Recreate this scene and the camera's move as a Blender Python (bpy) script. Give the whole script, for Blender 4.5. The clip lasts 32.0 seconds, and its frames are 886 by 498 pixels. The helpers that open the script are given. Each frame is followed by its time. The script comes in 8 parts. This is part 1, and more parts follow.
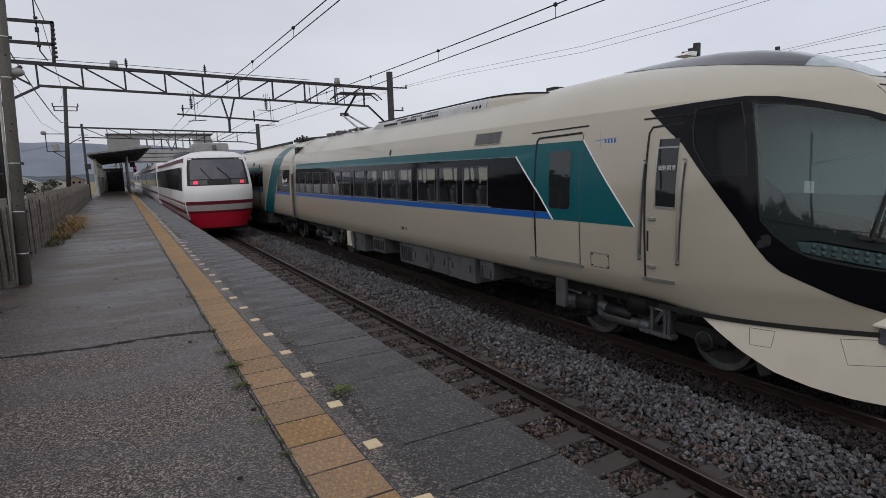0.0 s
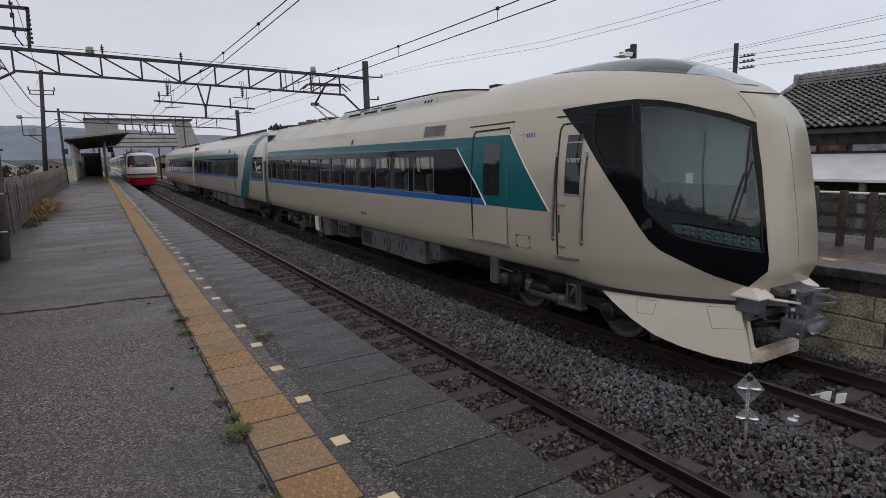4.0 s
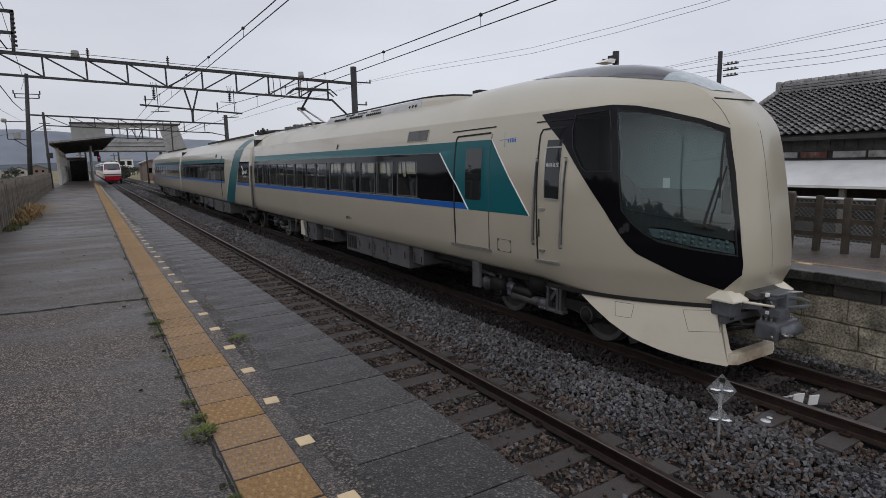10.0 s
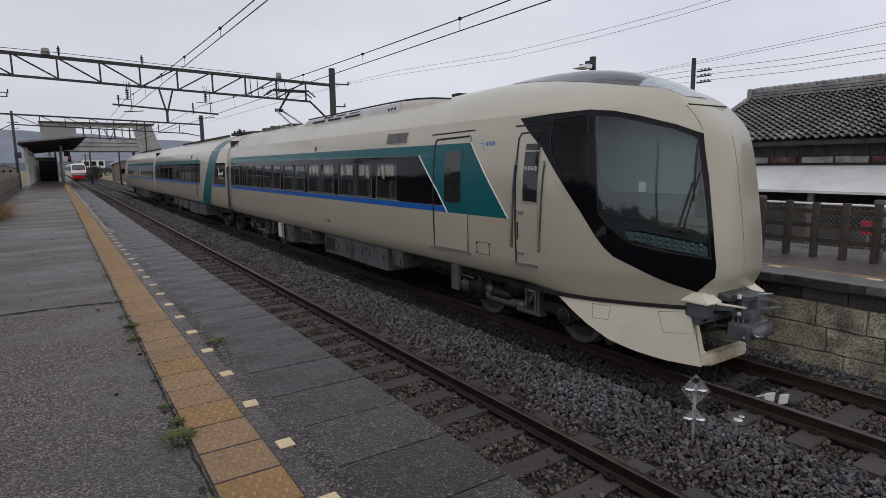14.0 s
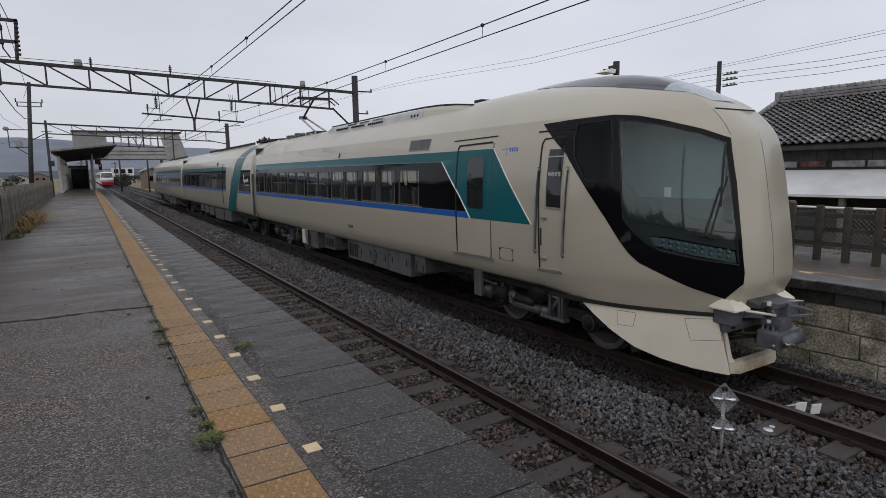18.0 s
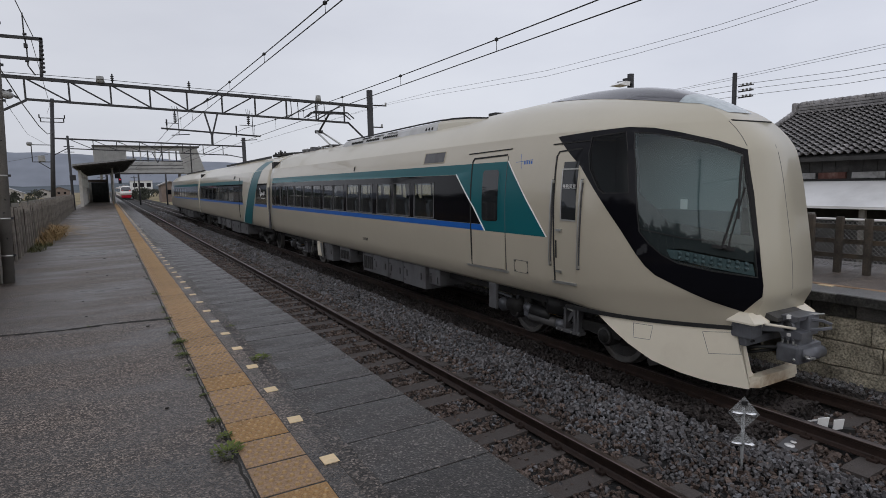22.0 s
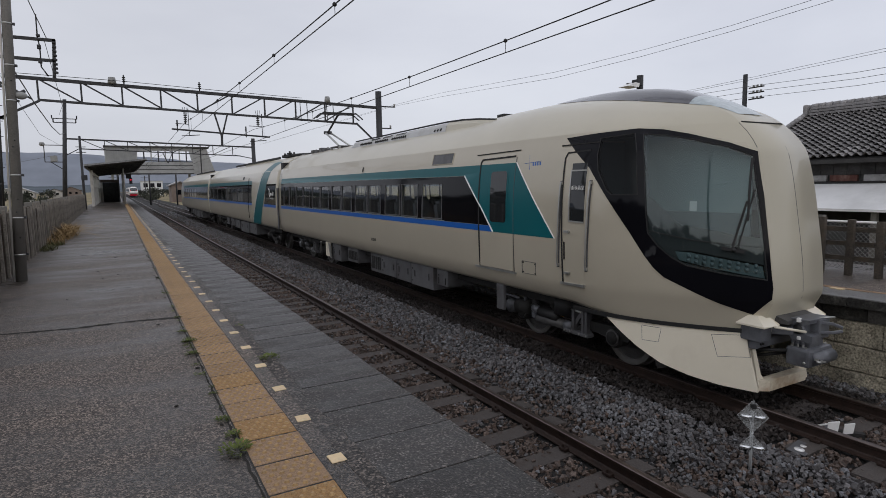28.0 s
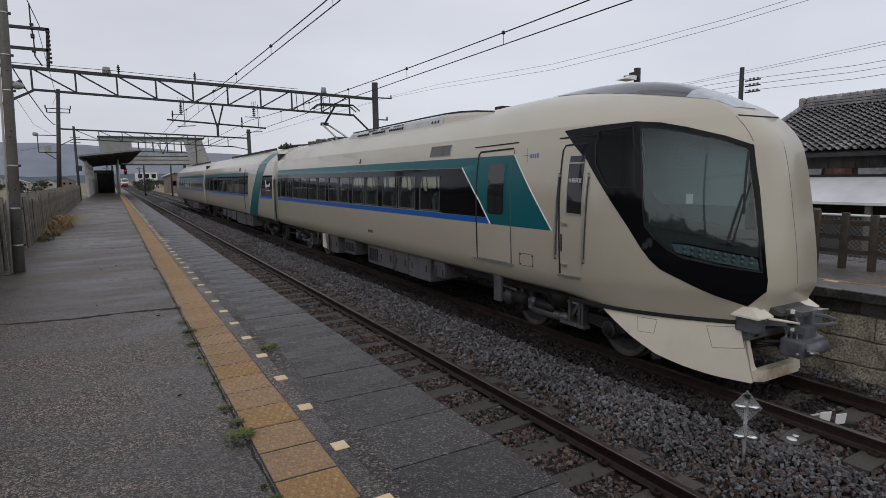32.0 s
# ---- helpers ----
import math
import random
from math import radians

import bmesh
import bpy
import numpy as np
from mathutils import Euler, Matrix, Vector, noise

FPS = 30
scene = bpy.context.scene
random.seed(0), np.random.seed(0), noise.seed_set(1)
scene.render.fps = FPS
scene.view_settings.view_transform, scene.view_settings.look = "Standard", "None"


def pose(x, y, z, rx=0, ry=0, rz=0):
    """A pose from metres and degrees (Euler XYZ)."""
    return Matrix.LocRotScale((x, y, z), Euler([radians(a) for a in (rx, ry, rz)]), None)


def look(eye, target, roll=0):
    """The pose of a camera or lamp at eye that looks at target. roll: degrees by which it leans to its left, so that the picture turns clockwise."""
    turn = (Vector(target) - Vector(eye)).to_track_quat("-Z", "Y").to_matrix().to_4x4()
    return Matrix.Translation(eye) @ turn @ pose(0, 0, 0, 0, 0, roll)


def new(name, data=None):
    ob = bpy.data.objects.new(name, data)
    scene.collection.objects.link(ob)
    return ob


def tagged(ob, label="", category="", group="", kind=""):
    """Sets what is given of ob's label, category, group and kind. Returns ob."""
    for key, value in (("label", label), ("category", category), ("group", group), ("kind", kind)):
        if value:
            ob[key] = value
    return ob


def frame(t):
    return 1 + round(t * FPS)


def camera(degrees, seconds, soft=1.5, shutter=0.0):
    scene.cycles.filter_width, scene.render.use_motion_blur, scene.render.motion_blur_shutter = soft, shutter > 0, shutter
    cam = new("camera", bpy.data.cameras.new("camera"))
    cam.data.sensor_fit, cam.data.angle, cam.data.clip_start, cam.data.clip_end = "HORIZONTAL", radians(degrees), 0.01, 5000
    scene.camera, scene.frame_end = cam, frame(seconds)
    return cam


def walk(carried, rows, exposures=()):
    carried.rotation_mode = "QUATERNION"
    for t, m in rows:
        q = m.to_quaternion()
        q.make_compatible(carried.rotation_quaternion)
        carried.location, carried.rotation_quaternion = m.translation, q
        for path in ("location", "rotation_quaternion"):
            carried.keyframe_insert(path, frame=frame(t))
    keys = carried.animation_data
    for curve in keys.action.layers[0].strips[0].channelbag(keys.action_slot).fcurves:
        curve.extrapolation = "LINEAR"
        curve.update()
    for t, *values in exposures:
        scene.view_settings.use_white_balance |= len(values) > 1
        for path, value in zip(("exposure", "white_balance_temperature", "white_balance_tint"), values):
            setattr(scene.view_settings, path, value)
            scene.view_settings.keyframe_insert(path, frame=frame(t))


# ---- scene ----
cam = camera(75.2, 32.0, soft=0.6)
PATH = [
    (0, (-6.448, -2.703, 2.64), (-5.492, -0.968, 2.363), -1.9), 
    (0.5, (-6.437, -2.716, 2.644), (-5.483, -0.98, 2.369), -1.9), 
    (1, (-6.436, -2.756, 2.637), (-5.483, -1.018, 2.364), -1.9), 
    (1.5, (-6.467, -2.929, 2.617), (-5.497, -1.202, 2.34), -2.0), 
    (2, (-6.429, -3.169, 2.642), (-5.414, -1.472, 2.34), -1.6), 
    (2.5, (-6.332, -3.395, 2.643), (-5.321, -1.698, 2.329), -1.7), 
    (3, (-6.345, -3.568, 2.63), (-5.331, -1.872, 2.318), -1.7), 
    (3.5, (-6.356, -3.762, 2.656), (-5.343, -2.067, 2.336), -1.4), 
    (5.5, (-6.305, -4.038, 2.644), (-5.377, -2.292, 2.343), -1.8), 
    (6, (-6.304, -4.053, 2.645), (-5.389, -2.299, 2.35), -1.9), 
    (6.5, (-6.314, -4.04, 2.646), (-5.415, -2.278, 2.354), -1.8), 
    (7, (-6.302, -4.034, 2.643), (-5.406, -2.27, 2.354), -1.6), 
    (7.5, (-6.292, -4.038, 2.635), (-5.384, -2.28, 2.347), -1.6), 
    (8, (-6.293, -4.045, 2.636), (-5.373, -2.293, 2.349), -1.5), 
    (8.5, (-6.286, -4.034, 2.636), (-5.362, -2.284, 2.35), -1.5), 
    (9, (-6.269, -4.019, 2.633), (-5.307, -2.289, 2.344), -1.4), 
    (9.5, (-6.257, -4.004, 2.631), (-5.245, -2.305, 2.332), -1.2), 
    (10, (-6.254, -4.0, 2.633), (-5.224, -2.312, 2.333), -1.1), 
    (10.5, (-6.263, -3.999, 2.634), (-5.183, -2.342, 2.335), -0.9), 
    (11, (-6.272, -4.003, 2.635), (-5.174, -2.358, 2.336), -0.7), 
    (11.5, (-6.271, -4.008, 2.638), (-5.172, -2.365, 2.34), -0.7), 
    (12, (-6.273, -4.007, 2.643), (-5.175, -2.362, 2.346), -0.7), 
    (12.5, (-6.266, -4.005, 2.638), (-5.168, -2.359, 2.343), -0.7), 
    (13, (-6.269, -3.997, 2.637), (-5.169, -2.353, 2.343), -0.7), 
    (13.5, (-6.275, -4.006, 2.633), (-5.178, -2.36, 2.342), -0.7), 
    (14, (-6.278, -4.013, 2.635), (-5.184, -2.365, 2.343), -0.7), 
    (14.5, (-6.281, -4.008, 2.634), (-5.196, -2.353, 2.344), -0.7), 
    (16.5, (-6.292, -4.014, 2.638), (-5.242, -2.334, 2.359), -1.0), 
    (17, (-6.295, -4.006, 2.638), (-5.251, -2.323, 2.36), -1.0), 
    (17.5, (-6.297, -4.007, 2.64), (-5.259, -2.32, 2.363), -1.0), 
    (18, (-6.301, -4.009, 2.639), (-5.268, -2.318, 2.368), -1.0), 
    (18.5, (-6.303, -4.013, 2.64), (-5.276, -2.317, 2.373), -1.1), 
    (19, (-6.305, -4.016, 2.639), (-5.285, -2.316, 2.377), -1.1), 
    (19.5, (-6.306, -4.014, 2.64), (-5.291, -2.31, 2.382), -1.1), 
    (20, (-6.313, -4.009, 2.64), (-5.299, -2.304, 2.388), -1.1), 
    (20.5, (-6.316, -4.012, 2.64), (-5.306, -2.304, 2.392), -1.2), 
    (21, (-6.321, -4.015, 2.64), (-5.315, -2.303, 2.399), -1.2), 
    (21.5, (-6.319, -4.014, 2.64), (-5.319, -2.298, 2.405), -1.2), 
    (22, (-6.323, -4.018, 2.641), (-5.328, -2.298, 2.414), -1.2), 
    (22.5, (-6.323, -4.017, 2.636), (-5.332, -2.295, 2.41), -1.2), 
    (23, (-6.321, -4.011, 2.635), (-5.331, -2.288, 2.409), -1.1), 
    (23.5, (-6.319, -4.01, 2.635), (-5.332, -2.285, 2.408), -0.9), 
    (24, (-6.322, -4.013, 2.634), (-5.339, -2.286, 2.404), -1.0), 
    (24.5, (-6.325, -4.012, 2.637), (-5.344, -2.285, 2.405), -0.9), 
    (25, (-6.324, -4.018, 2.637), (-5.345, -2.289, 2.405), -1.0), 
    (25.5, (-6.322, -4.02, 2.635), (-5.347, -2.29, 2.405), -1.0), 
    (27.5, (-6.33, -4.02, 2.638), (-5.356, -2.287, 2.414), -0.9), 
    (28, (-6.328, -4.026, 2.637), (-5.357, -2.293, 2.415), -1.0), 
    (28.5, (-6.335, -4.022, 2.637), (-5.36, -2.29, 2.416), -0.9), 
    (29, (-6.331, -4.024, 2.635), (-5.355, -2.291, 2.416), -1.0), 
    (29.5, (-6.336, -4.015, 2.637), (-5.359, -2.283, 2.418), -1.0), 
    (30, (-6.339, -4.018, 2.637), (-5.361, -2.288, 2.419), -0.7), 
    (30.5, (-6.343, -4.026, 2.64), (-5.365, -2.295, 2.421), -0.8), 
    (31, (-6.344, -4.033, 2.638), (-5.367, -2.302, 2.407), -0.8), 
    (31.5, (-6.361, -4.051, 2.641), (-5.382, -2.325, 2.394), -0.9), 
    (32, (-6.376, -4.049, 2.64), (-5.394, -2.325, 2.39), -0.8), 
]
walk(cam, [(t, look(eye, target, roll)) for t, eye, target, roll in PATH])

# ---- world and light: even overcast daylight ----
world = bpy.data.worlds.new("overcast_sky")
scene.world = world
world.use_nodes = True
wn, wl = world.node_tree.nodes, world.node_tree.links
wn.clear()
w_out = wn.new("ShaderNodeOutputWorld")
w_bg = wn.new("ShaderNodeBackground")
w_sky = wn.new("ShaderNodeTexSky")
w_sky.sky_type, w_sky.sun_disc = "NISHITA", False
w_sky.sun_elevation, w_sky.sun_rotation = radians(20), radians(223)
w_co = wn.new("ShaderNodeTexCoord")
w_map = wn.new("ShaderNodeMapping")
w_map.inputs["Scale"].default_value = (1.0, 1.0, 3.2)
w_noise = wn.new("ShaderNodeTexNoise")
w_noise.inputs["Scale"].default_value, w_noise.inputs["Detail"].default_value = 1.7, 7
w_ramp = wn.new("ShaderNodeValToRGB")
w_ramp.color_ramp.elements[0].position, w_ramp.color_ramp.elements[0].color = 0.3, (6.25, 6.42, 7.25, 1)
w_ramp.color_ramp.elements[1].position, w_ramp.color_ramp.elements[1].color = 0.72, (7.65, 7.82, 8.55, 1)
w_mix = wn.new("ShaderNodeMix")
w_mix.data_type = "RGBA"
w_mix.inputs["Factor"].default_value = 0.92
wl.new(w_co.outputs["Generated"], w_map.inputs["Vector"])
wl.new(w_map.outputs["Vector"], w_noise.inputs["Vector"])
wl.new(w_noise.outputs["Fac"], w_ramp.inputs["Fac"])
wl.new(w_sky.outputs["Color"], w_mix.inputs["A"])
wl.new(w_ramp.outputs["Color"], w_mix.inputs["B"])
# the cloud is thinner, and so brighter, over the far side of the line
w_sep = wn.new("ShaderNodeSeparateXYZ")
w_side = wn.new("ShaderNodeMapRange")
w_side.inputs["From Min"].default_value, w_side.inputs["From Max"].default_value = 0.0, 1.0
w_side.inputs["To Min"].default_value, w_side.inputs["To Max"].default_value = 0.94, 1.13
w_gain = wn.new("ShaderNodeVectorMath")
w_gain.operation = "SCALE"
wl.new(w_co.outputs["Generated"], w_sep.inputs["Vector"])
wl.new(w_sep.outputs["X"], w_side.inputs["Value"])
wl.new(w_mix.outputs["Result"], w_gain.inputs[0])
wl.new(w_side.outputs["Result"], w_gain.inputs["Scale"])
wl.new(w_gain.outputs["Vector"], w_bg.inputs["Color"])
w_bg.inputs["Strength"].default_value = 0.095
wl.new(w_bg.outputs["Background"], w_out.inputs["Surface"])
sun_data = bpy.data.lights.new("sun", "SUN")
sun_data.energy, sun_data.angle, sun_data.color = 0.6, radians(100), (1.0, 0.97, 0.93)
sun = new("sun", sun_data)
sun.matrix_world = look((-70, -75, 37.3), (0, 0, 0))


# ---- materials ----
def mat(name, col, rough=0.6, metal=0.0, var=0.15, scale=3.0, bump=0.0, bscale=60.0, fine=0.0, spec=0.5, rand=0.0, stain=None, stain_amt=0.0, stain_scale=0.7, coat=0.0):
    """Surface with grain at two scales, optional stains of another colour and tone that differs from piece to piece."""
    m = bpy.data.materials.new(name)
    m.use_nodes = True
    n, l = m.node_tree.nodes, m.node_tree.links
    b = n["Principled BSDF"]
    b.inputs["Roughness"].default_value, b.inputs["Metallic"].default_value = rough, metal
    b.inputs["Specular IOR Level"].default_value = spec
    b.inputs["Coat Weight"].default_value = coat
    co = n.new("ShaderNodeTexCoord")
    big = n.new("ShaderNodeTexNoise")
    big.inputs["Scale"].default_value, big.inputs["Detail"].default_value = scale, 6
    l.new(co.outputs["Object"], big.inputs["Vector"])
    small = n.new("ShaderNodeTexNoise")
    small.inputs["Scale"].default_value, small.inputs["Detail"].default_value = bscale, 3
    l.new(co.outputs["Object"], small.inputs["Vector"])
    mr = n.new("ShaderNodeMapRange")
    mr.inputs["From Min"].default_value, mr.inputs["From Max"].default_value = 0.3, 0.7
    mr.inputs["To Min"].default_value, mr.inputs["To Max"].default_value = 1 - var, 1 + var
    l.new(big.outputs["Fac"], mr.inputs["Value"])
    mf = n.new("ShaderNodeMapRange")
    mf.inputs["From Min"].default_value, mf.inputs["From Max"].default_value = 0.3, 0.7
    mf.inputs["To Min"].default_value, mf.inputs["To Max"].default_value = 1 - fine, 1 + fine
    l.new(small.outputs["Fac"], mf.inputs["Value"])
    mul = n.new("ShaderNodeMath")
    mul.operation = "MULTIPLY"
    l.new(mr.outputs["Result"], mul.inputs[0])
    l.new(mf.outputs["Result"], mul.inputs[1])
    last = mul
    if rand:
        info = n.new("ShaderNodeObjectInfo")
        geo = n.new("ShaderNodeNewGeometry")
        add = n.new("ShaderNodeMath")
        add.operation = "ADD"
        l.new(info.outputs["Random"], add.inputs[0])
        l.new(geo.outputs["Random Per Island"], add.inputs[1])
        rr = n.new("ShaderNodeMapRange")
        rr.inputs["From Max"].default_value = 2.0
        rr.inputs["To Min"].default_value, rr.inputs["To Max"].default_value = 1 - rand, 1 + rand
        l.new(add.outputs[0], rr.inputs["Value"])
        m2 = n.new("ShaderNodeMath")
        m2.operation = "MULTIPLY"
        l.new(last.outputs[0], m2.inputs[0])
        l.new(rr.outputs["Result"], m2.inputs[1])
        last = m2
    base = n.new("ShaderNodeRGB")
    base.outputs[0].default_value = (*col, 1)
    src = base.outputs[0]
    if stain:
        sn = n.new("ShaderNodeTexNoise")
        sn.inputs["Scale"].default_value, sn.inputs["Detail"].default_value, sn.inputs["Roughness"].default_value = stain_scale, 8, 0.65
        l.new(co.outputs["Object"], sn.inputs["Vector"])
        sr = n.new("ShaderNodeMapRange")
        sr.inputs["From Min"].default_value, sr.inputs["From Max"].default_value = 0.48, 0.7
        sr.inputs["To Max"].default_value = stain_amt
        l.new(sn.outputs["Fac"], sr.inputs["Value"])
        sm = n.new("ShaderNodeMix")
        sm.data_type = "RGBA"
        sm.inputs["B"].default_value = (*stain, 1)
        l.new(src, sm.inputs["A"])
        l.new(sr.outputs["Result"], sm.inputs["Factor"])
        src = sm.outputs["Result"]
    vm = n.new("ShaderNodeVectorMath")
    vm.operation = "SCALE"
    l.new(src, vm.inputs[0])
    l.new(last.outputs[0], vm.inputs["Scale"])
    l.new(vm.outputs["Vector"], b.inputs["Base Color"])
    if bump:
        bp = n.new("ShaderNodeBump")
        bp.inputs["Strength"].default_value, bp.inputs["Distance"].default_value = bump, 0.01
        l.new(small.outputs["Fac"], bp.inputs["Height"])
        l.new(bp.outputs["Normal"], b.inputs["Normal"])
    return m


def speckled(name, dark, light, cell=85.0, rough=0.6, patch=(0.6, 1.25), patch_scale=0.5, bands=0.0, rand=0.0, share=0.75, bump=0.6, spec=0.45):
    """Worn asphalt or concrete: stones of differing tone in a dark binder, with broad patches and faint bands across."""
    m = bpy.data.materials.new(name)
    m.use_nodes = True
    n, l = m.node_tree.nodes, m.node_tree.links
    b = n["Principled BSDF"]
    b.inputs["Specular IOR Level"].default_value = spec
    co = n.new("ShaderNodeTexCoord")
    vor = n.new("ShaderNodeTexVoronoi")
    vor.inputs["Scale"].default_value = cell
    l.new(co.outputs["Object"], vor.inputs["Vector"])
    sep = n.new("ShaderNodeSeparateColor")
    l.new(vor.outputs["Color"], sep.inputs["Color"])
    ramp = n.new("ShaderNodeValToRGB")
    ramp.color_ramp.elements[0].position, ramp.color_ramp.elements[0].color = 0.0, (*dark, 1)
    ramp.color_ramp.elements[1].position, ramp.color_ramp.elements[1].color = 1.0, (*light, 1)
    mid = ramp.color_ramp.elements.new(share)
    mid.color = (*[(a * 0.83 + c * 0.17) for a, c in zip(dark, light)], 1)
    l.new(sep.outputs["Red"], ramp.inputs["Fac"])
    fine = n.new("ShaderNodeTexNoise")
    fine.inputs["Scale"].default_value, fine.inputs["Detail"].default_value = cell * 0.35, 4
    l.new(co.outputs["Object"], fine.inputs["Vector"])
    big = n.new("ShaderNodeTexNoise")
    big.inputs["Scale"].default_value, big.inputs["Detail"].default_value = patch_scale, 9
    big.inputs["Roughness"].default_value = 0.62
    mp = n.new("ShaderNodeMapping")
    mp.inputs["Scale"].default_value = (1.0, 2.6 if bands else 1.0, 1.0)
    l.new(co.outputs["Object"], mp.inputs["Vector"])
    l.new(mp.outputs["Vector"], big.inputs["Vector"])
    r1 = n.new("ShaderNodeMapRange")
    r1.inputs["From Min"].default_value, r1.inputs["From Max"].default_value = 0.32, 0.68
    r1.inputs["To Min"].default_value, r1.inputs["To Max"].default_value = patch
    l.new(big.outputs["Fac"], r1.inputs["Value"])
    r2 = n.new("ShaderNodeMapRange")
    r2.inputs["From Min"].default_value, r2.inputs["From Max"].default_value = 0.3, 0.7
    r2.inputs["To Min"].default_value, r2.inputs["To Max"].default_value = 0.62, 1.38
    l.new(fine.outputs["Fac"], r2.inputs["Value"])
    mul = n.new("ShaderNodeMath")
    mul.operation = "MULTIPLY"
    l.new(r1.outputs["Result"], mul.inputs[0])
    l.new(r2.outputs["Result"], mul.inputs[1])
    last = mul
    if rand:
        info = n.new("ShaderNodeObjectInfo")
        rr = n.new("ShaderNodeMapRange")
        rr.inputs["To Min"].default_value, rr.inputs["To Max"].default_value = 1 - rand, 1 + rand
        l.new(info.outputs["Random"], rr.inputs["Value"])
        m2 = n.new("ShaderNodeMath")
        m2.operation = "MULTIPLY"
        l.new(last.outputs[0], m2.inputs[0])
        l.new(rr.outputs["Result"], m2.inputs[1])
        last = m2
    vm = n.new("ShaderNodeVectorMath")
    vm.operation = "SCALE"
    l.new(ramp.outputs["Color"], vm.inputs[0])
    l.new(last.outputs[0], vm.inputs["Scale"])
    l.new(vm.outputs["Vector"], b.inputs["Base Color"])
    rg = n.new("ShaderNodeMapRange")
    rg.inputs["From Min"].default_value, rg.inputs["From Max"].default_value = 0.35, 0.65
    rg.inputs["To Min"].default_value, rg.inputs["To Max"].default_value = rough - 0.26, rough + 0.2
    l.new(big.outputs["Fac"], rg.inputs["Value"])
    l.new(rg.outputs["Result"], b.inputs["Roughness"])
    bp = n.new("ShaderNodeBump")
    bp.inputs["Strength"].default_value, bp.inputs["Distance"].default_value = bump, 0.006
    l.new(vor.outputs["Distance"], bp.inputs["Height"])
    l.new(bp.outputs["Normal"], b.inputs["Normal"])
    return m


def glass_mat(name, tint, alpha=0.5, rough=0.03, gloss=(1, 1, 1)):
    """Window glass: a see-through tint under a reflecting face; alpha is the index of refraction."""
    m = bpy.data.materials.new(name)
    m.use_nodes = True
    n, l = m.node_tree.nodes, m.node_tree.links
    n.clear()
    out = n.new("ShaderNodeOutputMaterial")
    tr = n.new("ShaderNodeBsdfTransparent")
    tr.inputs["Color"].default_value = (*tint, 1)
    gl = n.new("ShaderNodeBsdfGlossy")
    gl.inputs["Roughness"].default_value = rough
    gl.inputs["Color"].default_value = (*gloss, 1)
    # a thin pane reflects alike from both sides, more at a glancing view
    lw = n.new("ShaderNodeLayerWeight")
    lw.inputs["Blend"].default_value = 0.5
    pw = n.new("ShaderNodeMath")
    pw.operation, pw.inputs[1].default_value = "POWER", 5.0
    fr = n.new("ShaderNodeMapRange")
    fr.inputs["To Min"].default_value, fr.inputs["To Max"].default_value = ((alpha - 1) / (alpha + 1)) ** 2, 1.0
    l.new(lw.outputs["Facing"], pw.inputs[0])
    l.new(pw.outputs[0], fr.inputs["Value"])
    mx = n.new("ShaderNodeMixShader")
    l.new(fr.outputs[0], mx.inputs[0])
    l.new(tr.outputs[0], mx.inputs[1])
    l.new(gl.outputs[0], mx.inputs[2])
    l.new(mx.outputs[0], out.inputs["Surface"])
    return m


def lamp_mat(name, col, strength):
    m = bpy.data.materials.new(name)
    m.use_nodes = True
    b = m.node_tree.nodes["Principled BSDF"]
    b.inputs["Base Color"].default_value = (*col, 1)
    b.inputs["Emission Color"].default_value = (*col, 1)
    b.inputs["Emission Strength"].default_value = strength
    return m


M = {}
M["asphalt"] = speckled("asphalt", (0.0165, 0.0132, 0.0112), (0.285, 0.231, 0.191), 118, 0.52, (0.45, 1.5), 0.55, 1.0, share=0.55, bump=0.55, spec=0.5)
M["lap"] = speckled("coarse_asphalt", (0.011, 0.0095, 0.0085), (0.21, 0.175, 0.15), 85, 0.55, (0.6, 1.3), 0.7, share=0.66, bump=0.8, spec=0.45)
M["concrete_edge"] = speckled("concrete_edge", (0.0165, 0.0145, 0.0133), (0.2, 0.178, 0.162), 120, 0.5, (0.45, 1.55), 0.9, 1.0, rand=0.22, share=0.8, bump=0.35, spec=0.42)
M["tactile"] = mat("tactile_yellow", (0.315, 0.178, 0.066), 0.65, var=0.2, scale=2.0, bump=0.4, bscale=120, fine=0.3, rand=0.14, stain=(0.17, 0.125, 0.085), stain_amt=0.8, stain_scale=1.6)
M["tactile_worn"] = mat("worn_dirty_tactile_tile", (0.315, 0.203, 0.118), 0.7, var=0.22, scale=1.5, bump=0.4, bscale=120, fine=0.3, rand=0.16, stain=(0.15, 0.108, 0.075), stain_amt=0.85, stain_scale=2.0)
# domes paler than the tile: wear and a painted highlight in one colour
M["tactile_dome"] = mat("worn_highlit_tactile_dome", (0.4, 0.25, 0.105), 0.4, var=0.2, scale=2.0, fine=0.2, rand=0.2, stain=(0.22, 0.16, 0.11), stain_amt=0.7, stain_scale=2.2)
M["mark"] = mat("cream_mark", (0.76, 0.585, 0.35), 0.6, var=0.15, scale=8, rand=0.15, stain=(0.33, 0.27, 0.19), stain_amt=0.6, stain_scale=9)
M["ballast"] = mat("ballast_stone", (0.096, 0.09, 0.091), 0.32, var=0.3, scale=0.8, bump=0.5, bscale=70, fine=0.35, rand=0.75, spec=0.5)
M["ballast_pale"] = mat("pale_ballast_stone", (0.135, 0.137, 0.145), 0.38, var=0.3, scale=0.8, bump=0.5, bscale=70, fine=0.35, rand=0.5, spec=0.5)
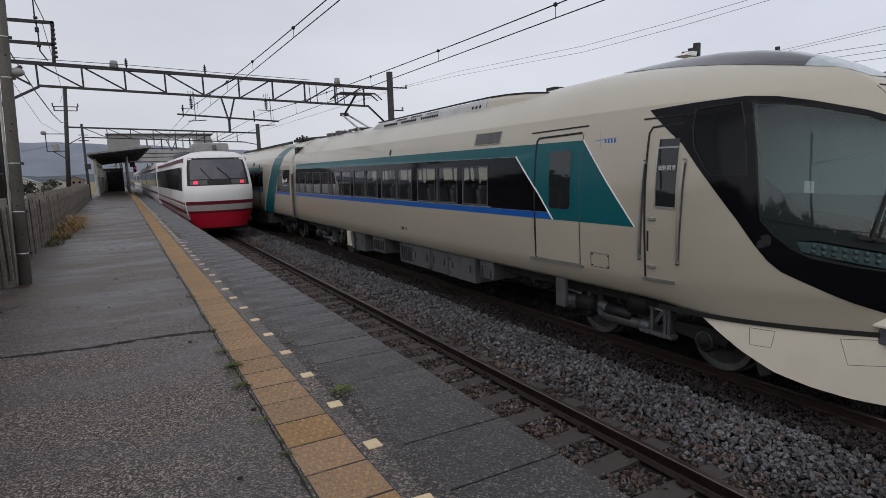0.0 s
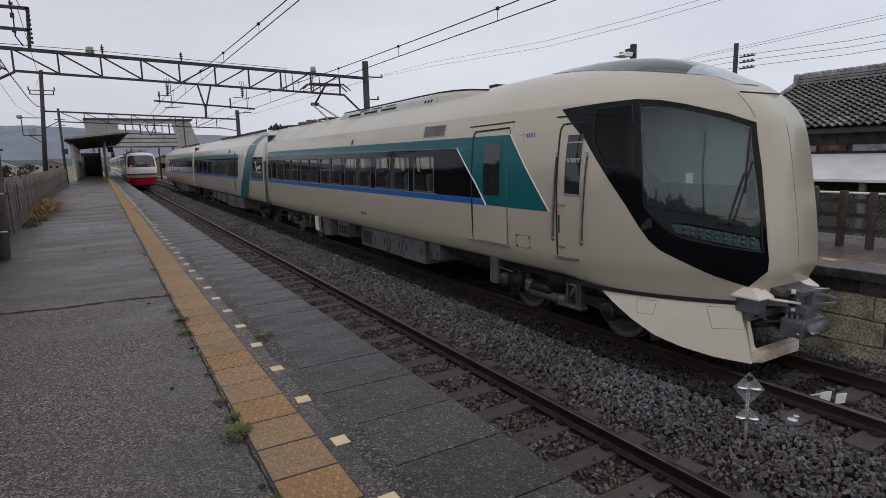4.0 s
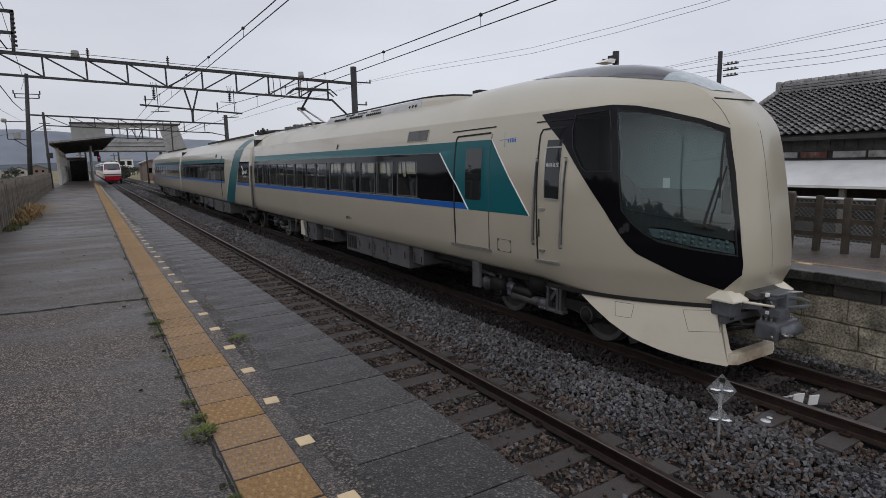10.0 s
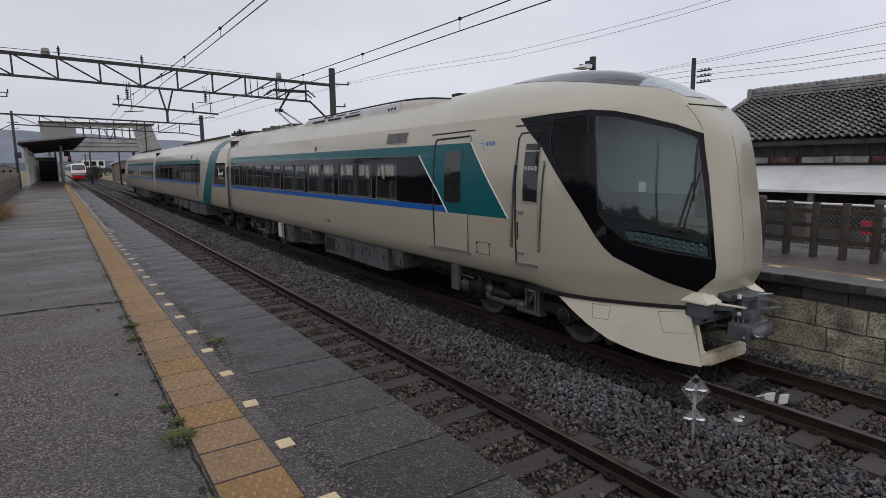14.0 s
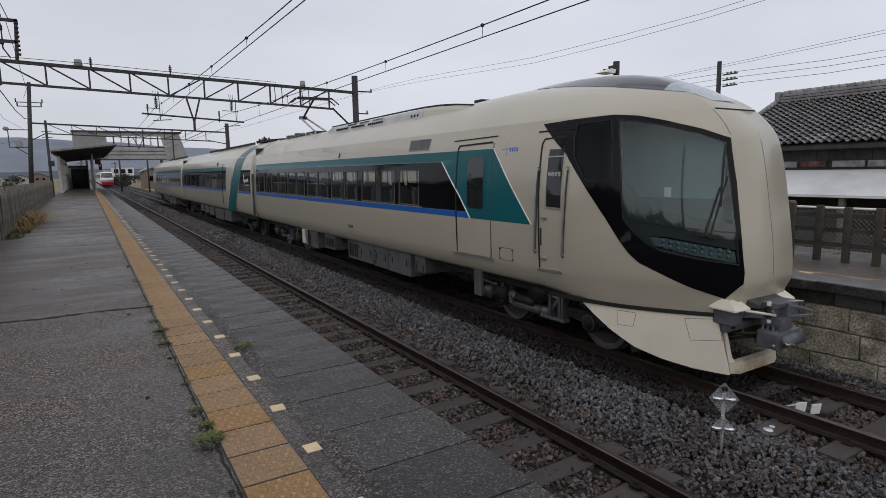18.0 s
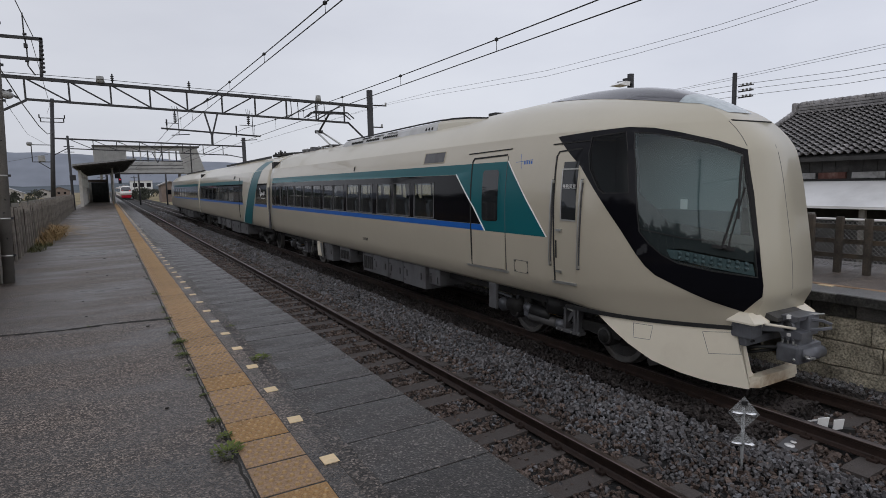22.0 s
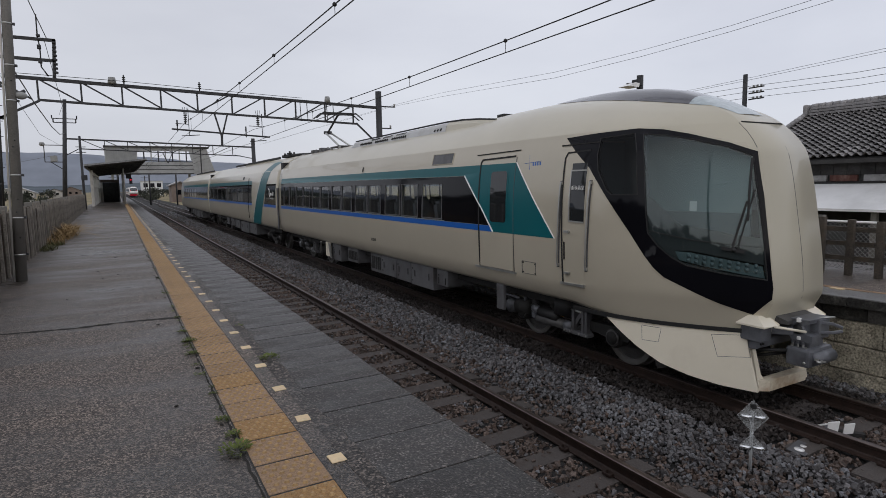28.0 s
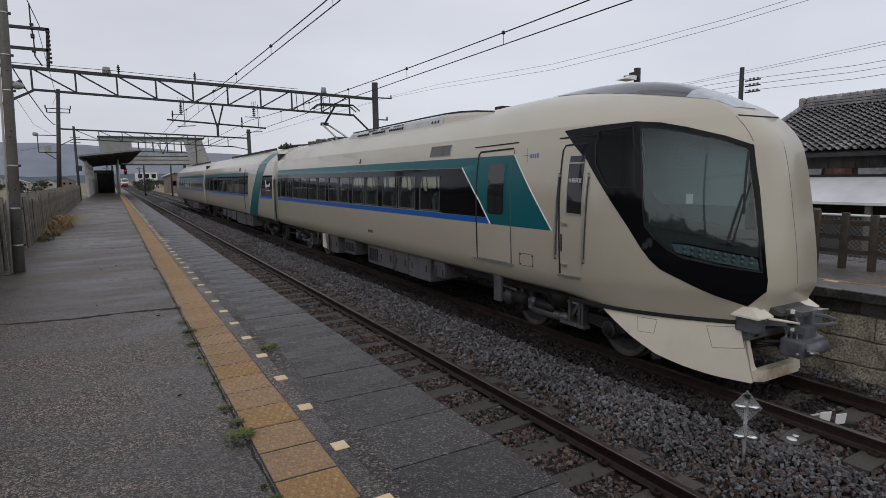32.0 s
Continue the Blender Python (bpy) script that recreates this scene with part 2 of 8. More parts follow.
M["ballast_rust"] = mat("rusty_ballast", (0.105, 0.076, 0.062), 0.5, var=0.35, scale=1.0, bump=0.6, bscale=70, fine=0.4, rand=0.95, spec=0.4)
# oil stains and the standing train's shade together in one dark colour
M["ballast_oily_shaded"] = mat("oily_shaded_ballast_stone", (0.028, 0.023, 0.021), 0.55, var=0.35, scale=1.0, bump=0.5, bscale=70, fine=0.4, rand=0.8, spec=0.3)
# near black: the shade in the gaps between stones is put into this colour
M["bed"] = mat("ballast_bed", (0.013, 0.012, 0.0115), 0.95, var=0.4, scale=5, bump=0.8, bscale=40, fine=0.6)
M["sleeper"] = mat("concrete_sleeper", (0.08, 0.068, 0.062), 0.75, var=0.25, scale=3, bump=0.4, bscale=80, fine=0.3, rand=0.25, stain=(0.045, 0.032, 0.026), stain_amt=0.8, stain_scale=3)
M["rail"] = mat("rusty_rail_steel", (0.034, 0.02, 0.015), 0.6, 0.3, var=0.3, scale=6, fine=0.3)
M["rail_top"] = mat("rail_running_face", (0.16, 0.13, 0.12), 0.32, 0.9, var=0.2, scale=4, stain=(0.06, 0.035, 0.025), stain_amt=0.6, stain_scale=3)
M["stone"] = mat("old_wall_stone", (0.42, 0.38, 0.295), 0.88, var=0.35, scale=2.5, bump=1.0, bscale=38, fine=0.6, rand=0.25, stain=(0.07, 0.063, 0.052), stain_amt=0.8, stain_scale=2.1)
M["wall_dark"] = mat("weathered_concrete", (0.09, 0.085, 0.08), 0.85, var=0.3, scale=2, bump=0.5, bscale=50, fine=0.3, stain=(0.03, 0.03, 0.03), stain_amt=0.7, stain_scale=2)
M["champagne"] = mat("champagne_paint", (0.5, 0.452, 0.356), 0.3, 0.12, var=0.03, scale=0.5, coat=0.55, stain=(0.38, 0.33, 0.25), stain_amt=0.2, stain_scale=0.9)
M["cream"] = mat("cream_paint", (0.525, 0.483, 0.38), 0.3, var=0.03, scale=0.5, coat=0.3, stain=(0.4, 0.355, 0.27), stain_amt=0.2, stain_scale=0.8)
M["skirt"] = mat("pale_cream_skirt_paint", (0.8, 0.735, 0.6), 0.35, var=0.06, scale=0.8, coat=0.2, stain=(0.5, 0.42, 0.31), stain_amt=0.3, stain_scale=1.1)
M["teal"] = mat("teal_paint", (0.003, 0.108, 0.125), 0.32, var=0.06, scale=0.6, spec=0.25)
M["silver"] = mat("silver_grey_paint", (0.52, 0.52, 0.52), 0.4, 0.1, var=0.08, scale=1.5, stain=(0.36, 0.35, 0.33), stain_amt=0.5, stain_scale=2)
M["blue"] = mat("blue_stripe_paint", (0.003, 0.11, 0.45), 0.3, var=0.05)
M["black_gloss"] = mat("gloss_black_paint", (0.006, 0.006, 0.008), 0.07, var=0.1, spec=0.16)
M["rubber"] = mat("black_rubber", (0.012, 0.012, 0.012), 0.6, var=0.2)
M["under_grey"] = mat("grey_equipment_paint", (0.105, 0.105, 0.11), 0.5, var=0.15, scale=4, rand=0.15, stain=(0.045, 0.04, 0.036), stain_amt=0.7, stain_scale=2.5)
M["bogie"] = mat("dirty_bogie_grey", (0.085, 0.083, 0.082), 0.5, 0.1, var=0.25, scale=5, fine=0.2, stain=(0.04, 0.035, 0.03), stain_amt=0.6, stain_scale=4)
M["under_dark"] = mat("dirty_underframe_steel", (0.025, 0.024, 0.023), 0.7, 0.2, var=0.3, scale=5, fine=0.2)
M["coupler"] = mat("grey_coupler_paint", (0.135, 0.14, 0.155), 0.4, 0.1, var=0.15, scale=6, stain=(0.04, 0.04, 0.04), stain_amt=0.6, stain_scale=4)
M["tyre"] = mat("worn_wheel_steel", (0.17, 0.165, 0.16), 0.45, 0.4, var=0.2, scale=6, stain=(0.07, 0.05, 0.04), stain_amt=0.6, stain_scale=5)
M["coping"] = mat("damp_pale_coping", (0.17, 0.165, 0.16), 0.32, var=0.25, scale=1.5, bump=0.3, bscale=60, fine=0.25, rand=0.2, stain=(0.09, 0.085, 0.08), stain_amt=0.7, stain_scale=1.4)
M["mould"] = mat("black_mouldy_concrete", (0.028, 0.027, 0.025), 0.8, var=0.4, scale=3, bump=0.8, bscale=30, fine=0.5, stain=(0.12, 0.115, 0.1), stain_amt=0.5, stain_scale=4)
M["steel"] = mat("brushed_steel", (0.5, 0.5, 0.48), 0.35, 0.8, var=0.1, scale=8)
M["yellow"] = mat("yellow_safety_paint", (0.55, 0.3, 0.03), 0.5, var=0.15, scale=8)
M["glass"] = glass_mat("tinted_window_glass", (0.72, 0.76, 0.77), 1.6)
M["cab_glass"] = glass_mat("windscreen_glass", (0.72, 0.84, 0.85), 1.62, gloss=(0.9, 1.0, 1.0))
M["dark_glass"] = glass_mat("dark_cab_side_glass", (0.14, 0.15, 0.16), 1.28)
M["dome"] = mat("smoked_roof_glass", (0.075, 0.075, 0.088), 0.12, var=0.1, coat=0.6)
M["lens"] = mat("frosted_lens", (0.42, 0.48, 0.5), 0.2, var=0.2, scale=9, coat=0.4)
M["lamp_panel"] = mat("clear_lamp_panel", (0.1, 0.125, 0.13), 0.15, var=0.2, scale=9, coat=0.5)
M["skirt_lip"] = mat("rust_stained_cream_paint", (0.72, 0.65, 0.52), 0.4, var=0.08, stain=(0.3, 0.16, 0.06), stain_amt=0.9, stain_scale=2.2)
M["interior"] = mat("cab_interior_panel", (0.21, 0.265, 0.27), 0.6, var=0.08)
M["dado"] = mat("grey_cab_dado", (0.11, 0.13, 0.135), 0.6, var=0.1)
M["frit"] = mat("black_printed_border", (0.012, 0.012, 0.013), 0.5, var=0.1)
M["cabin"] = mat("pale_cabin_lining", (0.66, 0.67, 0.65), 0.6, var=0.08)
M["seat"] = mat("seat_fabric", (0.1, 0.105, 0.115), 0.85, var=0.2)
M["white"] = mat("white_paint", (0.87, 0.86, 0.84), 0.32, var=0.04, scale=0.8, coat=0.25, stain=(0.6, 0.57, 0.53), stain_amt=0.25)
M["red"] = mat("red_paint", (0.55, 0.014, 0.035), 0.35, var=0.08, coat=0.2)
M["dark_red"] = mat("maroon_paint", (0.16, 0.012, 0.022), 0.35, var=0.08)
M["grey_band"] = mat("warm_grey_paint", (0.42, 0.4, 0.37), 0.4, var=0.06)
M["tail"] = lamp_mat("red_tail_lamp", (1.0, 0.03, 0.07), 1.3)
M["signal_red"] = lamp_mat("red_signal_lens", (0.9, 0.02, 0.05), 0.7)
M["curtain"] = mat("pale_curtain", (0.15, 0.15, 0.145), 0.9, var=0.15, scale=6)
M["concrete_pole"] = mat("concrete_pole", (0.17, 0.16, 0.145), 0.85, var=0.2, scale=2, bump=0.3, bscale=70, fine=0.2, stain=(0.08, 0.075, 0.065), stain_amt=0.6, stain_scale=1.5)
M["gantry"] = mat("dark_gantry_steel", (0.045, 0.045, 0.048), 0.6, 0.3, var=0.2, scale=3)
M["wire"] = mat("wire_copper", (0.03, 0.03, 0.03), 0.5, 0.5)
M["porcelain"] = mat("grey_porcelain", (0.28, 0.28, 0.27), 0.4, var=0.15)
M["batten"] = mat("bleached_fence_batten", (0.24, 0.215, 0.185), 0.9, var=0.3, scale=5, bump=0.4, bscale=50, fine=0.3, rand=0.2, stain=(0.1, 0.09, 0.075), stain_amt=0.7, stain_scale=4)
M["fence_wood"] = mat("weathered_fence_plank", (0.072, 0.056, 0.043), 0.9, var=0.35, scale=4, bump=0.5, bscale=45, fine=0.3, rand=0.4, stain=(0.03, 0.027, 0.023), stain_amt=0.8, stain_scale=3)
M["fence_dark"] = mat("dark_weathered_timber", (0.06, 0.05, 0.04), 0.9, var=0.4, scale=4, bump=0.5, bscale=45, fine=0.35, rand=0.3, stain=(0.12, 0.085, 0.05), stain_amt=0.6, stain_scale=3)
M["roof_tile"] = mat("grey_roof_tile", (0.25, 0.24, 0.24), 0.36, var=0.3, scale=1.5, rand=0.55, bump=0.3, bscale=40, fine=0.25, stain=(0.08, 0.07, 0.06), stain_amt=0.6, stain_scale=1.2)
M["dark_wood"] = mat("charred_wall_board", (0.035, 0.034, 0.034), 0.85, var=0.4, scale=3, bump=0.4, bscale=40, fine=0.3, rand=0.25)
M["plaster"] = mat("white_plaster", (0.72, 0.72, 0.72), 0.8, var=0.06, scale=1.2, stain=(0.5, 0.5, 0.49), stain_amt=0.5)
M["shelter_wall"] = mat("pale_sheet_wall", (0.55, 0.53, 0.49), 0.7, var=0.12, scale=2, stain=(0.3, 0.28, 0.25), stain_amt=0.5)
M["shelter_roof"] = mat("dark_shelter_roof", (0.06, 0.055, 0.05), 0.7, var=0.2, scale=2)
M["bridge"] = mat("pale_grey_cladding", (0.4, 0.4, 0.39), 0.6, var=0.12, scale=1.5, stain=(0.25, 0.24, 0.22), stain_amt=0.5)
M["field"] = mat("dry_field", (0.24, 0.19, 0.1), 0.95, var=0.35, scale=0.12, bump=0.6, bscale=9, fine=0.3, stain=(0.11, 0.12, 0.05), stain_amt=0.8, stain_scale=0.05)
M["dull_grass"] = mat("dull_green_grass", (0.1, 0.1, 0.035), 0.8, var=0.3, scale=9, rand=0.35)
M["straw"] = mat("pale_straw", (0.42, 0.29, 0.13), 0.85, var=0.25, scale=9, rand=0.3)
M["dry_grass"] = mat("dry_grass", (0.29, 0.185, 0.075), 0.9, var=0.3, scale=9, rand=0.35)
M["weed"] = mat("green_weed", (0.1, 0.125, 0.028), 0.8, var=0.3, scale=20, rand=0.4)
# distance haze is mixed into both hill colours, palest and bluest farthest off
M["hill"] = mat("haze_tinted_hill", (0.25, 0.272, 0.315), 1.0, var=0.12, scale=0.01, spec=0.0)
M["foliage"] = mat("far_foliage", (0.055, 0.06, 0.044), 0.95, var=0.4, scale=0.6, rand=0.5)
M["house_wall"] = mat("house_wall", (0.45, 0.43, 0.4), 0.85, var=0.12)
M["hill_near"] = mat("haze_tinted_wooded_hill", (0.13, 0.148, 0.165), 1.0, var=0.2, scale=0.02, spec=0.0)
M["knoll"] = mat("wooded_knoll_leaves", (0.06, 0.068, 0.062), 1.0, var=0.4, scale=0.15, fine=0.3, bscale=0.8, spec=0.0)
M["meadow"] = mat("meadow_grass", (0.16, 0.2, 0.07), 0.95, var=0.2, scale=0.05, fine=0.2, bscale=2)
M["brown_wall"] = mat("brown_board_wall", (0.2, 0.155, 0.13), 0.85, var=0.15, scale=1.0)
M["rust_sheet"] = mat("rusty_metal_sheet", (0.085, 0.03, 0.022), 0.8, var=0.3, scale=3, stain=(0.2, 0.17, 0.15), stain_amt=0.4, stain_scale=3)
M["grey_sheet"] = mat("flaking_grey_sheet", (0.26, 0.26, 0.26), 0.7, var=0.3, scale=3, stain=(0.06, 0.06, 0.06), stain_amt=0.8, stain_scale=4)
M["dirt"] = mat("dark_dirt", (0.02, 0.018, 0.015), 0.95, var=0.4, scale=12)
M["clear"] = mat("frosted_plastic", (0.42, 0.43, 0.43), 0.25, var=0.1, scale=9)
M["clear"].node_tree.nodes["Principled BSDF"].inputs["Alpha"].default_value = 0.38
M["dark_pane"] = mat("dark_mirror_pane", (0.02, 0.022, 0.024), 0.03, var=0.05, spec=0.6)
M["mirror_film"] = mat("silver_reflector_film", (0.8, 0.81, 0.82), 0.16, 0.9, var=0.1, scale=30)
M["reflector"] = mat("clear_reflector_plate", (0.6, 0.62, 0.63), 0.25, 0.2, var=0.1, scale=9)


# ---- building helpers ----
def part(name, bm, material, parent=None, label="", smooth=False):
    """Links a bmesh as one mesh object, under parent where one is given."""
    me = bpy.data.meshes.new(name)
    bmesh.ops.recalc_face_normals(bm, faces=bm.faces)
    bm.to_mesh(me)
    bm.free()
    for one in (material if isinstance(material, (list, tuple)) else (material,)):
        me.materials.append(one)
    if smooth:
        for p in me.polygons:
            p.use_smooth = True
    ob = new(name, me)
    if parent:
        ob.parent = parent
    if label:
        tagged(ob, label)
    return ob


def thing(name, label, category, at=(0, 0, 0), group="", kind="", rz=0):
    ob = new(name)
    ob.matrix_basis = pose(*at, rz=rz)
    ob.empty_display_size = 0.2
    return tagged(ob, label, category, group, kind)


def mesh(name, verts, faces, material, parent=None, label="", smooth=False, slots=None):
    me = bpy.data.meshes.new(name)
    me.from_pydata(verts, [], faces)
    for one in (material if isinstance(material, (list, tuple)) else (material,)):
        me.materials.append(one)
    if slots:
        me.polygons.foreach_set("material_index", slots)
    if smooth:
        me.polygons.foreach_set("use_smooth", [True] * len(me.polygons))
    me.update()
    ob = new(name, me)
    if parent:
        ob.parent = parent
    if label:
        tagged(ob, label)
    return ob


def again(name, data, parent, m, label=""):
    """Another object on the same mesh data."""
    ob = new(name, data)
    ob.parent = parent
    ob.matrix_basis = m
    if label:
        tagged(ob, label)
    return ob


def box(bm, x0, x1, y0, y1, z0, z1, bev=0.0):
    m = Matrix.Translation(((x0 + x1) / 2, (y0 + y1) / 2, (z0 + z1) / 2)) @ Matrix.Diagonal((abs(x1 - x0), abs(y1 - y0), abs(z1 - z0), 1))
    v = bmesh.ops.create_cube(bm, size=1.0, matrix=m)["verts"]
    if bev:
        e = list({e for w in v for e in w.link_edges})
        bmesh.ops.bevel(bm, geom=e, offset=bev, segments=2, affect="EDGES", profile=0.6)
    return v


def rod(bm, a, b, r, seg=8, r2=None):
    a, b = Vector(a), Vector(b)
    d = b - a
    m = Matrix.Translation((a + b) / 2) @ d.to_track_quat("Z", "Y").to_matrix().to_4x4()
    return bmesh.ops.create_cone(bm, cap_ends=True, segments=seg, radius1=r, radius2=r if r2 is None else r2, depth=d.length, matrix=m)["verts"]


def bar(bm, a, b, w, h):
    """A square bar from a to b."""
    a, b = Vector(a), Vector(b)
    d = b - a
    m = Matrix.Translation((a + b) / 2) @ d.to_track_quat("Z", "Y").to_matrix().to_4x4() @ Matrix.Diagonal((w, h, d.length, 1))
    return bmesh.ops.create_cube(bm, size=1.0, matrix=m)["verts"]


def boxpart(name, material, parent, x0, x1, y0, y1, z0, z1, bev=0.0, label=""):
    bm = bmesh.new()
    box(bm, x0, x1, y0, y1, z0, z1, bev)
    return part(name, bm, material, parent, label)


def rodpart(name, material, parent, a, b, r, seg=10, r2=None, label=""):
    bm = bmesh.new()
    rod(bm, a, b, r, seg, r2)
    return part(name, bm, material, parent, label, smooth=seg > 6)


def barpart(name, material, parent, a, b, w, h, label=""):
    bm = bmesh.new()
    bar(bm, a, b, w, h)
    return part(name, bm, material, parent, label)


def prism(bm, pts, axis, a, b):
    """A polygon of (u, v) points pushed from a to b along an axis: x takes (y, z), y takes (x, z), z takes (x, y)."""
    def put(u, v, w):
        return {"x": (w, u, v), "y": (u, w, v), "z": (u, v, w)}[axis]
    lo, hi = [bm.verts.new(put(u, v, a)) for u, v in pts], [bm.verts.new(put(u, v, b)) for u, v in pts]
    bm.faces.new(lo), bm.faces.new(hi)
    for i in range(len(pts)):
        j = (i + 1) % len(pts)
        bm.faces.new((lo[i], lo[j], hi[j], hi[i]))


def prismpart(name, material, parent, pts, axis, a, b, label=""):
    bm = bmesh.new()
    prism(bm, pts, axis, a, b)
    return part(name, bm, material, parent, label)


# ---- the line: levels and distances ----
PLAT = 1.23          # platform surface above the rail heads
EDGE = -4.68         # platform edge beside the near track
NEAR_C, FAR_C = -2.92, 0.60   # track centres
BED = -0.19          # ballast surface


def lerp_table(table, v):
    """Value at v from a rising table of (v, value), eased straight between its rows."""
    if v <= table[0][0]:
        return table[0][1]
    for (a, p), (b, q) in zip(table, table[1:]):
        if v <= b:
            return p + (q - p) * (v - a) / (b - a)
    return table[-1][1]


def eased_table(table, steps=12):
    """The same table with its corners rounded: a smooth curve through its rows."""
    n = len(table)
    d = [(table[i + 1][1] - table[i][1]) / (table[i + 1][0] - table[i][0]) for i in range(n - 1)]
    m = [d[0]] + [0.0 if d[i - 1] * d[i] <= 0 else 2 * d[i - 1] * d[i] / (d[i - 1] + d[i]) for i in range(1, n - 1)] + [d[-1]]
    rows = []
    for i in range(n - 1):
        (a, p), (b, q) = table[i], table[i + 1]
        w = b - a
        for k in range(steps):
            t = k / steps
            rows.append((a + w * t, (2 * t ** 3 - 3 * t * t + 1) * p + (t ** 3 - 2 * t * t + t) * w * m[i] + (3 * t * t - 2 * t ** 3) * q + (t ** 3 - t * t) * w * m[i + 1]))
    return rows + [table[-1]]


# ---- ground ----
def ground_sheet():
    verts, faces, n = [], [], 0
    xs = [-2500, -700, -200, -80, -40, -22, -12, -9.2, 3.5, 12, 30, 70, 200, 700, 2500]
    ys = [-2500, -600, -150, -40, -10, 20, 60, 120, 250, 600, 1500, 2500]
    for y in ys:
        for x in xs:
            verts.append((x, y, -0.38))
    w = len(xs)
    for j in range(len(ys) - 1):
        for i in range(w - 1):
            faces.append((j * w + i, j * w + i + 1, j * w + w + i + 1, j * w + w + i))
    return tagged(mesh("ground", verts, faces, M["field"]), "flat dry field ground with patches of grass", "ground", kind="structure")


ground_sheet()


def ballast_bed():
    prof = [(-5.2, -0.30), (-4.6, -0.26), (-4.2, BED), (-1.6, BED), (-1.1, BED - 0.02), (2.0, BED), (2.5, -0.25), (4.0, -0.3)]
    verts, faces = [], []
    ys = [-30 + 4 * k for k in range(20)] + [60, 90, 130, 200, 400, 900]
    for y in ys:
        for x, z in prof:
            verts.append((x, y, z))
        
    w = len(prof)
    for j in range(len(ys) - 1):
        for i in range(w - 1):
            faces.append((j * w + i, j * w + i + 1, j * w + w + i + 1, j * w + w + i))
    return tagged(mesh("track_bed", verts, faces, M["bed"]), "bed of crushed stone under both tracks, gap shade in its dark colour", "ballast", kind="structure")


ballast_bed()


def rail_mesh(name, x, y0, y1):
    """One flat-bottomed rail with its foot, web and polished head."""
    half = [(0.064, -0.153), (0.064, -0.142), (0.02, -0.127), (0.0085, -0.115), (0.0085, -0.045), (0.031, -0.034), (0.0325, -0.008), (0.026, 0.0)]
    prof = half + [(-a, b) for a, b in reversed(half)]
    n = len(prof)
    verts = [(x + a, y, b) for y in (y0, y1) for a, b in prof]
    faces, slots = [], []
    for i in range(n):
        j = (i + 1) % n
        faces.append((i, j, n + j, n + i))
        slots.append(1 if i in (6, 7, 8) else 0)
    return mesh(name, verts, faces, [M["rail"], M["rail_top"]], slots=slots)


SPACING = 0.625


def track(name, cx, label):
    root = tagged(new(name), label, "railway track", kind="structure")
    for sx in (-1, 1):
        r = rail_mesh("rail", cx + sx * 0.566, -30, 320)
        r.parent = root
    bm = bmesh.new()
    prism(bm, [(-1.0, -0.16), (-0.92, -0.148), (-0.62, -0.148), (-0.3, -0.168), (0.3, -0.168), (0.62, -0.148), (0.92, -0.148), (1.0, -0.16), (1.0, -0.3), (-1.0, -0.3)], "y", -0.12, 0.12)
    first = part("sleeper", bm, M["sleeper"], root)
    first.matrix_basis = pose(cx, -9.6, 0)
    for k in range(1, 190):
        again("sleeper", first.data, root, pose(cx + random.uniform(-0.02, 0.02), -9.6 + SPACING * k, random.uniform(-0.006, 0.004), 0, 0, random.uniform(-1.2, 1.2)))
    bm = bmesh.new()
    for sx in (-1, 1):
        for side in (-1, 1):
            box(bm, sx * 0.566 + side * 0.085 - 0.03, sx * 0.566 + side * 0.085 + 0.03, -0.05, 0.05, -0.15, -0.118, 0.008)
            rod(bm, (sx * 0.566 + side * 0.09, 0, -0.13), (sx * 0.566 + side * 0.09, 0, -0.085), 0.013, 6)
    clip = part("rail_fastening", bm, M["rail"], root)
    clip.matrix_basis = pose(cx, -9.6, 0)
    for k in range(1, 60):
        again("rail_fastening", clip.data, root, pose(cx, -9.6 + SPACING * k, 0))
    return root


track("track_near", NEAR_C, "narrow-gauge track on concrete sleepers, rusty rails, beside the platform")
track("track_far", FAR_C, "narrow-gauge track on concrete sleepers carrying the stopped express train")


# ---- ballast stones ----
def stone_shapes(seed, count):
    rng = random.Random(seed)
    shapes = []
    # a stone of few facets
    cube = [(-1, -1, -1), (1, -1, -1), (1, 1, -1), (-1, 1, -1), (-1, -1, 1), (1, -1, 1), (1, 1, 1), (-1, 1, 1)]
    cf = [(0, 3, 2, 1), (4, 5, 6, 7), (0, 1, 5, 4), (1, 2, 6, 5), (2, 3, 7, 6), (3, 0, 4, 7)]
    for _ in range(count):
        vs = [Vector([c * rng.uniform(0.35, 1.0) for c in p]) for p in cube]
        s = Vector((rng.uniform(0.7, 1.3), rng.uniform(0.7, 1.3), rng.uniform(0.5, 0.95)))
        shapes.append([Vector((v.x * s.x, v.y * s.y, v.z * s.z)) for v in vs])
    return shapes, cf


def scatter_stones(name, material, label, spots, seed):
    """Loose stones, joined; spots are (x, y, z, size)."""
    rng = random.Random(seed)
    shapes, cf = stone_shapes(seed, 14)
    verts, faces = [], []
    for x, y, z, s in spots:
        rot = Euler((rng.uniform(0, 6.3), rng.uniform(0, 6.3), rng.uniform(0, 6.3))).to_matrix()
        b = len(verts)
        for v in shapes[rng.randrange(14)]:
            w = rot @ v * s
            verts.append((w.x + x, w.y + y, w.z + z))
        faces.extend([tuple(b + i for i in f) for f in cf])
    return tagged(mesh(name, verts, faces, material), label, "ballast", kind="stuff")


def bed_height(x):
    return lerp_table([(-4.6, -0.26), (-4.2, BED), (-1.9, BED), (-1.55, -0.13), (-0.75, -0.1), (-0.45, BED), (1.65, BED), (2.1, -0.2), (2.4, -0.22)], x)


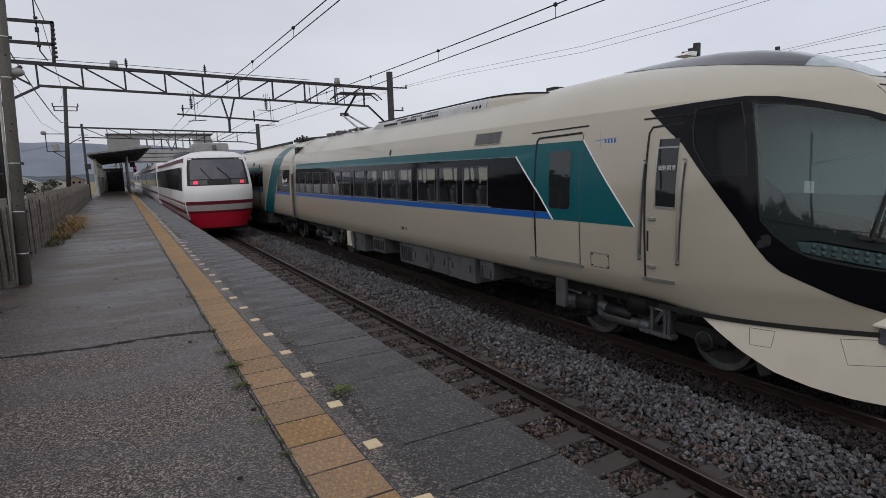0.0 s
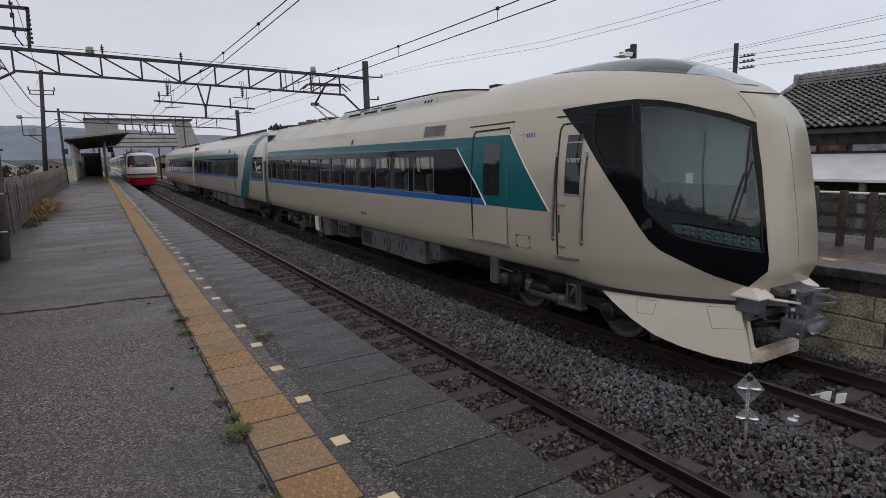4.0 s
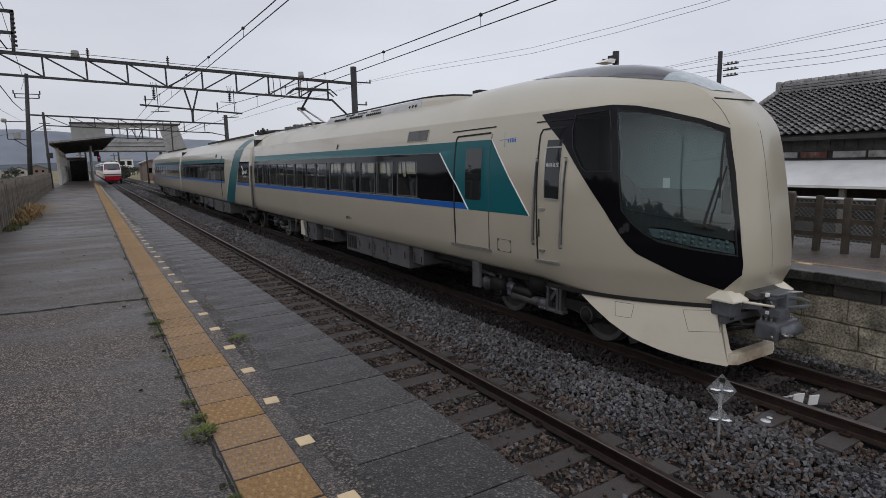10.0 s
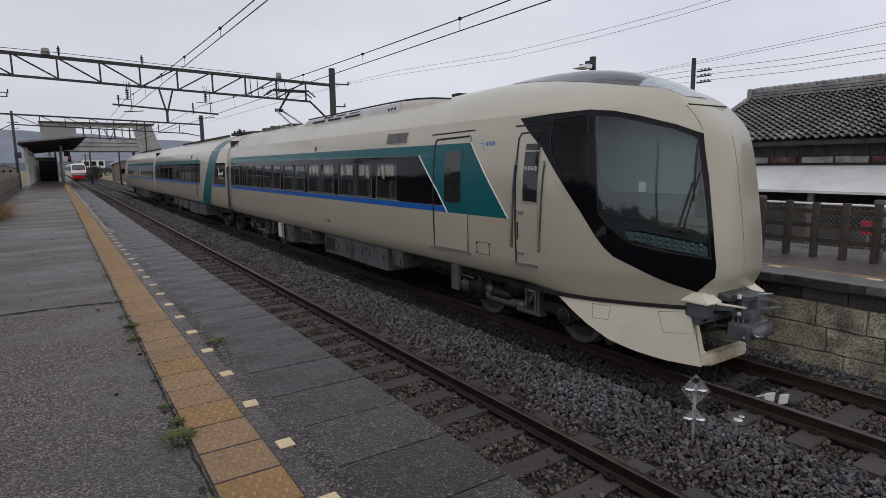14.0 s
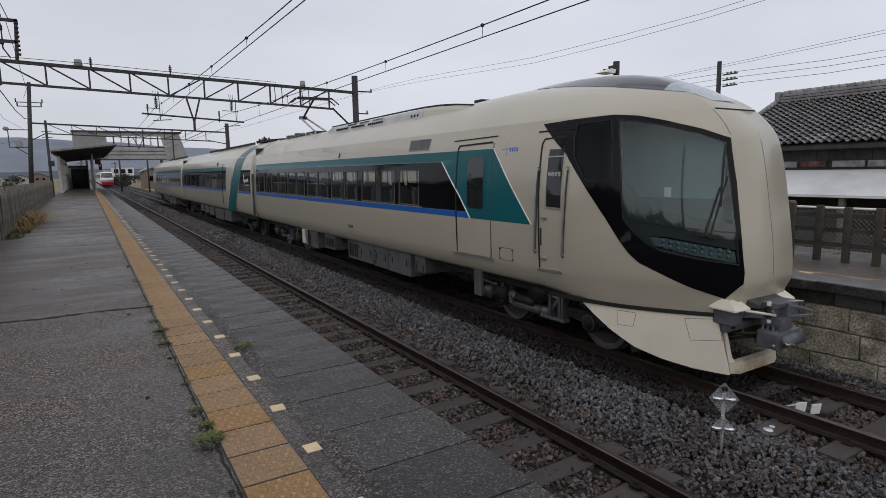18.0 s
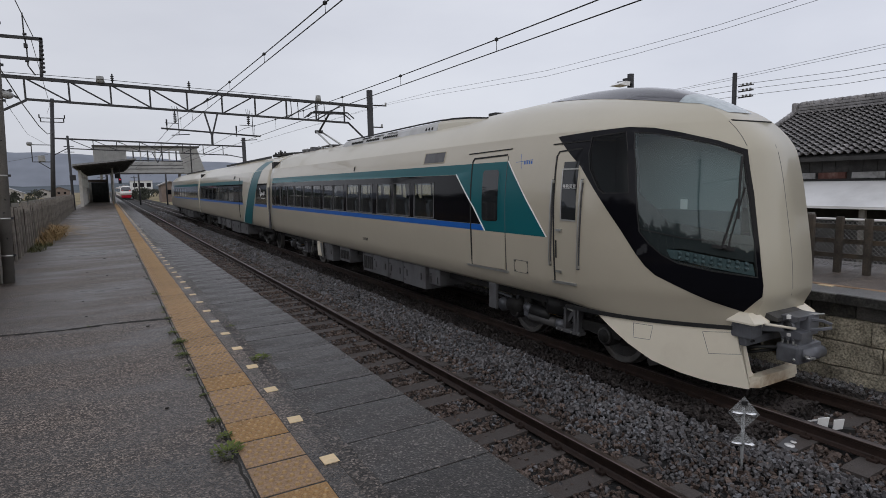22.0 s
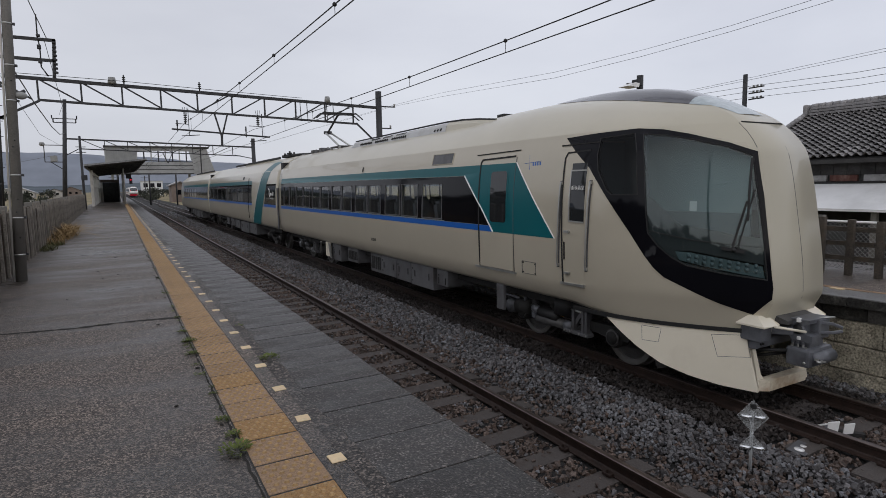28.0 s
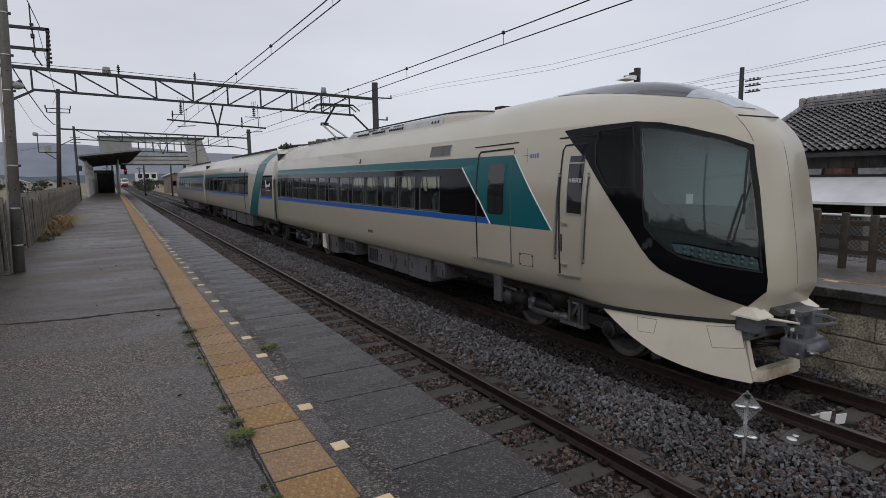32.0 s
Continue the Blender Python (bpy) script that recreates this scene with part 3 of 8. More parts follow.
def ballast():
    rng = random.Random(5)
    grey, rust, oily_shaded = [], [], []
    bands = [(-12, -3.2, 0.038, 260), (-3.2, 3, 0.0275, 900), (3, 8, 0.031, 760), (8, 18, 0.036, 480), (18, 40, 0.05, 150), (40, 75, 0.08, 26)]
    for y0, y1, size, density in bands:
        for _ in range(int((y1 - y0) * 6.6 * density)):
            x, y = rng.uniform(-4.3, 2.3), rng.uniform(y0, y1)
            if x < -3.7 and y > 8:
                continue
            s = size * rng.uniform(0.55, 1.15)
            z = bed_height(x) + rng.uniform(-0.034, 0.02)
            between = min(abs(x - NEAR_C), abs(x - FAR_C))
            # keep the sleepers' tops clear
            k = (y + 9.6) / SPACING
            if between < 1.05 and abs(k - round(k)) * SPACING < 0.13:
                if rng.random() < (0.93 if x < -1 or y < -0.6 else 0.0):
                    continue
            if abs(between - 0.566) < 0.1:
                continue
            if between < 1.05:
                z += 0.008
            # stones below the train get the colour with its shade painted in
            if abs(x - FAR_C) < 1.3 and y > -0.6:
                oily_shaded.append((x, y, z + (0.045 if x < 0.0 else 0.0), s))
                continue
            near_rail = rng.random() < (0.9 if between < 0.95 else 0.55 if between < 1.25 else (0.4 if y < -0.4 else 0.1) if x < -1.0 else 0.06)
            (rust if near_rail else grey).append((x, y, z, s))
    # the stones nearest to the platform end are picked out one by one
    root = tagged(new("ballast_shoulder"), "loose grey ballast stones heaped between the two tracks", "ballast", kind="structure")
    shapes, cf = stone_shapes(21, 10)
    datas = []
    for vs in shapes:
        me = bpy.data.meshes.new("ballast_stone")
        me.from_pydata([tuple(v) for v in vs], [], cf)
        me.materials.append(M["ballast"])
        datas.append(me)
    picked, rest = [], []
    for spot in grey:
        near = -1.85 < spot[0] < -0.55 and -2.3 < spot[1] < 0.2 and len(picked) < 300
        (picked if near else rest).append(spot)
    grey = rest
    for k, (x, y, z, s) in enumerate(picked):
        m = pose(x, y, z + 0.012, rng.uniform(0, 360), rng.uniform(0, 360), rng.uniform(0, 360)) @ Matrix.Scale(s, 4)
        again("ballast_stone", datas[k % 10], root, m)
    pale = grey[::4]
    grey = [p for k, p in enumerate(grey) if k % 4]
    scatter_stones("pale_ballast_stones", M["ballast_pale"], "paler grey crushed stones among the ballast", pale, 6)
    scatter_stones("ballast_stones", M["ballast"], "loose dark grey crushed stone between the tracks", grey, 3)
    scatter_stones("oily_ballast_stones", M["ballast_oily_shaded"], "crushed stone under the train, oil stains and painted shade in its dark colour", oily_shaded, 7)
    scatter_stones("rusty_ballast_stones", M["ballast_rust"], "rust-browned crushed stone between the sleepers", rust, 4)


ballast()


# ---- near platform ----
def platform():
    root = tagged(new("platform"), "old asphalt station platform with a concrete edge, damp", "platform", kind="structure")
    # surface and wall, leaving the strip of tiles and slabs to pieces of their own
    boxpart("platform_wall", M["wall_dark"], root, EDGE - 0.75, EDGE - 0.12, -30, 130, -0.4, PLAT - 0.16)
    boxpart("platform_fill", M["wall_dark"], root, -8.9, EDGE - 0.76, -30, 130, -0.4, PLAT - 0.02)
    boxpart("asphalt_surface", M["asphalt"], root, -8.9, -5.828, -30, 130, PLAT - 0.019, PLAT)
    boxpart("asphalt_strip", M["asphalt"], root, -5.512, -5.33, -30, 130, PLAT - 0.019, PLAT - 0.001)
    boxpart("tile_bedding", M["dirt"], root, -5.835, -5.505, -30, 130, PLAT - 0.019, PLAT - 0.014)
    # edge slabs
    bm = bmesh.new()
    box(bm, -5.325, EDGE, 0.003, 0.497, PLAT - 0.16, PLAT, 0.006)
    slab = part("edge_slab", bm, M["concrete_edge"], root)
    slab.matrix_basis = pose(0, -11.62, 0)
    for k in range(1, 290):
        again("edge_slab", slab.data, root, pose(random.uniform(-0.004, 0.004), -11.62 + 0.5 * k, random.uniform(-0.004, 0.001)))
    # the asphalt strip laps over the slabs with a ragged edge
    rng, y, verts = random.Random(77), -6.0, []
    while y < 45:
        reach = -5.292 + 0.035 * noise.noise(Vector((y * 1.3, 0, 0))) + 0.022 * noise.noise(Vector((y * 7, 4, 0))) + rng.uniform(-0.008, 0.008)
        verts += [(-5.4, y, PLAT + 0.0005), (reach - 0.012, y, PLAT + 0.004), (reach, y, PLAT - 0.004)]
        y += 0.03 if y < 8 else 0.12
    faces = [f for k in range(0, len(verts) - 3, 3) for f in ((k, k + 1, k + 4, k + 3), (k + 1, k + 2, k + 5, k + 4))]
    mesh("asphalt_lap", verts, faces, M["lap"], root)
    # tactile tiles, each with its raised domes
    bm = bmesh.new()
    box(bm, -0.152, 0.152, 0.008, 0.314, -0.02, 0.004, 0.004)
    for j in range(6):
        for i in range(6 - j % 2):
            u, v = -0.125 + 0.05 * i + 0.025 * (j % 2), 0.036 + 0.05 * j
            rod(bm, (u, v, 0.003), (u, v, 0.0135), 0.0155, 8, 0.008)
    for f in bm.faces:
        f.material_index = 1 if f.calc_center_median().z > 0.0045 else 0
    tile = part("tactile_tile", bm, [M["tactile"], M["tactile_dome"]], root)
    tile.matrix_basis = pose(-5.67, -5.64, PLAT)
    bm = bmesh.new()
    box(bm, -0.152, 0.152, 0.008, 0.314, -0.02, 0.005)
    for j in range(6):
        for i in range(6 - j % 2):
            u, v = -0.125 + 0.05 * i + 0.025 * (j % 2), 0.036 + 0.05 * j
            rod(bm, (u, v, 0.003), (u, v, 0.0135), 0.0155, 4, 0.008)
    for f in bm.faces:
        f.material_index = 1 if f.calc_center_median().z > 0.0055 else 0
    plain = part("tactile_tile", bm, [M["tactile"], M["tactile_dome"]], root)
    plain.matrix_basis = pose(-5.67, -5.64 + 0.322 * 60, PLAT)
    plain.data.materials[0] = M["tactile_worn"]
    worn = tile.data.copy()
    worn.materials[0] = M["tactile_worn"]
    for k in range(-22, 278):
        if k not in (0, 60):
            again("tactile_tile", tile.data if k < 13 or k in (15, 18) else worn if k < 60 else plain.data, root, pose(-5.67 + random.uniform(-0.003, 0.003), -5.64 + 0.322 * k, PLAT + random.uniform(-0.002, 0.002), 0, 0, random.uniform(-0.4, 0.4)))
    boxpart("joint_bed", M["mould"], root, -5.828, -5.512, -12.7, 83.8, PLAT - 0.012, PLAT + 0.0012, label="dark dirt in the joints between the tiles")
    # cream warning squares set in the asphalt strip
    bm = bmesh.new()
    box(bm, -0.04, 0.04, -0.047, 0.047, -0.02, 0.003, 0.002)
    sq = part("warning_square", bm, M["mark"], root)
    sq.matrix_basis = pose(-5.43, -4.91, PLAT)
    for k in range(-11, 110):
        if k == 0:
            continue
        again("warning_square", sq.data, root, pose(-5.43 + random.uniform(-0.006, 0.006), -4.91 + 0.61 * k, PLAT + 0.001, 0, 0, random.uniform(-5, 5)))
    return root


platform()


# ---- far platform ----
EDGE2, PLAT2 = 2.36, 1.03


def far_platform():
    root = tagged(new("platform_far"), "far platform with an old rough stone retaining wall", "platform", kind="structure")
    boxpart("platform_fill", M["mould"], root, EDGE2 + 0.16, 5.6, -25, 60, -0.4, PLAT2 - 0.12)
    boxpart("asphalt_surface", M["asphalt"], root, EDGE2 + 0.56, 5.6, -25, 60, PLAT2 - 0.119, PLAT2)
    # coping slabs, pale on top, their faces black with mould
    bm = bmesh.new()
    box(bm, EDGE2 - 0.15, EDGE2 + 0.43, 0.004, 0.996, PLAT2 - 0.115, PLAT2, 0.012)
    slab = part("edge_slab", bm, M["coping"], root)
    slab.matrix_basis = pose(0, -15, 0)
    bm = bmesh.new()
    box(bm, EDGE2 - 0.158, EDGE2 - 0.1, 0.002, 0.998, PLAT2 - 0.135, PLAT2 - 0.014, 0.006)
    bmesh.ops.subdivide_edges(bm, edges=[e for e in bm.edges if e.calc_length() > 0.5], cuts=7, use_grid_fill=True)
    for v in bm.verts:
        v.co.z += noise.noise(v.co * 6.0) * 0.012
    face = part("slab_face", bm, M["mould"], root)
    face.matrix_basis = pose(0, -15, 0)
    for k in range(1, 60):
        dz = random.uniform(-0.006, 0.003)
        again("edge_slab", slab.data, root, pose(random.uniform(-0.008, 0.008), -15 + k, dz))
        again("slab_face", face.data, root, pose(random.uniform(-0.003, 0.003), -15 + k, dz))
    bm = bmesh.new()
    box(bm, EDGE2 + 0.44, EDGE2 + 0.545, 0.006, 0.594, PLAT2 - 0.05, PLAT2 + 0.004, 0.003)
    strip = part("yellow_tile", bm, M["tactile_worn"], root)
    strip.matrix_basis = pose(0, -12, 0)
    for k in range(1, 110):
        again("yellow_tile", strip.data, root, pose(random.uniform(-0.008, 0.008), -12 + 0.6 * k, random.uniform(-0.003, 0.002)))
    for k in range(26):
        boxpart("warning_square", M["mark"], root, EDGE2 + 0.34, EDGE2 + 0.42, -6.2 + 1.3 * k, -6.02 + 1.3 * k, PLAT2 - 0.01, PLAT2 + 0.004)
    # stone courses, the topmost small, ragged and black with damp
    rng = random.Random(9)
    for row, (z0, z1) in enumerate(((-0.4, -0.03), (-0.015, 0.33), (0.345, 0.665), (0.675, 0.87))):
        y = -9 + rng.uniform(0, 0.6)
        while y < 14:
            w = rng.uniform(0.5, 0.95) if row < 3 else rng.uniform(0.25, 0.6)
            bm = bmesh.new()
            out = rng.uniform(-0.02, 0.02)
            box(bm, EDGE2 + 0.02 + out, EDGE2 + 0.4, y, y + w, z0, z1, 0.014)
            bmesh.ops.subdivide_edges(bm, edges=[e for e in bm.edges if e.calc_length() > 0.15], cuts=3, use_grid_fill=True)
            for v in bm.verts:
                if v.co.x < EDGE2 + 0.12:
                    v.co.x += noise.noise(v.co * 4.0) * 0.035 + noise.noise(v.co * 15.0) * 0.015
                v.co.z += noise.noise(v.co * 2.2 + Vector((7, 0, 0))) * 0.025
            part("stone_block", bm, M["stone"] if row < 3 else M["mould"] if rng.random() < 0.7 else M["wall_dark"], root)
            y += w + 0.01
    return root


far_platform()


# ---- express train ----
FRONT = [(0.8, -0.12), (1.05, -0.16), (1.28, -0.25), (1.5, -0.24), (2.2, -0.145), (2.94, 0.0), (3.1, 0.09), (3.3, 0.275), (3.45, 0.48), (3.6, 0.82), (3.75, 1.3), (3.86, 1.9), (3.95, 2.8), (4.02, 4.4), (4.05, 6.0)]
SIDE = [(0.8, 1.36), (1.0, 1.4), (1.4, 1.425), (1.8, 1.435), (2.3, 1.43), (2.7, 1.40), (3.0, 1.357), (3.32, 1.262)]
ROOF = [(3.32, 1.262), (3.45, 1.145), (3.6, 0.99), (3.75, 0.8), (3.86, 0.62), (3.95, 0.42), (4.02, 0.2), (4.05, 0.0)]
# the side meets the roof in a crease
FRONT, WIDTH = eased_table(FRONT), eased_table(SIDE)[:-1] + eased_table(ROOF)
NOSE_LEN, NOSE_HALF = 2.3, 0.505


def body_half(z):
    return lerp_table(WIDTH, z)


def front_at(z):
    return lerp_table(FRONT, z)


def half_width(y, z):
    """Half the car's width at y metres behind the nose and z above the rails."""
    s = min(max((y - front_at(z)) / NOSE_LEN, 0.0), 1.0)
    k = NOSE_HALF + (1.435 - NOSE_HALF) * (1 - (1 - s) ** 2.1)
    return body_half(z) * k / 1.435


def on_side(y, z, off=0.0, sign=-1):
    return Vector((FAR_C + sign * (half_width(y, z) + off), y, z))



CARS = [(0.0, 18.95), (19.2, 38.9), (39.2, 58.9)]
MASK = [(2.37, 3.265), (1.82, 3.295), (1.3, 3.315), (1.0, 3.28), (0.7, 3.205), (0.29, 3.075), (0.02, 2.955), (-0.09, 2.45), (-0.186, 1.83), (-0.24, 1.4), (-0.235, 1.27), (-0.06, 1.07), (0.2, 1.18), (0.51, 1.34), (0.75, 1.46), (0.86, 1.56), (0.97, 1.7), (1.17, 1.99), (1.47, 2.38), (1.83, 2.83)]
SCREEN = [(1.2, 3.235), (0.95, 3.205), (0.67, 3.14), (0.3, 3.03), (0.05, 2.91), (-0.055, 2.4), (-0.135, 1.93), (-0.19, 1.49), (0.2, 1.55), (0.52, 1.62), (0.68, 1.71), (0.83, 1.84), (0.95, 1.99), (0.985, 2.21), (1.02, 2.48), (1.06, 2.76), (1.13, 3.04)]
# the clear part of the windscreen inside its black printed border
CLEAR = [(1.16, 3.2), (0.95, 3.18), (0.67, 3.115), (0.3, 3.005), (0.085, 2.895), (0.035, 2.75), (-0.04, 2.3), (-0.09, 1.965), (0.1, 1.995), (0.37, 2.062), (0.626, 2.112), (0.705, 2.18), (0.8, 2.28), (0.985, 2.455), (1.045, 2.8)]
SIDE_GLASS = [(1.76, 3.22), (1.31, 3.25), (1.21, 3.04), (1.15, 2.76), (1.11, 2.47), (1.45, 2.47), (1.52, 2.52), (1.68, 2.78), (1.73, 3.0)]


def inside(poly, u, v):
    hit = False
    for (a, b), (c, d) in zip(poly, poly[1:] + poly[:1]):
        if (b > v) != (d > v) and u < (c - a) * (v - b) / (d - b) + a:
            hit = not hit
    return hit


def grown(poly, k):
    cy, cz = sum(p[0] for p in poly) / len(poly), sum(p[1] for p in poly) / len(poly)
    return [(cy + (a - cy) * k, cz + (b - cz) * k) for a, b in poly]


def flat_patch(outer, holes=(), step=0.12):
    """A flat outline in (y, z) with holes, filled and cut into a fine net."""
    bm = bmesh.new()
    edges = []
    for loop in (outer, *holes):
        vs = [bm.verts.new((0, u, v)) for u, v in loop]
        edges += [bm.edges.new((vs[i], vs[(i + 1) % len(vs)])) for i in range(len(vs))]
    bmesh.ops.triangle_fill(bm, use_beauty=True, use_dissolve=False, edges=edges)
    for axis, lo, hi in ((1, min(p[0] for p in outer), max(p[0] for p in outer)), (2, min(p[1] for p in outer), max(p[1] for p in outer))):
        st = step if axis == 2 or hi - lo < 4 else 1.0
        k = lo + st
        while k < hi:
            no = (0, 1, 0) if axis == 1 else (0, 0, 1)
            bmesh.ops.bisect_plane(bm, geom=bm.verts[:] + bm.edges[:] + bm.faces[:], plane_co=(0, k, k), plane_no=no)
            k += st
    return bm


def skin(name, material, parent, outer, off, holes=(), sign=-1, dy=0.0, plain=False, label="", smooth=True, step=0.12):
    """A thin panel that follows the car's side; plain: on the straight part of a car, dy along the train."""
    bm = flat_patch(outer, holes, step)
    for v in bm.verts:
        y, z = v.co.y, v.co.z
        w = body_half(z) if plain else half_width(y, z)
        v.co = Vector((FAR_C + sign * (w + off), y + dy, lowered(y, z)))
    me_ob = part(name, bm, material, parent, label, smooth=smooth)
    # outward normals
    me = me_ob.data
    if me.polygons and sum(p.normal.x for p in me.polygons) * sign < 0:
        me.flip_normals()
    return me_ob


def rect(y0, y1, z0, z1):
    return [(y0, z0), (y1, z0), (y1, z1), (y0, z1)]


def round_rect(y0, y1, z0, z1, r=0.06):
    pts = []
    for cy, cz, a0 in ((y1 - r, z0 + r, -90), (y1 - r, z1 - r, 0), (y0 + r, z1 - r, 90), (y0 + r, z0 + r, 180)):
        for k in range(4):
            a = radians(a0 + 30 * k)
            pts.append((cy + r * math.cos(a), cz + r * math.sin(a)))
    return pts


def tube(bm, pts, w, out):
    """One unbroken square strip through the points; out: the way in which it stands off."""
    rings = []
    for i, p in enumerate(pts):
        t = (Vector(pts[min(i + 1, len(pts) - 1)]) - Vector(pts[max(i - 1, 0)])).normalized()
        nrm = (out - t * out.dot(t)).normalized()
        bi = t.cross(nrm)
        rings.append([bm.verts.new(Vector(p) + nrm * (a * w / 2) + bi * (c * w / 2)) for a, c in ((-1, -1), (1, -1), (1, 1), (-1, 1))])
    for r0, r1 in zip(rings, rings[1:]):
        for k in range(4):
            bm.faces.new((r0[k], r0[(k + 1) % 4], r1[(k + 1) % 4], r1[k]))
    bm.faces.new(rings[0]), bm.faces.new(rings[-1][::-1])


def seam(name, material, parent, pts, w, off, sign=-1, plain=False):
    """A narrow line along the car's side."""
    line = []
    for (y0, z0), (y1, z1) in zip(pts, pts[1:]):
        n = max(1, int(math.hypot(y1 - y0, z1 - z0) / 0.15))
        for k in range(n + 1):
            if k == 0 and line:
                continue
            y, z = y0 + (y1 - y0) * k / n, z0 + (z1 - z0) * k / n
            line.append((FAR_C + sign * ((body_half(z) if plain else half_width(y, z)) + off), y, z))
    bm = bmesh.new()
    tube(bm, line, w, Vector((sign, -0.25, 0)))
    return part(name, bm, material, parent)


WINDOWS = [(5.80, 6.64), (6.85, 7.66), (7.74, 8.55), (8.82, 9.63), (9.71, 10.53), (10.78, 11.6), (11.68, 12.48), (12.74, 13.55), (13.63, 14.44), (14.7, 15.5), (15.58, 16.4), (16.65, 17.3), (17.38, 18.1)]
WIN_Z = (1.97, 2.65)


def lowered(y, z):
    """The roof is a little lower behind the domed front."""
    s = min(max((y - 3.6) / 2.6, 0.0), 1.0)
    return z if z < 3.3 else 3.3 + (z - 3.3) * (1 - 0.11 * s * s * (3 - 2 * s))


def grid_shell(name, cols_of, zs, open_at, parent, split=3.31):
    """A car's skin from rows of z and columns of y, with the cells of its openings left out."""
    verts, faces, slots = [], [], []
    count = len(cols_of(zs[0]))
    for sg in (-1, 1):
        for z in zs:
            for y, w in cols_of(z):
                # the foot of the side turns under, a little higher behind the skirt
                s = min(max((y - 1.0) / 1.4, 0.0), 1.0)
                s, u = s * s * (3 - 2 * s), max(0.0, (1.22 - z) / 0.38)
                verts.append((FAR_C + sg * (w - 0.085 * s * u ** 1.7), y, lowered(y, z) + 0.075 * s * u))
    n = count * len(zs)
    for sg in (0, 1):
        for j in range(len(zs) - 1):
            ca, cb = cols_of(zs[j]), cols_of(zs[j + 1])
            zm = (zs[j] + zs[j + 1]) / 2
            for i in range(count - 1):
                ym = (ca[i][0] + ca[i + 1][0] + cb[i][0] + cb[i + 1][0]) / 4
                if open_at(ym, zm):
                    continue
                a = sg * n + j * count + i
                q = (a, a + 1, a + 1 + count, a + count)
                faces.append(q if sg else q[::-1])
                # the cream of the roof runs on over the nose
                brow = split - 0.3 * min(max((1.2 - ym) / 1.2, 0.0), 1.0)
                slots.append(0 if zm > brow or (front_at(zm) > ym - 0.1 and zm > 1.2) else 1)
    for j in range(len(zs) - 1):
        faces.append((j * count, n + j * count, n + (j + 1) * count, (j + 1) * count))
        slots.append(0)
    top = (len(zs) - 1) * count
    for i in range(count - 1):
        faces.append((top + i, top + i + 1, n + top + i + 1, n + top + i))
        slots.append(0)
    faces.append(tuple(j * count + count - 1 for j in range(len(zs))) + tuple(n + j * count + count - 1 for j in reversed(range(len(zs)))))
    slots.append(1)
    faces.append(tuple(range(count)) + tuple(n + i for i in reversed(range(count))))
    slots.append(1)
    return mesh(name, verts, faces, [M["cream"], M["champagne"]], parent, smooth=True, slots=slots)


def lead_shell(root):
    zs = [0.84, 0.9, 1.0, 1.1] + [1.16 + 0.06 * k for k in range(13)] + [1.97] + [2.03 + 0.06 * k for k in range(10)] + [2.65] + [2.71 + 0.06 * k for k in range(9)] + [3.235, 3.265, 3.3, 3.316, 3.324, 3.345, 3.38, 3.42, 3.45, 3.49, 3.53, 3.57, 3.6, 3.64, 3.68, 3.72, 3.75, 3.79, 3.83, 3.86, 3.89, 3.92, 3.95, 3.98, 4.0, 4.02, 4.035, 4.047]
    st = [0, 0.012, 0.03, 0.05, 0.08] + [0.12 + 0.05 * k for k in range(49)]
    ys = sorted({3.25, 4.0, 5.0, 18.55, 18.95, *[y for w in WINDOWS for y in w]})
    memo = {}

    def cols(z):
        if z not in memo:
            f = front_at(z)
            if f > 0.6:
                # high up the nose starts further back
                row = [f + s * max(0.05, (2.9 - f) / 2.6) if f < 2.8 else f + s * 0.02 for s in st]
                last = row[-1]
                tail = [max(y, last + 0.01 * (k + 1)) for k, y in enumerate(ys)]
            else:
                row, tail = [f + s for s in st], ys
            memo[z] = [(y, half_width(y, z)) for y in row + tail]
        return memo[z]

    inner, glass_a, glass_b = grown(MASK, 0.95), grown(SCREEN, 1.035), grown(SIDE_GLASS, 1.06)

    def open_at(y, z):
        if WIN_Z[0] < z < WIN_Z[1] and any(a < y < b for a, b in WINDOWS):
            return True
        return inside(inner, y, z) or inside(glass_a, y, z) or inside(glass_b, y, z)

    return grid_shell("car_body", cols, zs, open_at, root)


def plain_shell(root, y0, y1, windows):
    zs = [z for z, _ in WIDTH[::6] if z > 0.8]
    zs = sorted({0.9, *zs, 1.97, 2.65, 3.235, 3.265})
    ys = sorted({y0, y0 + 0.25, y1 - 0.25, y1, *[y for w in windows for y in w]})

    def cols(z):
        return [(y, body_half(z) * (0.985 if y in (y0, y1) else 1.0)) for y in ys]

    def open_at(y, z):
        return WIN_Z[0] < z < WIN_Z[1] and any(a < y < b for a, b in windows)

    return grid_shell("car_body", cols, zs, open_at, root)


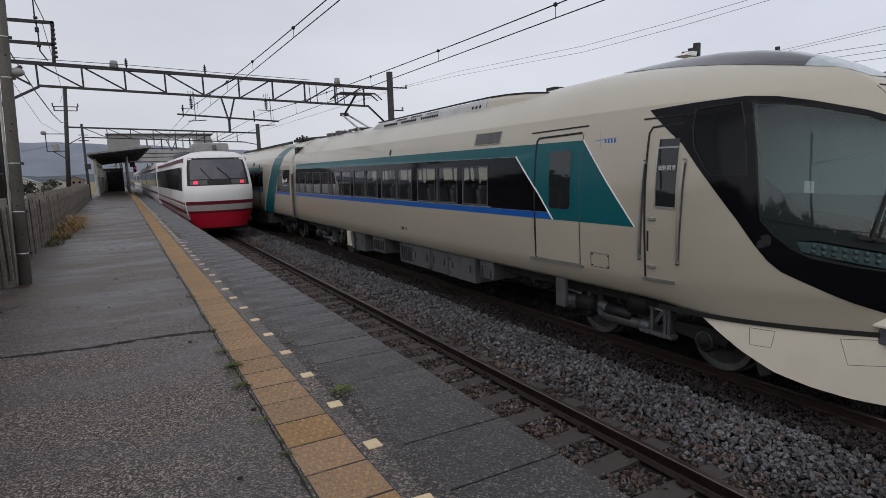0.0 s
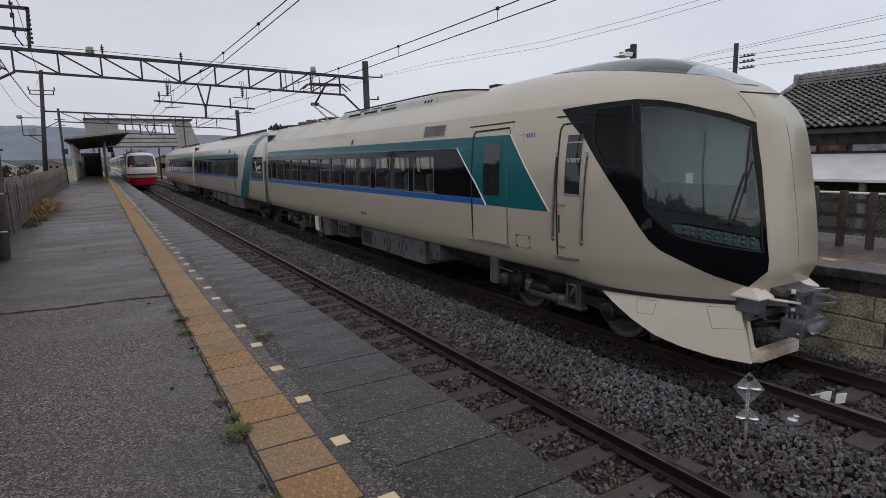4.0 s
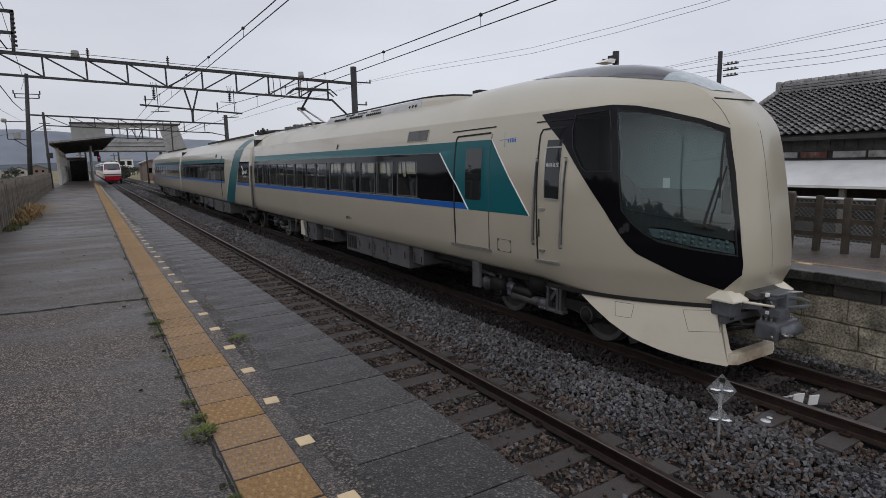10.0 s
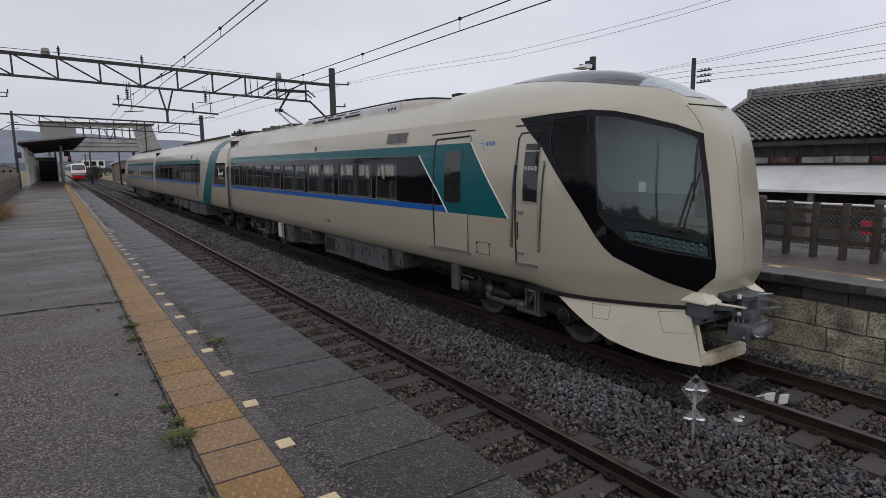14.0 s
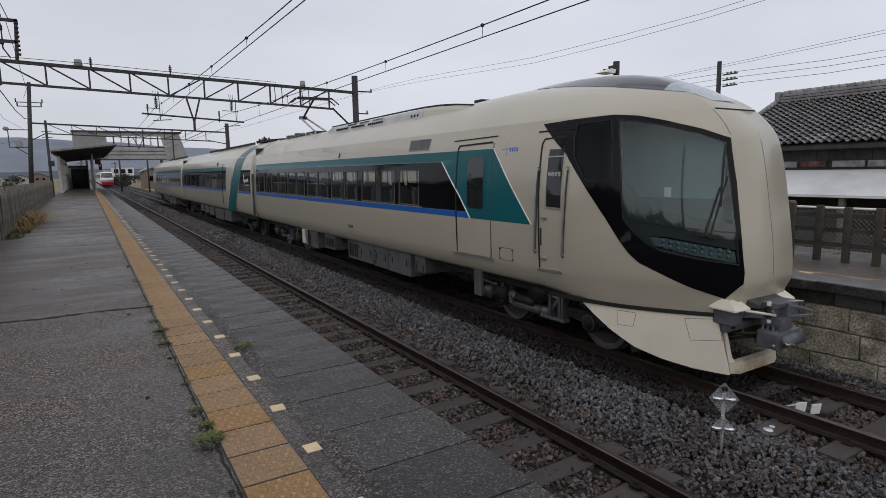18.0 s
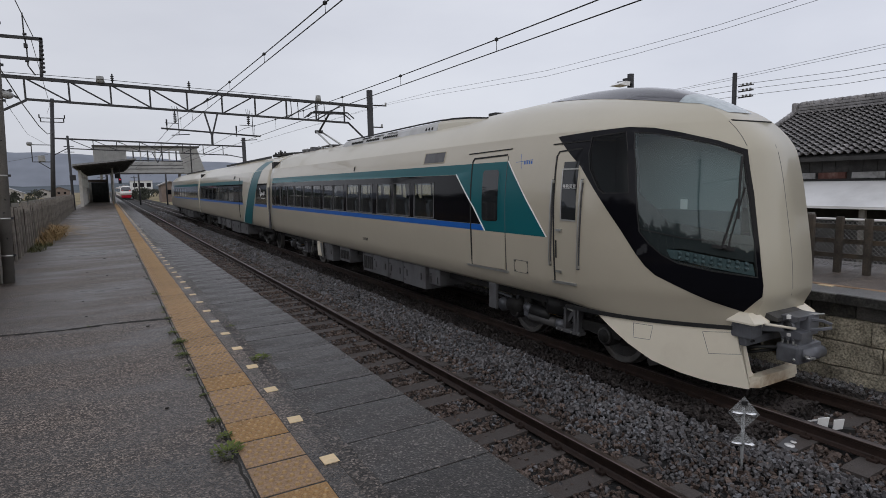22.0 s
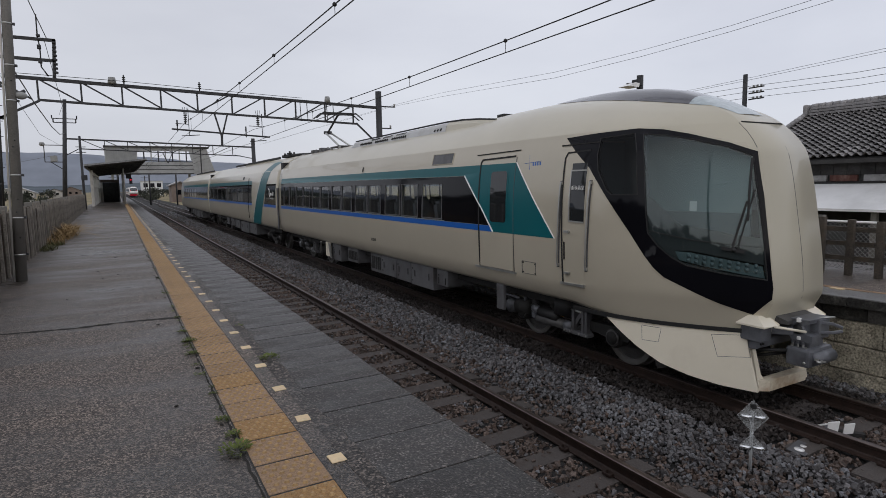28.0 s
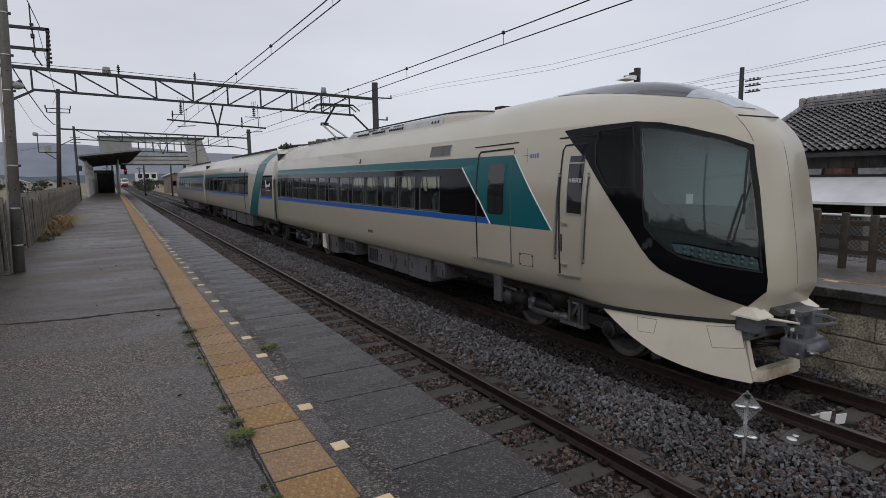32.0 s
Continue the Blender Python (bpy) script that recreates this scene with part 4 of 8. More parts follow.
def wheelset(root, y, drop=0.43):
    for sx in (-1, 1):
        x = FAR_C + sx * 0.566
        # tyre ring, dished disc and hub
        ring = [(0.43, -0.06), (0.43, 0.055), (0.425, 0.064), (0.365, 0.064), (0.35, 0.05), (0.35, -0.05), (0.46, -0.075), (0.46, -0.06)]
        bm, n = bmesh.new(), 32
        rows = [[bm.verts.new((x + sx * d, y + r * math.cos(2 * math.pi * k / n), drop + r * math.sin(2 * math.pi * k / n))) for r, d in ring] for k in range(n)]
        for k in range(n):
            for i in range(len(ring)):
                i2, k2 = (i + 1) % len(ring), (k + 1) % n
                bm.faces.new((rows[k][i], rows[k][i2], rows[k2][i2], rows[k2][i]))
        wheel = part("wheel", bm, M["tyre"], root, "steel wheel with a worn bright tyre")
        bm = bmesh.new()
        rod(bm, (x - 0.02, y, drop), (x + 0.02, y, drop), 0.355, 24)
        rod(bm, (x + sx * 0.021, y, drop), (x + sx * 0.05, y, drop), 0.2, 20, 0.12)
        part("wheel_disc", bm, M["bogie"], wheel)
    rodpart("axle", M["under_dark"], root, (FAR_C - 0.55, y, drop), (FAR_C + 0.55, y, drop), 0.08, 12)


def bogie(root, y, full):
    wheelset(root, y - 1.05)
    wheelset(root, y + 1.05)
    for sx in (-1, 1):
        x = FAR_C + sx * 0.86
        bm = bmesh.new()
        prism(bm, [(y - 1.35, 0.5), (y - 1.15, 0.6), (y - 0.5, 0.58), (y - 0.3, 0.44), (y + 0.3, 0.44), (y + 0.5, 0.58), (y + 1.15, 0.6), (y + 1.35, 0.5), (y + 1.3, 0.42), (y + 0.55, 0.44), (y + 0.35, 0.32), (y - 0.35, 0.32), (y - 0.55, 0.44), (y - 1.3, 0.42)], "x", x - 0.07, x + 0.07)
        part("bogie_side_frame", bm, M["under_dark"], root)
        for dy in (-1.05, 1.05):
            housing = rodpart("axle_box", M["under_dark"], root, (x - sx * 0.09, y + dy, 0.44), (x + sx * 0.08, y + dy, 0.44), 0.15, 18)
            rodpart("axle_cap", M["bogie"], housing, (x + sx * 0.08, y + dy, 0.44), (x + sx * 0.12, y + dy, 0.44), 0.12, 18)
            rodpart("cap_cover", M["under_dark"], housing, (x + sx * 0.12, y + dy, 0.44), (x + sx * 0.126, y + dy, 0.44), 0.095, 18)
            barpart("axle_arm", M["bogie"], housing, (x, y + dy * 0.98, 0.44), (x, y + dy * 0.55, 0.5), 0.09, 0.12)
            rodpart("coil_spring", M["under_dark"], root, (x, y + dy - 0.25, 0.45), (x, y + dy - 0.25, 0.75), 0.07, 10)
        rodpart("air_spring", M["rubber"], root, (FAR_C + sx * 0.82, y, 0.58), (FAR_C + sx * 0.82, y, 0.86), 0.25, 18)
        if full and sx < 0:
            rodpart("brake_cylinder", M["bogie"], root, (x - 0.08, y - 0.05, 0.42), (x - 0.08, y + 0.62, 0.4), 0.08, 14, label="dark grey damper cylinder")
            rodpart("damper_sleeve", M["coupler"], root, (x - 0.08, y - 0.2, 0.425), (x - 0.08, y - 0.04, 0.42), 0.075, 14)
            rodpart("yaw_damper", M["rubber"], root, (x - 0.1, y + 0.1, 0.52), (x - 0.1, y + 0.55, 0.53), 0.085, 14)
            rodpart("damper_end", M["coupler"], root, (x - 0.1, y + 0.55, 0.53), (x - 0.1, y + 0.72, 0.56), 0.07, 12)
            barpart("damper_elbow", M["coupler"], root, (x - 0.1, y + 0.68, 0.6), (x - 0.1, y + 0.7, 0.4), 0.07, 0.1)
            rodpart("brake_unit", M["coupler"], root, (x - 0.06, y + 1.3, 0.5), (x - 0.18, y + 1.3, 0.5), 0.12, 16, label="pale grey brake cylinder end")
            rodpart("brake_body", M["under_dark"], root, (x - 0.06, y + 1.18, 0.52), (x - 0.06, y + 0.86, 0.54), 0.13, 16)
            rodpart("hose", M["rubber"], root, (x - 0.05, y + 1.1, 0.42), (x - 0.05, y + 1.5, 0.62), 0.025, 8)
            boxpart("yellow_block", M["yellow"], root, x - 0.16, x - 0.1, y - 0.06, y + 0.1, 0.56, 0.82, 0.01, "yellow painted damper bracket")
            for dy in (-0.54, -0.47, -0.26):
                boxpart("bracket_plate", M["under_grey"], root, x - 0.14, x - 0.02, y + dy - 0.025, y + dy + 0.025, 0.36, 0.88, 0.01)
            boxpart("bracket_foot", M["under_grey"], root, x - 0.15, x - 0.02, y - 0.6, y - 0.06, 0.33, 0.39, 0.015)
            barpart("bracket_brace", M["under_grey"], root, (x - 0.08, y - 0.54, 0.84), (x - 0.08, y - 0.28, 0.5), 0.04, 0.06)
            rodpart("air_hose", M["rubber"], root, (x - 0.1, y + 0.5, 0.74), (x - 0.1, y + 0.02, 0.8), 0.022, 8)
            rodpart("valve", M["coupler"], root, (x - 0.1, y + 0.95, 0.8), (x - 0.1, y + 0.95, 0.62), 0.035, 10)
            rodpart("valve_stem", M["coupler"], root, (x - 0.12, y + 1.1, 0.66), (x - 0.12, y + 1.5, 0.68), 0.025, 8)
            for dy in (-0.57, -0.42, -0.22, -0.1):
                rodpart("bolt", M["steel"], root, (x - 0.165, y + dy, 0.36), (x - 0.15, y + dy, 0.36), 0.014, 6)
            rodpart("bracket_rung", M["steel"], root, (x - 0.1, y - 0.52, 0.68), (x - 0.1, y - 0.14, 0.7), 0.018, 8)
            barpart("life_guard", M["bogie"], root, (x + 0.24, y - 1.42, 0.62), (x + 0.26, y - 1.62, 0.1), 0.05, 0.14, "steel rail guard hung before the wheel")


def under_boxes(root, y0, rows):
    """Equipment boxes hung under the floor: (start, length, bottom, depth back from the side, fins)."""
    for s, ln, zb, ins, fins in rows:
        x0 = FAR_C - 1.36 + ins
        boxpart("equipment_box", M["under_grey"], root, x0, x0 + 0.7, y0 + s, y0 + s + ln, zb, 0.9, 0.015)
        if fins:
            for k in range(int(ln / 0.12)):
                boxpart("louvre", M["under_dark"], root, x0 - 0.014, x0 - 0.002, y0 + s + 0.05 + 0.12 * k, y0 + s + 0.12 + 0.12 * k, zb + 0.08, 0.82)
        else:
            for f in (0.18, 0.82):
                boxpart("box_handle", M["under_dark"], root, x0 - 0.012, x0 + 0.004, y0 + s + ln * f - 0.012, y0 + s + ln * f + 0.012, 0.6, 0.74)
            for zz in (zb + 0.1, 0.78):
                rodpart("latch", M["under_dark"], root, (x0 - 0.012, y0 + s + ln - 0.08, zz), (x0 + 0.01, y0 + s + ln - 0.08, zz), 0.018, 8)


def lettering(name, words, size, material, parent, label):
    """Flat letters in the built-in font, turned into one mesh."""
    cu = bpy.data.curves.new(name, "FONT")
    cu.body, cu.size, cu.extrude = words, size, 0.001
    ob = bpy.data.objects.new(name, cu)
    bpy.context.collection.objects.link(ob)
    bpy.context.view_layer.update()
    me = bpy.data.meshes.new_from_object(ob.evaluated_get(bpy.context.evaluated_depsgraph_get()))
    bpy.data.objects.remove(ob)
    bm = bmesh.new()
    bm.from_mesh(me)
    return part(name, bm, material, parent, label)


def window_panes(root, windows, dy=0.0):
    for sg in (-1, 1):
        for a, b in windows:
            p = skin("window_pane", M["glass"], root, rect(a - 0.01, b + 0.01, WIN_Z[0] - 0.01, WIN_Z[1] + 0.01), -0.012, sign=sg, plain=True)
            p.visible_shadow = False
            bm = bmesh.new()
            wc, n = 0.09, 6
            for k in range(n):
                ya, yb = a + wc * k / n, a + wc * (k + 1) / n
                da, db = 0.02 * (k % 2), 0.02 * ((k + 1) % 2)
                xs = [FAR_C + sg * (body_half(z) - 0.1) for z in WIN_Z]
                q = [(xs[0] + da, ya, 1.9), (xs[0] + db, yb, 1.9), (xs[1] + db, yb, 2.72), (xs[1] + da, ya, 2.72)]
                bm.faces.new([bm.verts.new(v) for v in q])
            part("curtain", bm, M["curtain"], p, "pale gathered curtain")
            if sg < 0:
                bm = bmesh.new()
                w0, w1 = body_half(WIN_Z[0]), body_half(WIN_Z[1])
                xa, xb = FAR_C - w0 - 0.004, FAR_C - w1 - 0.004
                bar(bm, (xa, a, WIN_Z[0]), (xa, b, WIN_Z[0]), 0.022, 0.022)
                bar(bm, (xb, a, WIN_Z[1]), (xb, b, WIN_Z[1]), 0.016, 0.016)
                bar(bm, (xa, a, WIN_Z[0]), (xb, a, WIN_Z[1]), 0.02, 0.02)
                bar(bm, (xa, b, WIN_Z[0]), (xb, b, WIN_Z[1]), 0.02, 0.02)
                part("window_frame", bm, M["under_grey"], p)


def seats(root, y0, y1):
    boxpart("cabin_floor", M["seat"], root, FAR_C - 1.33, FAR_C + 1.33, y0, y1, 1.1, 1.16)
    boxpart("cabin_ceiling", M["cabin"], root, FAR_C - 1.0, FAR_C + 1.0, y0, y1, 3.2, 3.24)
    bm = bmesh.new()
    box(bm, -0.22, 0.22, 0, 0.5, 1.4, 1.55, 0.04)
    prism(bm, [(0.42, 1.45), (0.56, 1.45), (0.72, 2.22), (0.6, 2.24)], "x", -0.22, 0.22)
    box(bm, -0.17, 0.17, 0.6, 0.74, 2.04, 2.31, 0.04)
    box(bm, -0.04, 0.04, 0.1, 0.4, 1.16, 1.42)
    first = part("seat", bm, M["seat"], root)
    first.matrix_basis = pose(FAR_C - 1.0, y0 + 0.6, 0)
    k = 0
    while y0 + 0.6 + 1.0 * k < y1 - 1.2:
        for x in (-1.0, -0.52, 0.52, 1.0):
            if k or x > -1.0:
                again("seat", first.data, root, pose(FAR_C + x, y0 + 0.6 + 1.0 * k, 0))
        k += 1


def bands(root, outline_black, outline_teal, outline_blue, windows, nose):
    holes = [rect(a, b, *WIN_Z) for a, b in windows]
    for sg in (-1, 1):
        skin("window_band", M["black_gloss"], root, outline_black, 0.004, holes, sign=sg, plain=True, label="gloss black band round the windows")
        skin("teal_band", M["teal"], root, outline_teal, 0.005, sign=sg, plain=not nose, label="teal painted band")
        skin("blue_stripe", M["blue"], root, outline_blue, 0.006, sign=sg, plain=True, label="bright blue stripe")


def express():
    root = thing("express_train", "champagne and cream express train with teal band, stopped at the platform", "train")
    lead_shell(root)
    # ---- lead car: bands, doors and hatches
    y_end = 18.55
    bands(root, [(4.98, 2.785), (4.38, 2.22), (4.07, 1.935), (y_end, 1.935), (y_end, 2.785)],
          [(4.99, 2.79), (4.37, 2.22), (4.02, 1.83), (2.46, 1.83), (3.45, 2.965), (y_end, 2.965), (y_end, 2.79)],
          [(4.05, 1.83), (4.10, 1.93), (y_end, 1.93), (y_end, 1.83)], WINDOWS, True)
    seam("white_line", M["white"], root, [(4.99, 2.79), (4.38, 2.22), (4.03, 1.83)], 0.022, 0.004)
    seam("white_line", M["white"], root, [(2.45, 1.83), (3.45, 2.97)], 0.016, 0.002)
    seam("sill_line", M["steel"], root, [(5.7, 1.945), (y_end, 1.945)], 0.012, 0.006)
    window_panes(root, WINDOWS)
    seats(root, 5.2, 18.4)
    door = boxpart("passenger_door", M["champagne"], root, FAR_C - 1.44, FAR_C - 1.425, 3.47, 4.43, 1.225, 1.8)
    seam("door_gap", M["rubber"], door, [(4.46, 1.21), (4.47, 2.2), (4.48, 3.0), (4.44, 3.05), (3.5, 3.07)], 0.026, 0.0)
    seam("door_gap", M["under_grey"], door, [(3.45, 1.22), (3.46, 2.2), (3.46, 3.05)], 0.008, 0.006)
    seam("door_sill", M["steel"], door, [(4.6, 1.19), (3.4, 1.2)], 0.035, 0.008)
    seam("rain_gutter", M["under_dark"], door, [(4.65, 3.14), (3.4, 3.16)], 0.016, 0.006)
    frame_ob = skin("door_window_frame", M["teal"], door, round_rect(3.62, 4.16, 1.96, 2.88, 0.07), 0.009)
    skin("door_window", M["dark_pane"], frame_ob, round_rect(3.66, 4.12, 2.0, 2.84, 0.06), 0.012, label="dark door window")
    skin("vent_grille", M["under_grey"], root, rect(5.52, 6.3, 3.04, 3.225), 0.006, label="grey destination panel")
    seam("panel_outline", M["champagne"], root, [(5.5, 3.03), (6.32, 3.03), (6.32, 3.235), (5.5, 3.235), (5.5, 3.03)], 0.014, 0.006)
    seam("hatch_outline", M["under_grey"], root, [(3.24, 1.42), (2.9, 1.42), (2.9, 1.23), (3.24, 1.23), (3.24, 1.42)], 0.008, 0.002)
    for y, z in ((3.22, 1.4), (2.92, 1.4), (2.92, 1.25), (3.22, 1.25)):
        seam("hatch_screw", M["under_dark"], root, [(y, z), (y - 0.02, z)], 0.018, 0.003)
    # crew door with its rails, and lettering
    crew = skin("crew_door", M["champagne"], root, [(1.84, 1.24), (2.24, 1.24), (2.26, 3.0), (1.84, 3.02)], 0.004, label="narrow champagne crew door")
    seam("door_gap", M["rubber"], crew, [(2.28, 1.22), (2.3, 2.2), (2.3, 2.98), (2.26, 3.05), (1.85, 3.07)], 0.022, 0.0)
    seam("rain_gutter", M["under_dark"], crew, [(2.42, 3.16), (1.75, 3.17)], 0.016, 0.008)
    seam("door_sill", M["steel"], crew, [(2.32, 1.2), (1.84, 1.21)], 0.035, 0.008)
    skin("door_window", M["dark_pane"], crew, rect(1.86, 2.13, 2.1, 2.9), 0.008, label="narrow dark crew door window")
    seam("window_frame", M["steel"], crew, [(2.14, 2.1), (1.86, 2.09)], 0.02, 0.01)
    seam("window_frame", M["steel"], crew, [(2.14, 2.8), (1.86, 2.8)], 0.02, 0.01)
    seam("window_frame", M["steel"], crew, [(2.14, 2.1), (2.14, 2.8)], 0.014, 0.01)
    words = lettering("crew_sign", "乗務員室", 0.066, M["white"], crew, "white lettering on the crew door window")
    words.matrix_basis = Matrix(((0.0, -0.09, -1.0, FAR_C - half_width(1.975, 2.56) - 0.022), (-1.0, 0.0, 0.0, 2.115), (0.0, 1.0, -0.09, 2.537), (0, 0, 0, 1)))
    for z in (1.95, 1.36):
        seam("door_handle", M["steel"], crew, [(2.23, z), (2.12, z)], 0.03, 0.02)
    seam("lock_slot", M["rubber"], crew, [(2.24, 1.8), (2.24, 1.55)], 0.02, 0.004)
    for ya, yb in ((2.38, 2.33), (1.815, 1.78)):
        seam("rail_recess", M["under_grey"], root, [(ya, 1.42), (yb, 2.66)], 0.045, -0.014)
        rail_ob = seam("hand_rail", M["steel"], root, [(ya - 0.015, 1.46), (yb - 0.015, 2.63)], 0.02, 0.035)
        for f in (0.0, 1.0):
            yy, zz = ya + (yb - ya) * f - 0.015, 1.46 + 1.17 * f
            seam("rail_foot", M["steel"], rail_ob, [(yy + 0.02, zz), (yy - 0.02, zz)], 0.04, 0.015)
    # maker's mark and car number drawn as plain bars
    for k in range(4):
        seam("maker_mark", M["blue"], root, [(3.02 - 0.055 * k, 2.9), (3.03 - 0.055 * k, 2.95)], 0.022, -0.006)
    seam("maker_mark", M["blue"], root, [(3.24, 2.94), (2.84, 2.965)], 0.006, 0.0)
    seam("maker_mark", M["blue"], root, [(3.1, 2.84), (3.14, 3.06)], 0.006, 0.0)
    for k in range(5):
        seam("car_number_bar", M["under_dark"], root, [(9.5 - 0.07 * k, 1.27), (9.5 - 0.07 * k, 1.34)], 0.03, -0.012)
    skin("side_lamp", M["under_dark"], root, round_rect(10.05, 10.13, 2.99, 3.12, 0.03), 0.01)
    # ---- cab: black surround, glass and what shows behind it
    for sg in (-1, 1):
        surround = skin("cab_surround", M["black_gloss"], root, MASK, 0.006, [SCREEN, SIDE_GLASS], sign=sg, label="gloss black surround of the cab windows", step=0.08)
        glass = skin("windscreen", M["cab_glass"], root, grown(SCREEN, 1.01), 0.0, sign=sg, label="large wrap-round windscreen", step=0.08)
        glass.visible_shadow = False
        skin("printed_border", M["frit"], glass, grown(SCREEN, 1.015), -0.026, [CLEAR, [(0.66, 1.79), (0.6, 1.66), (0.2, 1.565), (-0.165, 1.5), (-0.14, 1.66), (0.2, 1.735), (0.5, 1.795)]], sign=sg, label="black printed border behind the windscreen", step=0.08)
        pane = skin("cab_side_window", M["dark_glass"], root, grown(SIDE_GLASS, 1.01), 0.0, sign=sg, step=0.08)
        pane.visible_shadow = False
        seam("window_seal", M["rubber"], surround, SCREEN + SCREEN[:1], 0.014, 0.003, sign=sg)
        seam("window_seal", M["rubber"], surround, SIDE_GLASS + SIDE_GLASS[:1], 0.014, 0.003, sign=sg)
        seam("window_seal", M["rubber"], surround, [(0.97, 2.03), (0.5, 1.93), (-0.13, 1.86)], 0.01, 0.002, sign=sg)
        lamp = skin("headlamp_panel", M["lamp_panel"], root, [(0.72, 1.785), (0.62, 1.68), (0.2, 1.58), (-0.155, 1.505), (-0.13, 1.64), (0.2, 1.715), (0.5, 1.775)], -0.03, sign=sg, label="row of small headlamp lenses behind the glass", step=0.08)
        for k in range(9):
            y = 0.52 - 0.075 * k
            for row in range(2):
                z = 1.735 - 0.012 * k - 0.055 * row
                w = half_width(y, z) - 0.028
                rodpart("lens", M["dado"], lamp, (FAR_C + sg * w, y, z), (FAR_C + sg * (w + 0.006), y, z), 0.031, 10)
                rodpart("lens_glass", M["lamp_panel"], lamp, (FAR_C + sg * (w + 0.006), y, z), (FAR_C + sg * (w + 0.014), y, z), 0.022, 10)
        # wiper: a parallel pair of arms and the blade
        hub = rodpart("wiper", M["rubber"], root, on_side(0.09, 1.83, 0.0, sg), on_side(0.09, 1.83, 0.06, sg), 0.03, 12)
        for nm, off, a, b, w in (("wiper_base", 0.03, (0.2, 1.85), (0.0, 1.81), 0.04), ("wiper_arm", 0.05, (0.1, 1.83), (0.02, 2.39), 0.022), ("wiper_link", 0.05, (0.05, 1.84), (-0.03, 2.52), 0.014), ("wiper_blade", 0.035, (0.0, 2.16), (0.04, 2.88), 0.022)):
            bm = bmesh.new()
            tube(bm, [on_side(a[0] + (b[0] - a[0]) * k / 6, a[1] + (b[1] - a[1]) * k / 6, off, sg) for k in range(7)], w, Vector((sg, -1, 0)))
            part(nm, bm, M["rubber"], hub)
        skin("cab_liner", M["rubber"] if sg < 0 else M["under_grey"], root, grown(MASK, 0.995), -0.05, [SCREEN, SIDE_GLASS], sign=sg, step=0.08)
    boxpart("cab_back_wall", M["interior"], root, FAR_C - 1.25, FAR_C + 1.25, 2.1, 2.16, 1.16, 3.2, label="pale grey-green cab back wall")
    # the gangway runs between two partitions, the driver's room beside it
    for sg in (-1, 1):
        top = []
        for k in range(15):
            y, z = 0.12 + 0.14 * k, 3.3
            while z > 1.3 and (front_at(z) > y - 0.06 or half_width(y, z) < 0.5):
                z -= 0.02
            top.append((y, z))
        for nm, mt, low, wall_y in (("gangway_partition", M["interior"], 2.235, top), ("partition_dado", M["dado"], 1.2, [(y, min(z, 2.231)) for y, z in top])):
            x = FAR_C + sg * 0.42
            prismpart(nm, mt, root, [(2.08, low), (0.12, low)] + [q for q in wall_y if q[1] > low + 0.01], "x", x - 0.012, x + 0.012)
    boxpart("cab_ceiling", M["seat"], root, FAR_C - 0.8, FAR_C + 0.8, 0.9, 2.3, 3.24, 3.28)
    boxpart("cab_floor", M["under_dark"], root, FAR_C - 0.7, FAR_C + 0.7, 0.6, 2.3, 1.1, 1.16)
    prismpart("cab_desk", M["rubber"], root, [(0.0, 1.2), (0.9, 1.2), (0.95, 1.78), (0.75, 1.86), (0.3, 1.95), (0.02, 1.9)], "x", FAR_C - 0.52, FAR_C + 0.52)
    for sg in (-1, 1):
        prismpart("cab_desk", M["rubber"], root, [(0.45, 1.2), (1.5, 1.2), (1.5, 1.72), (1.2, 1.86), (0.5, 1.9)], "x", FAR_C + sg * 0.52, FAR_C + sg * 0.85)
    boxpart("cab_panel", M["rubber"], root, FAR_C - 1.24, FAR_C - 0.75, 2.05, 2.09, 1.16, 2.0)
    boxpart("notice", M["white"], root, FAR_C - 0.438, FAR_C - 0.434, 0.85, 0.955, 2.24, 2.37, label="small white notice card")
    boxpart("driver_seat", M["seat"], root, FAR_C - 0.75, FAR_C - 0.3, 1.6, 1.75, 1.6, 2.35, 0.05)
    # ---- nose: gangway cover, folds, roof glass
    seam("cover_seam", M["under_grey"], root, [(front_at(z) + 0.012, z) for z in (3.31, 3.2, 3.1, 3.0)], 0.006, 0.0)
    bm = bmesh.new()
    ft = front_at(3.32)
    box(bm, FAR_C - 0.41, FAR_C + 0.41, ft - 0.01, ft + 0.03, 3.31, 3.33, 0.004)
    part("cover_lip", bm, M["under_dark"], root)
    bm = bmesh.new()
    zz = [1.22 + 0.1 * k for k in range(19)]
    for a, b in zip(zz, zz[1:]):
        bar(bm, (FAR_C + 0.07, front_at(a) - 0.001, a), (FAR_C + 0.07, front_at(b) - 0.001, b), 0.004, 0.004)
    part("cover_seam", bm, M["coupler"], root)

    def roof_z(y, x):
        z = 4.045
        while z > 3.0 and (front_at(z) > y or half_width(y, z) < abs(x)):
            z -= 0.004
        return z

    def roof_patch(name, rows, rise, material, label):
        bm = bmesh.new()
        rings = []
        for y, w, up in rows:
            ring = []
            for k in range(15):
                u = -1 + 2 * k / 14
                ring.append(bm.verts.new((FAR_C + u * w, y, roof_z(y, u * w) + 0.008 + rise * up * (1 - u * u))))
            rings.append(ring)
        for r0, r1 in zip(rings, rings[1:]):
            for k in range(14):
                bm.faces.new((r0[k], r0[k + 1], r1[k + 1], r1[k]))
        return part(name, bm, material, root, label, smooth=True)

